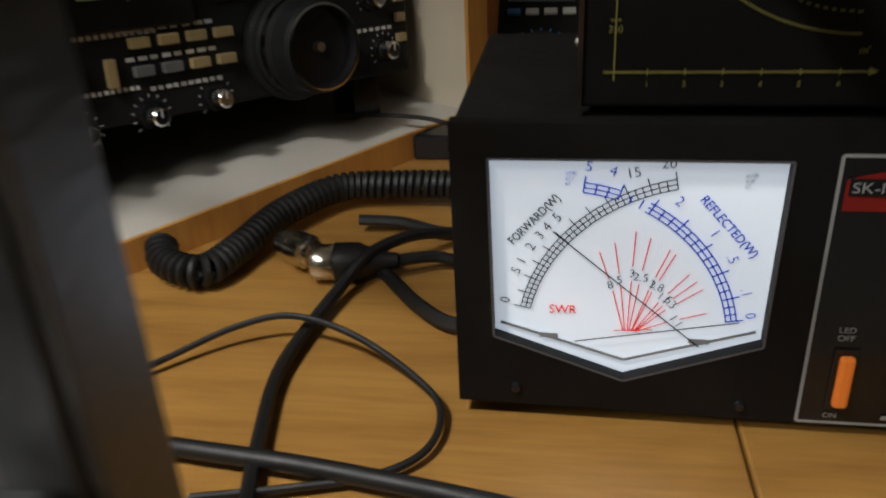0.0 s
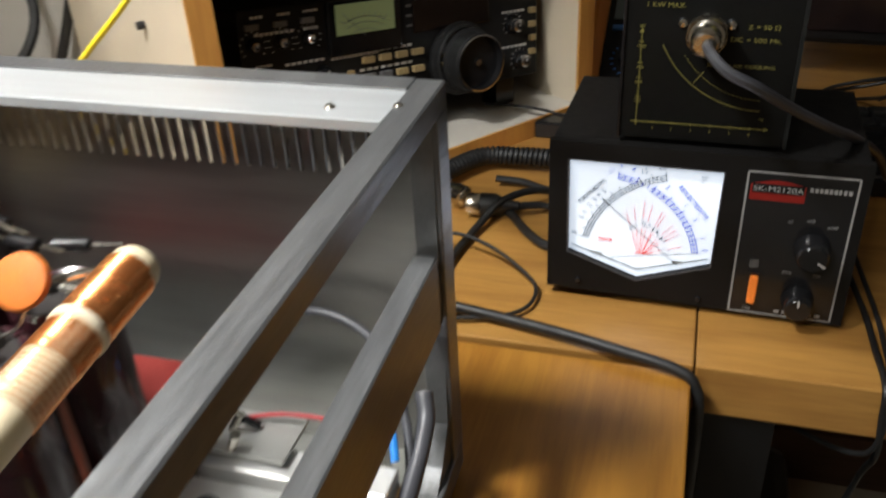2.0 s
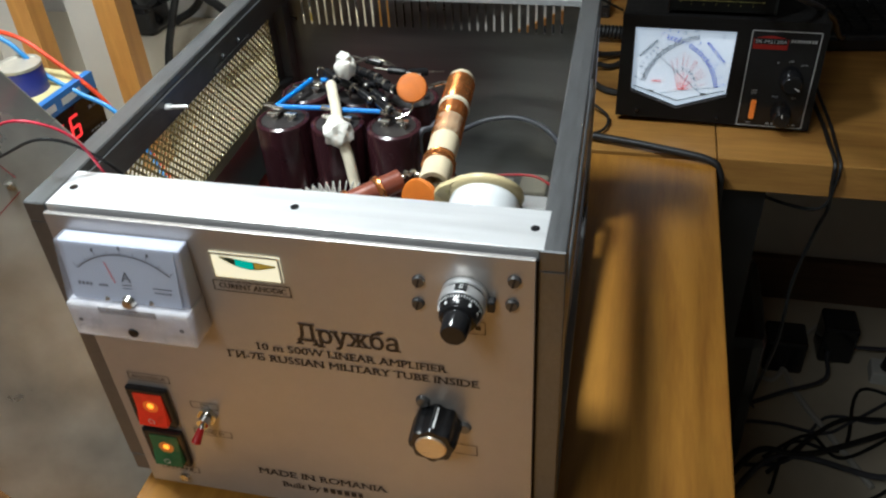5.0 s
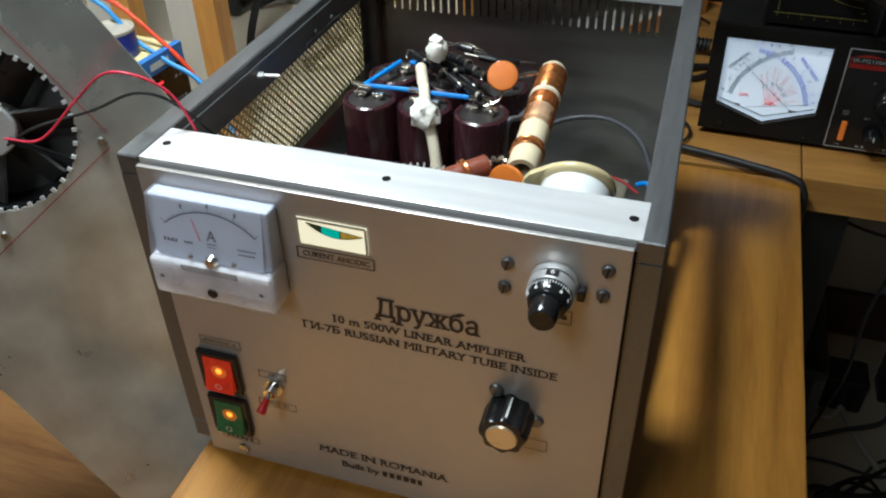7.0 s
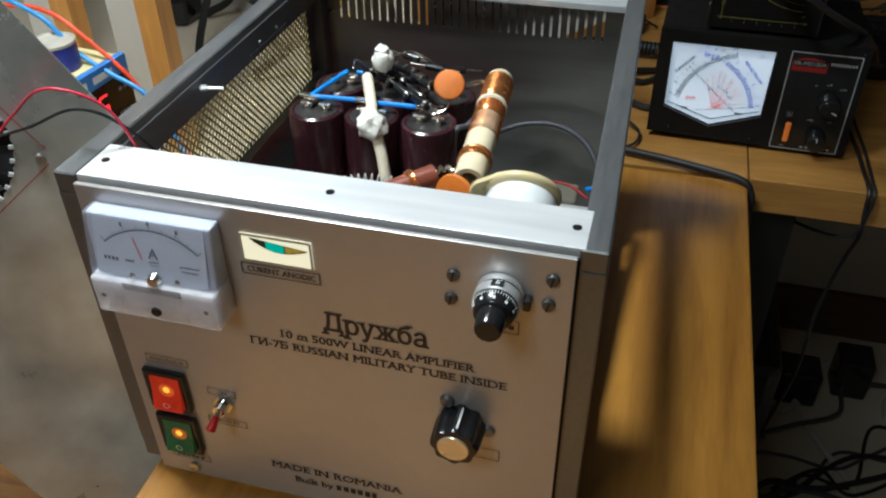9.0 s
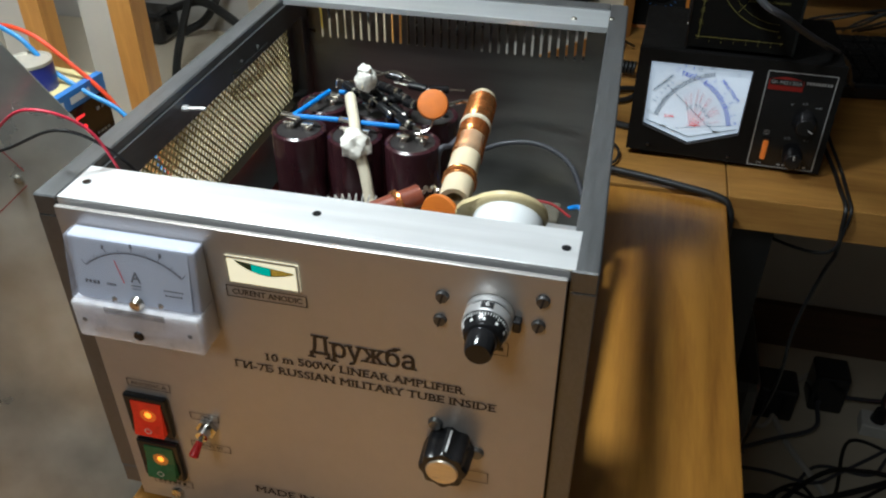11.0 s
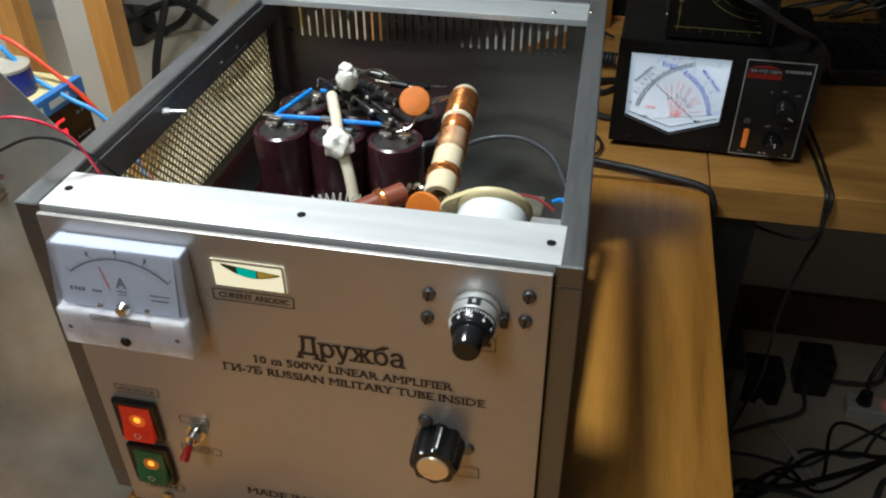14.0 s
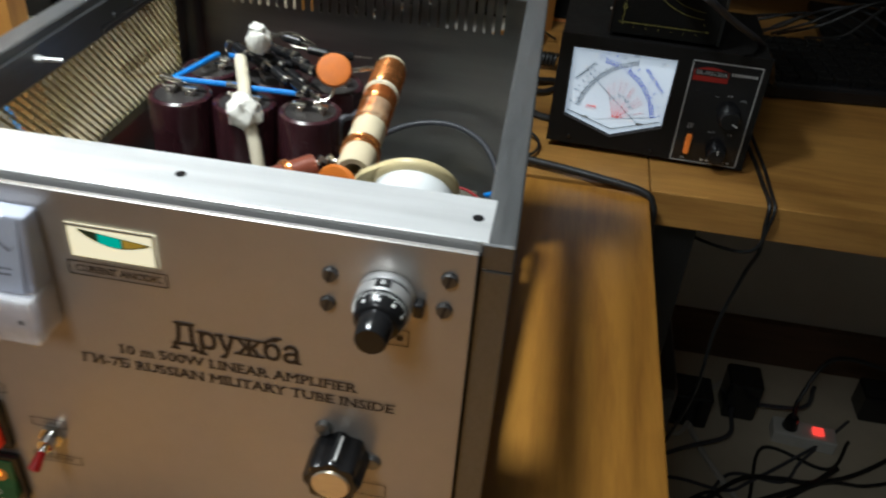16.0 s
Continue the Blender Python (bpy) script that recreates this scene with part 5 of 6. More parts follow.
# rockers
for z0, lens, lab in ((0.0610, RED_LENS, "lit red rocker switch"), (0.0265, GREEN_LENS, "lit green rocker switch")):
    bx = part("rocker_switch", B(-0.2340, -0.2095, -0.0080, -0.0045, z0, z0 + 0.0295, bev=0.0012), BLACK_GLOSS, amp, lab)
    ln = bmesh.new()
    x0, x1, za, zb = -0.2295, -0.2125, z0 + 0.0040, z0 + 0.0260
    vs = [ln.verts.new(p) for p in ((x0, -0.0075, za), (x1, -0.0075, za), (x1, -0.0075, zb), (x0, -0.0075, zb), (x0, -0.0118, za), (x1, -0.0118, za), (x1, -0.0092, (za + zb) / 2), (x0, -0.0092, (za + zb) / 2), (x1, -0.0085, zb), (x0, -0.0085, zb))]
    for f in ((4, 5, 6, 7), (7, 6, 8, 9), (0, 1, 5, 4), (2, 3, 9, 8), (1, 2, 8, 6, 5), (3, 0, 4, 7, 9)):
        ln.faces.new([vs[i] for i in f])
    le = part("rocker", ln, lens, bx)
    bm = bmesh.new()
    lathe(bm, [(0, 0.0006), (0.0014, 0.0005), (0.0021, 0.0)], Matrix.Translation((-0.2205, -0.0091, z0 + 0.0178)) @ Matrix.Rotation(radians(84), 4, "X"), 14)
    part("glow_lamp", bm, NEON, bx, "glowing neon lamp")
    bm = bmesh.new()
    lathe(bm, [(0, 0.00025), (0.0030, 0.0002), (0.0046, 0.0)], Matrix.Translation((-0.2205, -0.0091, z0 + 0.0176)) @ Matrix.Rotation(radians(84), 4, "X"), 20)
    part("glow_halo", bm, HALO, bx)
    bm = bmesh.new()
    arc(bm, -0.2210, z0 + 0.0082, 0.0018, 0, 360, 0.0005, -0.0118, 20)
    part("off_mark", bm, INK_WHITE, bx)
# toggle
tg = part("toggle_switch", C((-0.1895, -0.0045, 0.0730), (-0.1895, -0.0070, 0.0730), 0.0058, 0.0058, 6), NICKEL, amp, "small toggle switch with a red sleeve")
bm = bmesh.new()
cyl(bm, (-0.1895, -0.0070, 0.0730), (-0.1895, -0.0120, 0.0730), 0.0036, 0.0034, 16)
cyl(bm, (-0.1895, -0.0110, 0.0730), (-0.1902, -0.0140, 0.0710), 0.0014, 0.0016, 10)
part("bushing", bm, CHROME, tg, smooth=True)
part("lever_sleeve", C((-0.1900, -0.0130, 0.0717), (-0.1918, -0.0195, 0.0657), 0.0018, 0.0027, 14, bev=0.0006), WIRE_RED, tg, smooth=True)
# screws round the upper knob and the knobs
for x, z in ((-0.0630, 0.1858), (-0.0640, 0.1728), (-0.0210, 0.1912), (-0.0220, 0.1778)):
    bm = bmesh.new()
    lathe(bm, [(0, 0.0020), (0.0026, 0.0018), (0.0031, 0.0)], Matrix.Translation((x, -0.0045, z)) @ Matrix.Rotation(radians(90), 4, "X"), 16)
    s = part("panel_screw", bm, mat("dull_dark_screw", (0.13, 0.13, 0.13), 0.4, 0.6, vary=0.3, scale=300), amp, smooth=True)
    bm = bmesh.new()
    stroke(bm, x - 0.0006, z - 0.0026, x + 0.0006, z + 0.0026, 0.0009, -0.0068)
    part("slot", bm, INK_BLACK, s)
bm = bmesh.new()
lathe(bm, [(0, 0.0028), (0.0030, 0.0022), (0.0035, 0.0)], Matrix.Translation((-0.2190, -0.0045, 0.0120)) @ Matrix.Rotation(radians(90), 4, "X"), 16)
part("panel_screw", bm, NICKEL, amp, smooth=True)
m = aim((-0.0420, -0.0045, 0.1790), (-0.0420, -0.1, 0.1790))[0]
bm = bmesh.new()
lathe(bm, [(0, 0), (0.0118, 0), (0.0122, 0.001), (0.0122, 0.0030), (0.0108, 0.0036), (0.0108, 0.0048), (0.0114, 0.0052), (0.0120, 0.0060), (0.0120, 0.0112), (0.0114, 0.0118)], m, 40)
tn = part("turns_dial", bm, DIAL_METAL, amp, "chromed turns-counting dial with a black knob", smooth=True)
bm = bmesh.new()
lathe(bm, [(0.0109, 0.0037), (0.0112, 0.0042), (0.0109, 0.0047)], m, 40)
lathe(bm, [(0.0114, 0.0117), (0.0113, 0.0124), (0.0096, 0.0185), (0.0084, 0.0195), (0.0072, 0.0198)], m, 40)
lathe(bm, [(0.0074, 0.0196), (0.0066, 0.0295), (0.0058, 0.0306), (0, 0.0306)], m, 40)
part("knob", bm, BLACK_GLOSS, tn, "black tapered knob", smooth=True)
bm = bmesh.new()
at, slope = Matrix.Translation((-0.0420, -0.0045, 0.1790)), Matrix.Rotation(radians(15.6), 4, "X")
for i in range(50):
    long = 0.0 if i % 5 else 0.0010
    box(bm, -0.00018, 0.00018, -long, 0.0014, -0.0002, 0.00015, m=at @ Matrix.Rotation(2 * math.pi * i / 50, 4, "Y") @ Matrix.Translation((0, -0.0142, 0.0108)) @ slope)
for i in range(10):
    box(bm, -0.0007, 0.0007, 0.0, 0.0015, -0.0002, 0.00015, m=at @ Matrix.Rotation(2 * math.pi * i / 10, 4, "Y") @ Matrix.Translation((0, -0.0175, 0.0099)) @ slope)
part("dial_marks", bm, INK_WHITE, tn)
bm = bmesh.new()
box(bm, -0.0030, 0.0030, -0.0108, -0.0066, 0.0116, 0.0123, m=Matrix.Translation((-0.0420, -0.0045, 0.1790)))
part("turns_window", bm, BLACK_GLOSS, tn)
bm = bmesh.new()
letters(bm, "6", -0.0420, 0.0, 0.0, 0.0032, anchor="CENTER")
bmesh.ops.transform(bm, matrix=Matrix.Translation((0, -0.0143, 0.1915)) @ Matrix.Translation((-0.0420, 0, 0)) @ Matrix.Rotation(radians(-90), 4, "X") @ Matrix.Translation((0.0420, 0, 0)), verts=bm.verts)
part("turns_digit", bm, INK_WHITE, tn)
bm = bmesh.new()
box(bm, 0.0118, 0.0160, -0.0100, -0.0045, -0.0060, 0.0010, bev=0.001, m=Matrix.Translation((-0.0420, 0, 0.1790)))
part("dial_lock", bm, BLACK_GLOSS, tn)
DIAL_FIT = Matrix.Translation((-0.0425, -0.0045, 0.1806)) @ Matrix.Diagonal((0.86, 0.86, 0.86, 1)) @ Matrix.Translation((0.0420, 0.0045, -0.1790))
for ob in [tn] + list(tn.children):
    ob.data.transform(DIAL_FIT)
m = aim((-0.0590, -0.0045, 0.0950), (-0.0590, -0.1, 0.0950))[0]
bm = bmesh.new()
ring = []
for r0, h in ((0.0114, 0.0), (0.0118, 0.003), (0.0113, 0.0150), (0.0106, 0.0170), (0.0080, 0.0173)):
    vs = []
    for i in range(64):
        a = 2 * math.pi * i / 64
        r = r0 * (1 + 0.065 * math.cos(8 * a))
        vs.append(bm.verts.new(m @ Vector((r * math.cos(a), r * math.sin(a), h))))
    ring.append(vs)
for a, b in zip(ring, ring[1:]):
    for i in range(64):
        bm.faces.new((a[i], a[(i + 1) % 64], b[(i + 1) % 64], b[i]))
bm.faces.new(ring[-1])
kn = part("fluted_knob", bm, BLACK_GLOSS, amp, "black fluted knob with a brass-coloured face", smooth=True)
bm = bmesh.new()
lathe(bm, [(0, 0.0180), (0.0074, 0.0180), (0.0079, 0.0173)], m, 36)
part("knob_face", bm, mat("spun_brass_face", (0.74, 0.66, 0.52), 0.32, 0.8, vary=0.15, scale=90, stretch=(1, 1, 6)), kn, smooth=True)
bm = bmesh.new()
box(bm, -0.0005, 0.0005, -0.0198, -0.0070, 0.0108, 0.0126, m=Matrix.Translation((-0.0590, 0, 0.0950)) @ Matrix.Rotation(radians(6), 4, "Y"))
part("pointer", bm, INK_WHITE, kn)
for x, z, r in ((-0.0662, 0.1080, 40), (-0.0460, 0.0925, -40)):
    bm = bmesh.new()
    lathe(bm, [(0, 0.0024), (0.0030, 0.0020), (0.0038, 0.0)], Matrix.Translation((x, -0.0045, z)) @ Matrix.Rotation(radians(90), 4, "X"), 16)
    part("panel_screw", bm, STEEL, amp, smooth=True)

# ---- inside the amplifier ----
part("capacitor_board", B(-0.240, -0.112, 0.135, 0.262, 0.084, 0.0870), PCB, amp, "dark red circuit board")
for x in (-0.23, -0.118):
    for y in (0.145, 0.25):
        part("board_spacer", C((x, y, 0.010), (x, y, 0.084), 0.003, seg=10), NICKEL, amp)
for r, y in enumerate((0.174, 0.212)):
    for c, x in enumerate((-0.2000, -0.1625, -0.1250)):
        bm = bmesh.new()
        lathe(bm, [(0, 0.0750), (0.0172, 0.0750), (0.0176, 0.077), (0.0176, 0.1420), (0.0172, 0.1440), (0.0155, 0.1450), (0.0140, 0.1440)], Matrix.Translation((x + 0.003 * r, y, 0.012)), 32)
        cp = part("capacitor", bm, CAP_SKIN, amp, "maroon electrolytic capacitor", smooth=True)
        bm = bmesh.new()
        lathe(bm, [(0.0142, 0.1444), (0.0142, 0.1440), (0, 0.1440)], Matrix.Translation((x + 0.003 * r, y, 0.012)), 28)
        part("end_disc", bm, CAP_TOP, cp)
        bm = bmesh.new()
        for dx in (-0.006, 0.006):
            cyl(bm, (x + 0.003 * r + dx, y, 0.155), (x + 0.003 * r + dx, y, 0.1585), 0.0028, 0.0022, 12)
            box(bm, x + 0.003 * r + dx - 0.004, x + 0.003 * r + dx + 0.004, y - 0.002, y + 0.002, 0.1585, 0.1605, bev=0.0006)
        part("terminal", bm, NICKEL, cp)
part("glue_collar", T([(-0.222, 0.166, 0.091), (-0.214, 0.157, 0.092), (-0.200, 0.1525, 0.092), (-0.184, 0.158, 0.091), (-0.172, 0.156, 0.091), (-0.160, 0.153, 0.092), (-0.146, 0.158, 0.091)], 0.0045), PUTTY, amp, "white glue round the capacitors")
zt = 0.1625
for pts in (((-0.204, 0.178, zt), (-0.185, 0.179, zt), (-0.168, 0.180, zt)), ((-0.160, 0.179, zt), (-0.145, 0.1795, zt), (-0.130, 0.180, zt)), ((-0.205, 0.178, zt), (-0.199, 0.196, zt + 0.001), (-0.193, 0.214, zt + 0.002)), ((-0.186, 0.214, zt + 0.002), (-0.176, 0.214, zt + 0.002), (-0.164, 0.213, zt + 0.001))):
    part("blue_jumper", T(pts, 0.0016), WIRE_BLUE, amp, "blue jumper wire")
for x, y in ((-0.206, 0.178), (-0.168, 0.180), (-0.128, 0.180), (-0.192, 0.214)):
    bm = bmesh.new()
    box(bm, -0.007, 0.007, -0.0025, 0.0025, 0.0, 0.0022, bev=0.0008, m=pose(x, y, zt - 0.001, 0, 4, random.Random(int(-x * 9000)).uniform(-20, 30)))
    part("solder_tag", bm, NICKEL, amp)
rnd = random.Random(7)
for i in range(7):
    x, y = -0.176 + 0.0075 * i, 0.214 - 0.0052 * i + (0.006 if i % 2 else -0.004)
    d = Vector((0.0095, -0.0060, -0.002 + rnd.uniform(-0.001, 0.002)))
    c = Vector((x, y, 0.171 - 0.0010 * i + rnd.uniform(-0.002, 0.003)))
    dd = part("diode", C(c - d * 0.62, c + d * 0.62, 0.0031, seg=12, bev=0.0006), BLACK_GLOSS, amp, "black rectifier diode", smooth=True)
    bm = bmesh.new()
    sweep(bm, smooth_line([c - d * 1.5 + Vector((0, 0, -0.008)), c - d * 1.2, c, c + d * 1.2, c + d * 1.5 + Vector((0, 0, -0.008))], 6), 0.0007, 6)
    part("lead", bm, NICKEL, dd)
    part("cathode_band", C(c + d * 0.28, c + d * 0.46, 0.0033, seg=12), NICKEL, dd, "silver cathode band", smooth=True)
for i in range(6):
    c = Vector((-0.168 + 0.0072 * i, 0.226 - 0.0058 * i, 0.1700 + rnd.uniform(-0.001, 0.002)))
    d = Vector((0.0080, -0.0046, 0.0006))
    dd = part("diode", C(c - d * 0.62, c + d * 0.62, 0.0030, seg=12, bev=0.0006), BLACK_GLOSS, amp, "black rectifier diode", smooth=True)
    bm = bmesh.new()
    sweep(bm, smooth_line([c - d * 1.4 + Vector((0, 0, -0.004)), c - d * 1.1, c, c + d * 1.1, c + d * 1.4 + Vector((0, 0, -0.006))], 6), 0.0007, 6)
    part("lead", bm, NICKEL, dd)
    part("cathode_band", C(c + d * 0.28, c + d * 0.46, 0.0032, seg=12), NICKEL, dd, "silver cathode band", smooth=True)
for i, (x, y, z) in enumerate(((-0.150, 0.222, 0.176), (-0.132, 0.214, 0.174), (-0.146, 0.205, 0.168), (-0.120, 0.222, 0.170))):
    c, d = Vector((x, y, z)), Vector((0.010, -0.002 + 0.002 * i, -0.001))
    dd = part("diode", C(c - d * 0.6, c + d * 0.6, 0.0026, seg=12, bev=0.0005), BLACK_GLOSS, amp, "black rectifier diode", smooth=True)
    bm = bmesh.new()
    sweep(bm, smooth_line([c - d * 1.6, c, c + d * 1.6], 4), 0.0006, 6)
    part("lead", bm, NICKEL, dd)
bm = bmesh.new()
lathe(bm, [(0, 0.0), (0.0048, 0.0), (0.0068, 0.003), (0.0074, 0.007), (0.0058, 0.0105), (0.0046, 0.012), (0.0042, 0.0145), (0, 0.0155)], Matrix.Translation((-0.162, 0.199, 0.1765)), 18)
for v in bm.verts:
    v.co += Vector((noise.noise(v.co * 330), noise.noise(v.co * 330 + Vector((9, 0, 0))), noise.noise(v.co * 300))) * 0.0018
part("taped_terminal", bm, PUTTY, amp, "white tape-wrapped terminal", smooth=True)
part("taped_terminal_lead", T([(-0.156, 0.203, 0.184), (-0.146, 0.212, 0.184), (-0.134, 0.214, 0.178)], 0.0009), NICKEL, amp)
part("sleeved_lead", T([(-0.172, 0.197, 0.160), (-0.171, 0.193, 0.172), (-0.164, 0.178, 0.166), (-0.157, 0.162, 0.157), (-0.150, 0.153, 0.142), (-0.145, 0.146, 0.125), (-0.138, 0.138, 0.105), (-0.128, 0.128, 0.094)], 0.0036, 12), FIBRE, amp, "cream sleeved high-voltage lead", smooth=True)
bm = bmesh.new()
bmesh.ops.create_icosphere(bm, subdivisions=3, radius=0.0092, matrix=Matrix.Translation((-0.157, 0.160, 0.157)))
for v in bm.verts:
    o = Vector((-0.157, 0.160, 0.157))
    v.co = o + (v.co - o) * (1 + 0.40 * noise.noise(v.co * 210))
part("taped_joint", bm, PUTTY, amp, "lumpy white taped joint", smooth=True)


def disc_cap(c, n, r, th):
    m = Matrix.Translation(c) @ Vector(n).to_track_quat("Z", "Y").to_matrix().to_4x4()
    bm = bmesh.new()
    lathe(bm, [(0, th), (r * 0.7, th), (r * 0.94, th * 0.75), (r, 0.0), (r * 0.94, -th * 0.75), (r * 0.7, -th), (0, -th)], m, 32)
    return part("disc_capacitor", bm, ORANGE_DISC, amp, "orange ceramic disc capacitor", smooth=True)


d1 = disc_cap((-0.117, 0.194, 0.173), (0.15, -0.72, 0.62), 0.0098, 0.0022)
bm = bmesh.new()
sweep(bm, smooth_line([(-0.116, 0.191, 0.164), (-0.118, 0.187, 0.159), (-0.126, 0.183, 0.156)], 6), 0.0007, 6)
sweep(bm, smooth_line([(-0.108, 0.198, 0.172), (-0.100, 0.205, 0.172), (-0.090, 0.206, 0.171)], 6), 0.0013, 6)
part("lead", bm, NICKEL, d1)
disc_cap((-0.088, 0.094, 0.158), (-0.35, -0.9, 0.25), 0.0125, 0.0022)
# coil on its ceramic former
p0, p1 = Vector((-0.0825, 0.103, 0.163)), Vector((-0.0890, 0.216, 0.1695))
m, n = aim(p0, p1)
bm = bmesh.new()
lathe(bm, [(0.0055, 0.0), (0.0082, 0.0), (0.0087, 0.002), (0.0087, n - 0.002), (0.0078, n), (0.0052, n), (0.0052, 0.02), (0.0055, 0.0)], m, 32)
former = part("coil_former", bm, CERAMIC, amp, "cream ceramic coil former", smooth=True)


def winding(a, b, pitch, r, wire):
    bm = bmesh.new()
    k = int((b - a) / pitch * 18)
    sweep(bm, [m @ Vector((r * math.cos(2 * math.pi * i / 18), r * math.sin(2 * math.pi * i / 18), a + (b - a) * i / k)) for i in range(k + 1)], wire, 6)
    return part("winding", bm, COPPER, former, "copper wire winding", smooth=True)


winding(n - 0.034, n - 0.006, 0.0011, 0.0089, 0.0006)
winding(n - 0.052, n - 0.038, 0.0013, 0.0088, 0.00050)
winding(0.042, n - 0.053, 0.0021, 0.0088, 0.00048)
winding(0.016, 0.0225, 0.0026, 0.0091, 0.0009)
bm = bmesh.new()
lathe(bm, [(0.0087, n - 0.0372), (0.0097, n - 0.0368), (0.0097, n - 0.0345), (0.0087, n - 0.034)], m, 32)
part("thread_band", bm, FIBRE, former, smooth=True)
part("coil_support", C((-0.086, 0.165, 0.060), (-0.086, 0.165, 0.158), 0.0013, seg=8), BROWN_TUBE, amp)
part("coil_lead", T([(-0.089, 0.212, 0.166), (-0.098, 0.206, 0.171), (-0.104, 0.200, 0.172)], 0.0012), NICKEL, amp)
part("coil_lead", T([(-0.095, 0.190, 0.160), (-0.101, 0.178, 0.155), (-0.108, 0.172, 0.150), (-0.110, 0.176, 0.10)], 0.0018), GREY_CABLE, amp)
# white ceramic pot capacitor
a, b = Vector((-0.0490, 0.084, 0.1745)), Vector((-0.0475, 0.037, 0.1525))
m, n = aim(a, b)
bm = bmesh.new()
lathe(bm, [(0, 0.004), (0.0155, 0.004), (0.0180, 0.007), (0.0188, 0.012), (0.0188, n), (0.017, n + 0.003), (0, n + 0.003)], m, 40)
pot = part("pot_capacitor", bm, WHITE_CERAMIC, amp, "white ceramic pot capacitor with blue print", smooth=True)
bm = bmesh.new()
lathe(bm, [(0, -0.001), (0.0165, 0.0005), (0.0194, 0.001), (0.0198, 0.0025), (0.0194, 0.0038), (0.0180, 0.0050), (0, 0.0065)], m, 40)
part("rim", bm, OLD_CREAM, pot, "yellowed rim", smooth=True)
axis = (b - a).normalized()
side = (Vector((-1, 0, 0)) + axis * axis.x).normalized()
cross = axis.cross(side)
ear = bmesh.new()
low, top = [[ear.verts.new(a + axis * h + side * u + cross * w) for u, w in ((0, 0.0185), (0.012, 0.0155), (0.024, 0.0060), (0.0275, 0.0), (0.024, -0.0060), (0.012, -0.0155), (0, -0.0185))] for h in (0.0008, 0.0034)]
ear.faces.new(low)
ear.faces.new(top)
for i in range(7):
    ear.faces.new((low[i], low[(i + 1) % 7], top[(i + 1) % 7], top[i]))
part("flange_ear", ear, OLD_CREAM, pot, "yellowed mounting ear")
bm = bmesh.new()
for h, w in ((0.022, 0.0010), (0.033, 0.0010)):
    lathe(bm, [(0.01890, h), (0.01890, h + w)], m, 40)
part("blue_band", bm, WIRE_BLUE, pot)
bm = bmesh.new()
for h, k in ((0.0245, 7), (0.0285, 9)):
    for i in range(k):
        aa = radians(-155 + i * 9)
        for j in range(3):
            p = m @ Vector((0.01894 * math.cos(aa + 0.03 * j), 0.01894 * math.sin(aa + 0.03 * j), h))
            q = m @ Vector((0.01894 * math.cos(aa + 0.03 * j), 0.01894 * math.sin(aa + 0.03 * j), h + 0.0022))
            s = m.to_3x3() @ Vector((-math.sin(aa), math.cos(aa), 0)) * 0.0003
            bm.faces.new([bm.verts.new(v) for v in (p - s, p + s, q + s, q - s)])
part("blue_print", bm, WIRE_BLUE, pot)
part("pot_bracket", B(-0.064, -0.034, 0.040, 0.075, 0.010, 0.135), INNER, amp)
part("pot_tag", B(-0.078, -0.066, 0.086, 0.088, 0.155, 0.168), OLD_CREAM, amp)
# valve cooler with radial fins
bm = bmesh.new()
cx, cy, zc = -0.137, 0.083, 0.128
bm.free()
valve = part("valve_cooler", C((cx, cy, zc - 0.014), (cx, cy, zc - 0.012), 0.034, seg=40), FIN, amp, "silvery radial cooling fins on the valve")
fin = None
for i in range(56):
    if fin is None:
        fin = part("fin", B(0.010, 0.036, -0.00035, 0.00035, -0.012, 0.022), FIN, valve)
        k = fin
    else:
        k = fin.copy()
        scene.collection.objects.link(k)
    k.matrix_basis = Matrix.Translation((cx, cy, zc)) @ Matrix.Rotation(2 * math.pi * i / 56, 4, "Z") @ Matrix.Rotation(radians(14), 4, "X")
part("core", C((cx, cy, 0.012), (cx, cy, zc + 0.016), 0.0105, seg=24), FIN, valve, smooth=True)
part("air_duct", B(-0.185, -0.089, 0.036, 0.130, 0.010, 0.110), INNER, amp)
ct = part("choke_former", C((-0.1400, 0.078, 0.154), (-0.1020, 0.107, 0.162), 0.0062, seg=20, bev=0.0008), BROWN_TUBE, amp, "brown tube choke with copper turns", smooth=True)
m, n = aim((-0.1400, 0.078, 0.154), (-0.1020, 0.107, 0.162))
for h in (0.005, 0.014, 0.033):
    bm = bmesh.new()
    sweep(bm, [m @ Vector((0.0068 * math.cos(2 * math.pi * i / 16), 0.0068 * math.sin(2 * math.pi * i / 16), h + 0.0035 * i / 32)) for i in range(33)], 0.0011, 6)
    part("turn", bm, COPPER, ct, smooth=True)
bm = bmesh.new()
sweep(bm, helix_line(smooth_line([(-0.104, 0.106, 0.164), (-0.096, 0.110, 0.165), (-0.090, 0.108, 0.163)], 4), 0.0013, 0.004, 10), 0.0010, 6)
part("twisted_lead", bm, NICKEL, amp, smooth=True)
# low parts on the right: heat sink, transformer, relay, wires
sink = part("heat_sink", B(-0.100, -0.017, 0.172, 0.250, 0.012, 0.050), HEATSINK, amp, "plain ribbed aluminium heat sink")
for i in range(4):
    y = 0.173 + 0.0195 * i
    part("rib", B(-0.101, -0.016, y, y + 0.0165, 0.050, 0.0605 if i % 2 else 0.056, bev=0.0010), HEATSINK, sink)
chassis = part("chassis_plate", B(-0.088, -0.020, 0.018, 0.170, 0.020, 0.0215), HEATSINK, amp, "bright sheet chassis with vent slots")
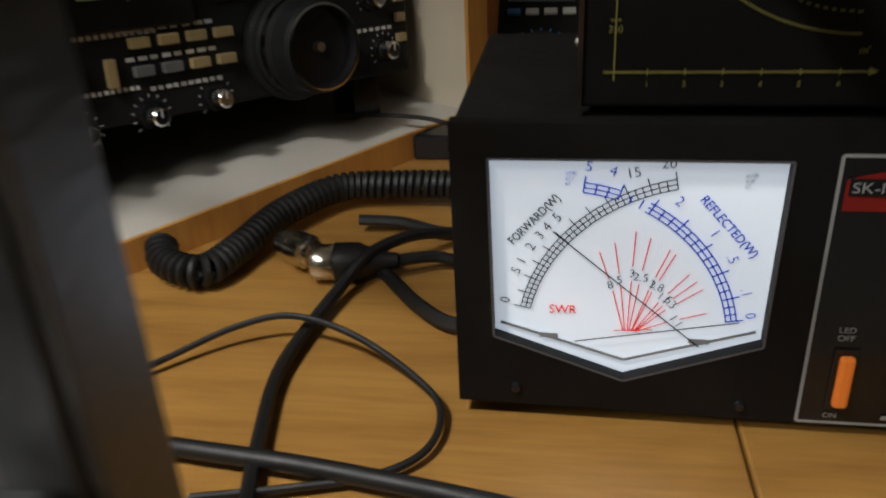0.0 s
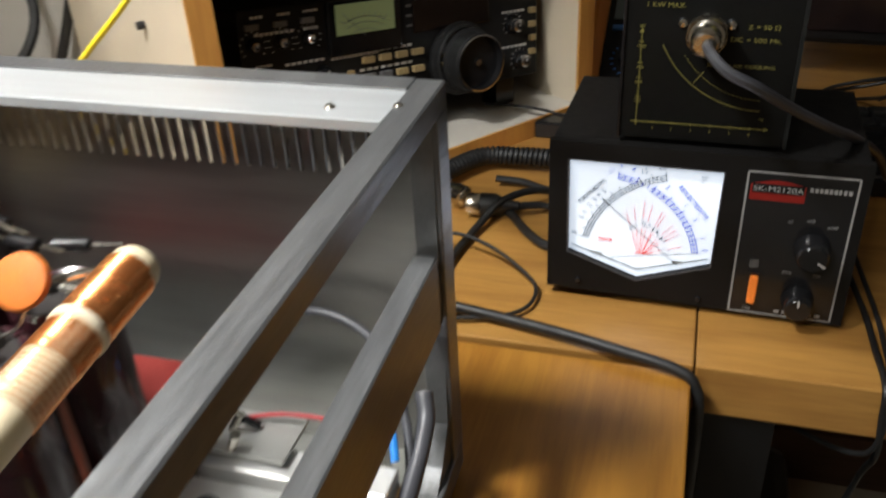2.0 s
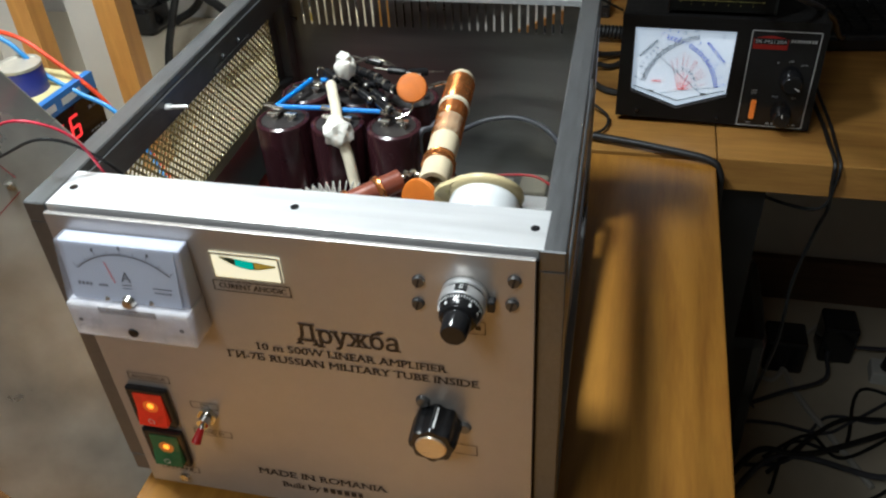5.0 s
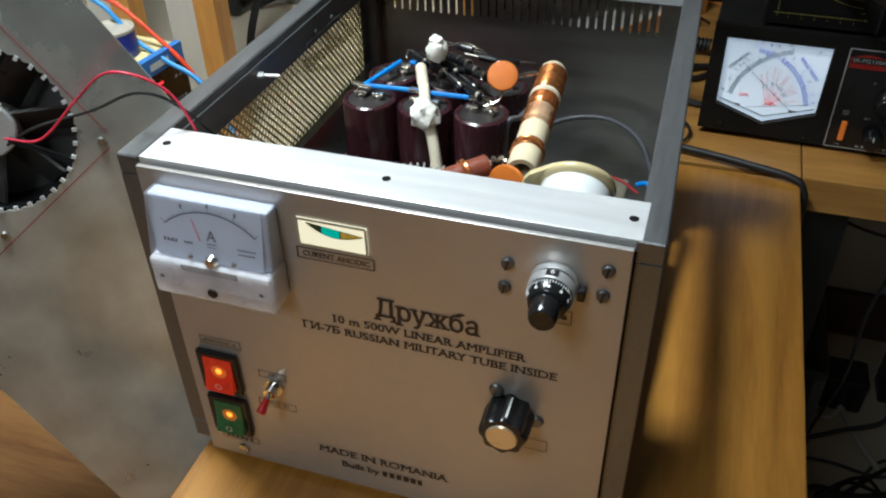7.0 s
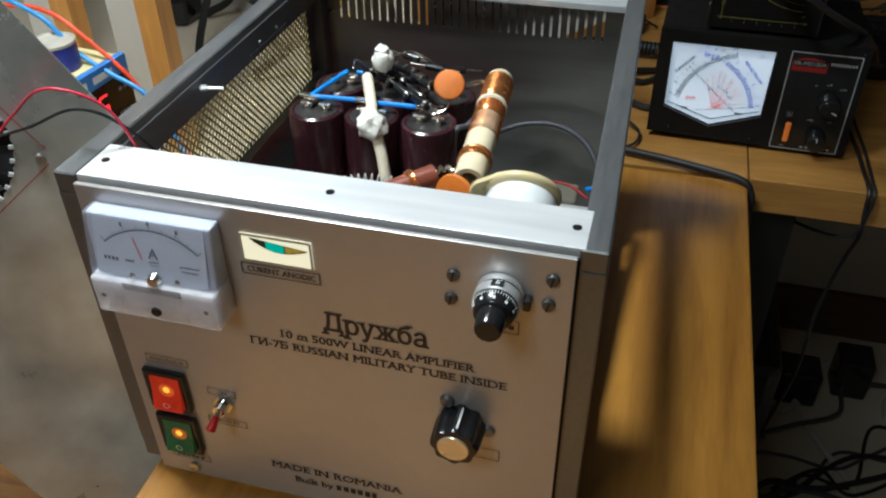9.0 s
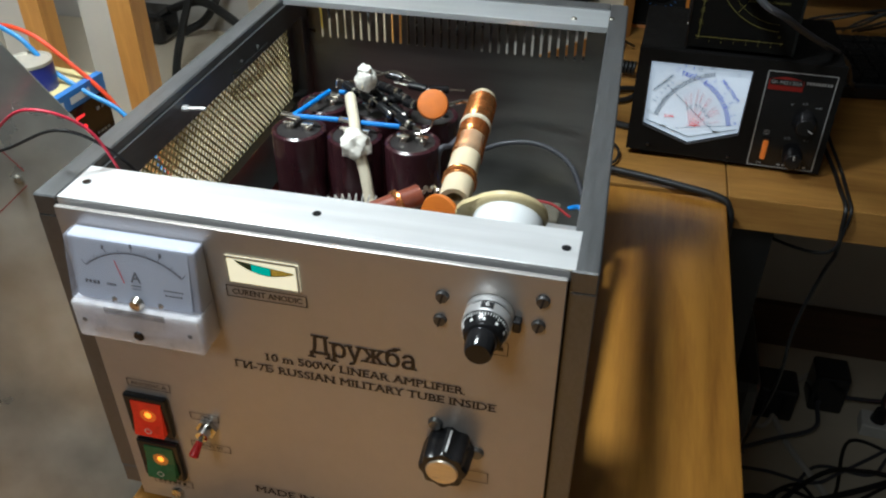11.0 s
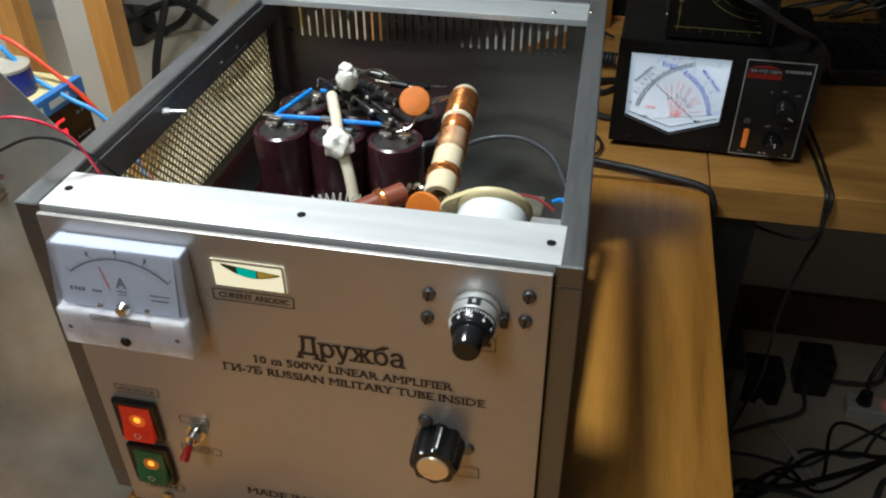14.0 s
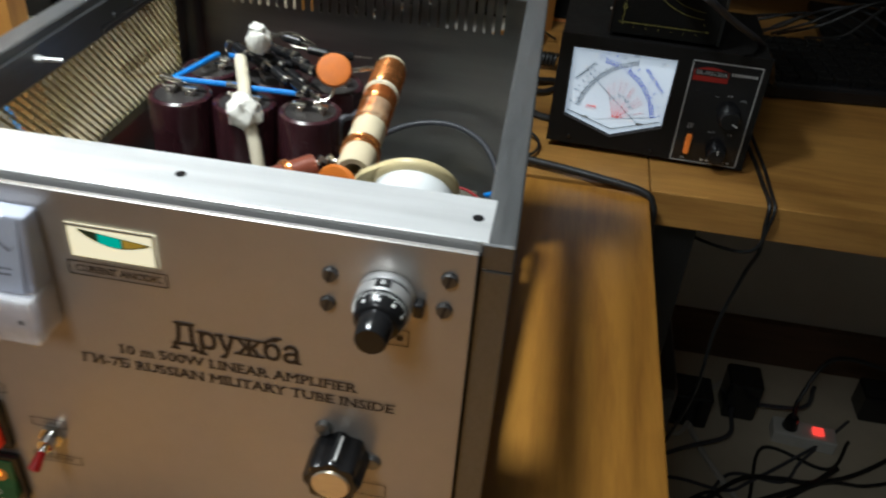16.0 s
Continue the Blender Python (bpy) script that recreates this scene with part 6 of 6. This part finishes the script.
for i in range(5):
    part("vent_slot", B(-0.085 + 0.007 * i, -0.0825 + 0.007 * i, 0.135, 0.150, 0.0212, 0.0219), BLACK_PAINT, chassis)
tr = part("transformer", B(-0.060, -0.036, 0.130, 0.164, 0.0215, 0.060, bev=0.002), mat("dark_grey_lamination", (0.05, 0.05, 0.05), 0.45, vary=0.2, scale=100), amp, "small transformer under a black plate")
part("transformer_winding", B(-0.062, -0.034, 0.124, 0.142, 0.026, 0.056, bev=0.003), mat("yellow_tape_winding", (0.46, 0.40, 0.12), 0.35, vary=0.2, scale=80), tr, "yellow taped winding")
part("cover_plate", B(-0.070, -0.026, 0.140, 0.168, 0.076, 0.0785, bev=0.0006), BLACK_PAINT, tr, "black cover plate")
for x in (-0.068, -0.029):
    part("plate_leg", B(x - 0.001, x + 0.001, 0.143, 0.147, 0.0215, 0.076), BLACK_PAINT, tr)
part("metal_can", B(-0.068, -0.022, 0.078, 0.112, 0.0215, 0.074, bev=0.0015), mat("olive_metal_can", (0.25, 0.26, 0.17), 0.35, 0.5, vary=0.1, scale=50), amp, "olive metal can")
part("relay", B(-0.060, -0.038, 0.268, 0.294, 0.012, 0.050, bev=0.002), mat("clear_relay_cover", (0.30, 0.27, 0.20), 0.2, vary=0.1, scale=80, coat=0.6, alpha=0.5), amp, "clear-covered relay")
part("copper_board", B(-0.130, -0.104, 0.203, 0.234, 0.064, 0.0660), PCB_COPPER, amp)
rnd = random.Random(3)
for i in range(10):
    x, y = -0.126 + 0.0050 * i, 0.226 + rnd.uniform(0, 0.03)
    bm = bmesh.new()
    cyl(bm, (x, y, 0.0660), (x + rnd.uniform(-0.006, 0.006), y + rnd.uniform(-0.004, 0.004), 0.071 + rnd.uniform(0, 0.004)), 0.0022, seg=10)
    part("small_component", bm, (NICKEL, BLACK_GLOSS, WIRE_BLUE, NICKEL)[i % 4], amp)
part("component_shelf", B(-0.104, -0.062, 0.236, 0.262, 0.0630, 0.0650), INNER, amp)
part("grey_lead", T([(-0.12, 0.288, 0.080), (-0.09, 0.294, 0.095), (-0.060, 0.294, 0.099), (-0.035, 0.286, 0.090), (-0.020, 0.270, 0.068), (-0.012, 0.25, 0.05)], 0.0021, 10), GREY_CABLE, amp, "grey cable along the back", smooth=True)
part("grey_lead", T([(-0.016, 0.285, 0.070), (-0.012, 0.270, 0.060), (-0.011, 0.22, 0.045), (-0.011, 0.12, 0.034), (-0.012, 0.05, 0.028), (-0.013, 0.02, 0.022)], 0.0040, 10), GREY_CABLE, amp, "dark grey mains cable inside", smooth=True)
part("black_lead", T([(-0.078, 0.190, 0.062), (-0.068, 0.186, 0.090), (-0.052, 0.178, 0.106), (-0.040, 0.170, 0.096), (-0.036, 0.166, 0.079)], 0.0016), RUBBER, amp, smooth=True)
part("black_lead", T([(-0.074, 0.178, 0.062), (-0.060, 0.180, 0.088), (-0.047, 0.176, 0.094), (-0.040, 0.172, 0.079)], 0.0016), RUBBER, amp, smooth=True)
part("red_lead", T([(-0.092, 0.255, 0.066), (-0.07, 0.258, 0.070), (-0.045, 0.256, 0.072), (-0.028, 0.250, 0.066)], 0.0010), mat("dull_red_wire", (0.30, 0.015, 0.018), 0.5, vary=0.1, scale=90), amp, smooth=True)
part("red_lead", T([(-0.030, 0.118, 0.045), (-0.022, 0.128, 0.052), (-0.0165, 0.124, 0.052), (-0.020, 0.112, 0.046), (-0.027, 0.104, 0.040)], 0.0018), WIRE_RED, amp, smooth=True)
part("blue_lead", T([(-0.03, 0.262, 0.066), (-0.022, 0.258, 0.070), (-0.018, 0.25, 0.062)], 0.0018), WIRE_BLUE, amp, smooth=True)

# ---- top cover with its fan, leaning beside the amplifier ----
az, el = radians(30), radians(10)
nv = Vector((math.sin(az) * math.cos(el), -math.cos(az) * math.cos(el), math.sin(el)))
upv = (Vector((0, 0, 1)) - nv * nv.z).normalized()
rtv = upv.cross(nv)
LM = Matrix.Translation((-0.258, 0.08, 0.945)) @ Matrix((rtv, -nv, upv)).transposed().to_4x4()
lid = thing("top_cover", (0, 0, 0), "scuffed aluminium top cover with cloudy reflections in its colour and a fan, leaning on the amplifier", "cover")
lid.matrix_world = LM
HC, HR = Vector((-0.115, -0.016)), 0.046
poly = [(-0.174, 0.256), (-0.0060, -0.0285), (-0.0340, -0.325), (-0.0819, -0.320), (-0.300, 0.130)]
bm = bmesh.new()
N = 72
edge = []
for i in range(N):
    a = 2 * math.pi * i / N
    d = Vector((math.cos(a), math.sin(a)))
    best = None
    for (x0, z0), (x1, z1) in zip(poly, poly[1:] + poly[:1]):
        e = Vector((x1 - x0, z1 - z0))
        w = Vector((x0, z0)) - HC
        den = d.x * e.y - d.y * e.x
        if abs(den) > 1e-9:
            t = (w.x * e.y - w.y * e.x) / den
            s = (w.x * d.y - w.y * d.x) / den
            if t > 0 and -1e-6 <= s <= 1 + 1e-6 and (best is None or t < best):
                best = t
    edge.append(HC + d * best)
for y, sgn in ((0.0, 1), (0.0015, -1)):
    o = [bm.verts.new((p.x, y, p.y)) for p in edge]
    jag = [HR * (1 + (0.02 if i % 2 else -0.012)) for i in range(N)]
    i_ = [bm.verts.new((HC.x + jag[k] * math.cos(2 * math.pi * k / N), y, HC.y + jag[k] * math.sin(2 * math.pi * k / N))) for k in range(N)]
    for k in range(N):
        bm.faces.new((o[k], o[(k + 1) % N], i_[(k + 1) % N], i_[k]))
bm.verts.ensure_lookup_table()
for k in range(N):
    j = (k + 1) % N
    bm.faces.new((bm.verts[N + k], bm.verts[N + j], bm.verts[3 * N + j], bm.verts[3 * N + k]))
    bm.faces.new((bm.verts[k], bm.verts[j], bm.verts[2 * N + j], bm.verts[2 * N + k]))
part("plate", bm, LID_ALU, lid, "scuffed aluminium plate")
bm = bmesh.new()
for k in range(N):
    a = 2 * math.pi * k / N
    if k % 2:
        box(bm, HR * 0.955, HR * 1.01, -0.0006, 0.0012, -0.0010, 0.0010, m=Matrix.Translation((HC.x, 0, HC.y)) @ Matrix.Rotation(-a, 4, "Y"))
part("sawn_edge", bm, ALU_BRIGHT, lid, "ragged bright sawn rim of the hole")
fan = bmesh.new()
lathe(fan, [(HR * 1.02, 0.002), (HR * 1.02, 0.026), (HR * 0.98, 0.026), (HR * 0.98, 0.002)], Matrix.Translation((HC.x, 0, HC.y)) @ Matrix.Rotation(radians(-90), 4, "X"), 48)
fn = part("fan_housing", fan, BLACK_GLOSS, lid, "black cooling fan", smooth=True)
part("fan_back", C((HC.x, 0.026, HC.y), (HC.x, 0.028, HC.y), HR * 1.02, seg=40), mat("grey_fan_back", (0.10, 0.10, 0.095), 0.4, 0.3, vary=0.3, scale=60), fn)
for i in range(7):
    bm = bmesh.new()
    box(bm, 0.012, HR * 0.94, -0.001, 0.001, -0.010, 0.010, m=Matrix.Translation((HC.x, 0.013, HC.y)) @ Matrix.Rotation(2 * math.pi * i / 7, 4, "Y") @ Matrix.Rotation(radians(40), 4, "X"))
    part("fan_blade", bm, mat("dark_grey_blade", (0.035, 0.035, 0.034), 0.3, vary=0.2, scale=60), fn)
part("fan_hub", C((HC.x, 0.022, HC.y), (HC.x, 0.003, HC.y), 0.0155, seg=32, bev=0.001), mat("silver_hub_label", (0.60, 0.60, 0.58), 0.35, 0.4, vary=0.1, scale=80), fn, "silver hub label")
for i in range(3):
    bm = bmesh.new()
    box(bm, 0.012, HR * 1.0, 0.0005, 0.0025, -0.0015, 0.0015, m=Matrix.Translation((HC.x, 0, HC.y)) @ Matrix.Rotation(2 * math.pi * i / 3 + 0.5, 4, "Y"))
    part("fan_strut", bm, BLACK_GLOSS, fn)
for dx, dz in ((0.0575, -0.012), (-0.055, 0.045), (-0.006, -0.060)):
    bm = bmesh.new()
    screw(bm, (HC.x + dx, 0, HC.y + dz), 0.0026)
    part("screw", bm, NICKEL, lid)
bm = bmesh.new()
stroke(bm, -0.054, -0.0318, -0.150, -0.105, 0.0006, -0.0003)
stroke(bm, -0.0535, -0.0238, -0.110, 0.067, 0.0006, -0.0003)
part("scribed_line", bm, mat("red_marker_line", (0.35, 0.05, 0.05), 0.5), lid)
hub = LM @ Vector((HC.x + 0.01, -0.002, HC.y - 0.004))
cable("fan_wire", [hub, LM @ Vector((HC.x + 0.030, -0.010, HC.y - 0.004)), LM @ Vector((HC.x + 0.055, -0.022, HC.y + 0.018)), (-0.262, 0.018, 0.977), (-0.240, 0.026, 0.968), (-0.230, 0.030, 0.945), (-0.226, 0.036, 0.91)], 0.0007, WIRE_PINK, "thin red fan wire running into the amplifier", "wire", group="fan wires")
cable("fan_wire", [hub + Vector((0, 0, -0.004)), LM @ Vector((HC.x + 0.028, -0.008, HC.y + 0.002)), LM @ Vector((HC.x + 0.06, -0.016, HC.y + 0.010)), (-0.252, 0.022, 0.966), (-0.235, 0.030, 0.956), (-0.222, 0.040, 0.93), (-0.22, 0.045, 0.90)], 0.0008, RUBBER, "thin black fan wire running into the amplifier", "wire", group="fan wires")

# ---- on the cream table to the side ----
psu = thing("bench_power_supply", (-0.405, 0.2665, DESK - 0.002), "bench power supply with a red figure display and pale yellow top", "power supply", rz=84)
psu.matrix_world = psu.matrix_world @ Matrix.Diagonal((1, 1, 0.945, 1))
part("base", B(-0.105, -0.005, 0.005, 0.065, -0.0021, 0.0), RUBBER, psu)
part("case", B(-0.110, 0.0, 0.0, 0.070, 0.0, 0.142, bev=0.003), PSU_CREAM, psu)
part("front_panel", B(-0.106, -0.001, -0.003, 0.0, 0.004, 0.128), DISPLAY, psu, "black front with a display window")
part("blue_strip", B(-0.108, -0.001, -0.003, 0.003, 0.129, 0.1435), PSU_BLUE, psu, "blue printed strip")
bm = bmesh.new()
bars(bm, -0.070, -0.012, 0.1360, -0.0034, 0.006, 2, 6)
part("strip_print", bm, INK_WHITE, psu)
bm = bmesh.new()
bars(bm, -0.017, -0.006, 0.118, -0.0034, 0.003, 2, 7)
bars(bm, -0.022, -0.006, 0.098, -0.0034, 0.002, 4, 8)
part("front_print", bm, INK_GREY, psu)


def seven(bm, x, z, h, on):
    w, t = h * 0.5, h * 0.13
    segs = dict(a=(0, h, w, h), d=(0, 0, w, 0), g=(0, h / 2, w, h / 2), f=(0, h / 2, 0, h), e=(0, 0, 0, h / 2), b=(w, h / 2, w, h), c=(w, 0, w, h / 2))
    for k in on:
        a = segs[k]
        sl = 0.12
        stroke(bm, x + a[0] + sl * a[1], z + a[1], x + a[2] + sl * a[3], z + a[3], t, -0.0036)


bm = bmesh.new()
seven(bm, -0.078, 0.102, 0.018, "bc")
seven(bm, -0.060, 0.102, 0.018, "bc")
seven(bm, -0.042, 0.102, 0.018, "afgedc")
stroke(bm, -0.048, 0.1015, -0.0455, 0.1015, 0.0024, -0.0036)
part("figures", bm, SEGMENT, psu, "glowing red figures")
spool = thing("tape_tin", (-0.438, 0.232, DESK - 0.002 + 0.1342), "round tin with a dark blue label on the power supply", "tin")
spool.matrix_world = spool.matrix_world @ Matrix.Diagonal((0.9, 0.9, 0.9, 1))
part("body", C((0, 0, 0), (0, 0, 0.022), 0.0185, seg=32), SPOOL_BLUE, spool, smooth=True)
bm = bmesh.new()
lathe(bm, [(0.0188, 0.022), (0.0188, 0.0245), (0.017, 0.025), (0.016, 0.0235), (0, 0.0235)], None, 32)
part("lid", bm, mat("pale_tin_lid", (0.62, 0.58, 0.48), 0.4, 0.3, vary=0.15, scale=90), spool, smooth=True)
cable("orange_lead", [(-0.56, 0.262, 0.920), (-0.50, 0.257, 0.908), (-0.468, 0.255, 0.909), (-0.445, 0.254, 0.903), (-0.425, 0.253, 0.889), (-0.400, 0.252, 0.868), (-0.385, 0.252, 0.849), (-0.355, 0.25, 0.80), (-0.32, 0.23, 0.752), (-0.30, 0.16, 0.745), (-0.275, 0.115, 0.75)], 0.0018, WIRE_ORANGE, "orange-red test lead passing over the power supply", "lead")
cable("blue_lead", [(-0.55, 0.25, 0.930), (-0.49, 0.246, 0.920), (-0.455, 0.244, 0.908), (-0.441, 0.243, 0.897), (-0.426, 0.242, 0.881), (-0.401, 0.241, 0.867), (-0.370, 0.240, 0.849), (-0.335, 0.225, 0.80), (-0.30, 0.18, 0.785), (-0.27, 0.11, 0.83), (-0.28, 0.07, 0.77), (-0.285, 0.06, 0.75)], 0.0019, mat("light_blue_wire", (0.05, 0.28, 0.66), 0.4, vary=0.1, scale=90), "light blue test lead passing over the power supply", "lead")
for i, (x, y) in enumerate(((-0.410, 0.332), (-0.555, 0.40))):
    post = thing("shelf_post", (x, y, DESK - 0.004), "upright shelf side with pale face and orange veneered edge", "post", group="shelf posts", rz=5)
    part("board", B(-0.046, -0.020, 0.0, 0.026, 0.0, 0.75), WHITE_BOARD, post)
    part("edge_strip", B(-0.020, 0.0, 0.0, 0.026, 0.0, 0.75), EDGE_WOOD, post, "orange veneer edge")
cable("yellow_wire", [(-0.285, 0.50, 0.742), (-0.272, 0.48, 0.79), (-0.280, 0.43, 0.860), (-0.266, 0.408, 0.895), (-0.22, 0.412, 0.940), (-0.18, 0.415, 0.980), (-0.12, 0.43, 1.05)], 0.0018, WIRE_YELLOW, "bright yellow wire running up past the shelf", "wire")
cable("black_cable", [(-0.42, 0.50, 0.745), (-0.36, 0.52, 0.79), (-0.30, 0.52, 0.845), (-0.26, 0.51, 0.84), (-0.235, 0.50, 0.76)], 0.0050, RUBBER, "black cable arching behind the amplifier")
cable("wall_cable", [(-0.66, 0.655, 0.742), (-0.62, 0.672, 0.80), (-0.56, 0.684, 0.92), (-0.50, 0.684, 1.05), (-0.46, 0.684, 1.30)], 0.0050, RUBBER, "black cable hanging down the grey wall", group="wall cables")
cable("wall_cable", [(-0.56, 0.655, 0.742), (-0.52, 0.665, 0.775), (-0.47, 0.684, 0.90), (-0.43, 0.684, 1.05), (-0.42, 0.684, 1.30)], 0.0050, RUBBER, "black cable hanging down the grey wall", group="wall cables")
cable("wall_cable", [(-0.50, 0.52, 0.742), (-0.515, 0.56, 0.76), (-0.525, 0.62, 0.80), (-0.52, 0.675, 0.86), (-0.56, 0.684, 0.98), (-0.60, 0.684, 1.2)], 0.0048, RUBBER, "black cable rising from the table to the wall", group="wall cables")
cable("wall_cable", [(-0.42, 0.56, 0.79), (-0.48, 0.60, 0.80), (-0.53, 0.64, 0.79), (-0.60, 0.66, 0.76), (-0.66, 0.66, 0.742)], 0.0052, RUBBER, "thick black cable lying behind the shelf", group="wall cables")
bm = bmesh.new()
box(bm, -0.64, -0.57, 0.62, 0.67, DESK - 0.004, DESK + 0.035, bev=0.008)
solid("black_charger", bm, BLACK_GLOSS, "black plastic charger on the table", "charger")

# ---- under the desk ----
strip = thing("socket_strip", (0.540, 0.915, 0.0), "white socket strip with a lit red switch on the floor", "socket strip", rz=-5)
strip.matrix_world = strip.matrix_world @ Matrix.Diagonal((0.88, 0.88, 0.8, 1))
part("body", B(-0.062, 0.062, -0.024, 0.024, 0.0, 0.034, bev=0.004), WHITE_PLASTIC, strip)
part("red_switch", B(0.014, 0.036, -0.010, 0.010, 0.034, 0.041, bev=0.002), RED_SWITCH, strip, "glowing red switch")
part("plug", C((-0.030, 0, 0.034), (-0.030, 0, 0.062), 0.016, 0.012, 20), BLACK_GLOSS, strip)
cable("mains_lead", [(0.514, 0.918, 0.049), (0.514, 0.925, 0.09), (0.56, 0.97, 0.15), (0.66, 0.99, 0.13), (0.74, 1.0, 0.08), (0.80, 0.95, 0.01)], 0.004, RUBBER, "black mains lead plugged into the strip")
rnd = random.Random(11)
for i in range(10):
    x, y = rnd.uniform(0.28, 0.62), rnd.uniform(0.68, 0.92)
    a = rnd.uniform(-0.6, 0.6)
    pts = []
    for k in range(6):
        t = k / 5 - 0.5
        pts.append((x + t * 0.42 * math.cos(a) + rnd.uniform(-0.03, 0.03), y + t * 0.30 * math.sin(a + 0.8) + rnd.uniform(-0.05, 0.05), 0.006 + 0.007 * (i % 4)))
    cable("floor_cable", pts, rnd.choice((0.003, 0.004, 0.005)), LIGHT_CABLE if i == 5 else RUBBER if i % 3 else GREY_CABLE, "tangled cable on the floor under the desk", group="floor cables")
cable("floor_cable", [(0.30, 1.0, 0.02), (0.325, 0.945, 0.010), (0.336, 0.911, 0.008), (0.355, 0.846, 0.008), (0.383, 0.787, 0.008), (0.408, 0.742, 0.008), (0.45, 0.66, 0.008)], 0.0055, LIGHT_CABLE, "pale grey cable trailing to the floor", group="floor cables")
for i, (x, y, w, h) in enumerate(((0.335, 0.93, 0.07, 0.075), (0.43, 0.97, 0.06, 0.085), (0.70, 1.02, 0.09, 0.06))):
    bm = bmesh.new()
    box(bm, x - w / 2, x + w / 2, y - 0.03, y + 0.03, 0.0, h, bev=0.006)
    solid("mains_adapter", bm, BLACK_GLOSS, "black mains adapter on the floor under the desk", "adapter", group="adapters")
bm = bmesh.new()
box(bm, 0.165, 0.245, 0.66, 0.86, 0.0, 0.30, bev=0.02)
solid("black_bag", bm, DARK_METAL, "black soft bag standing under the desk", "bag")
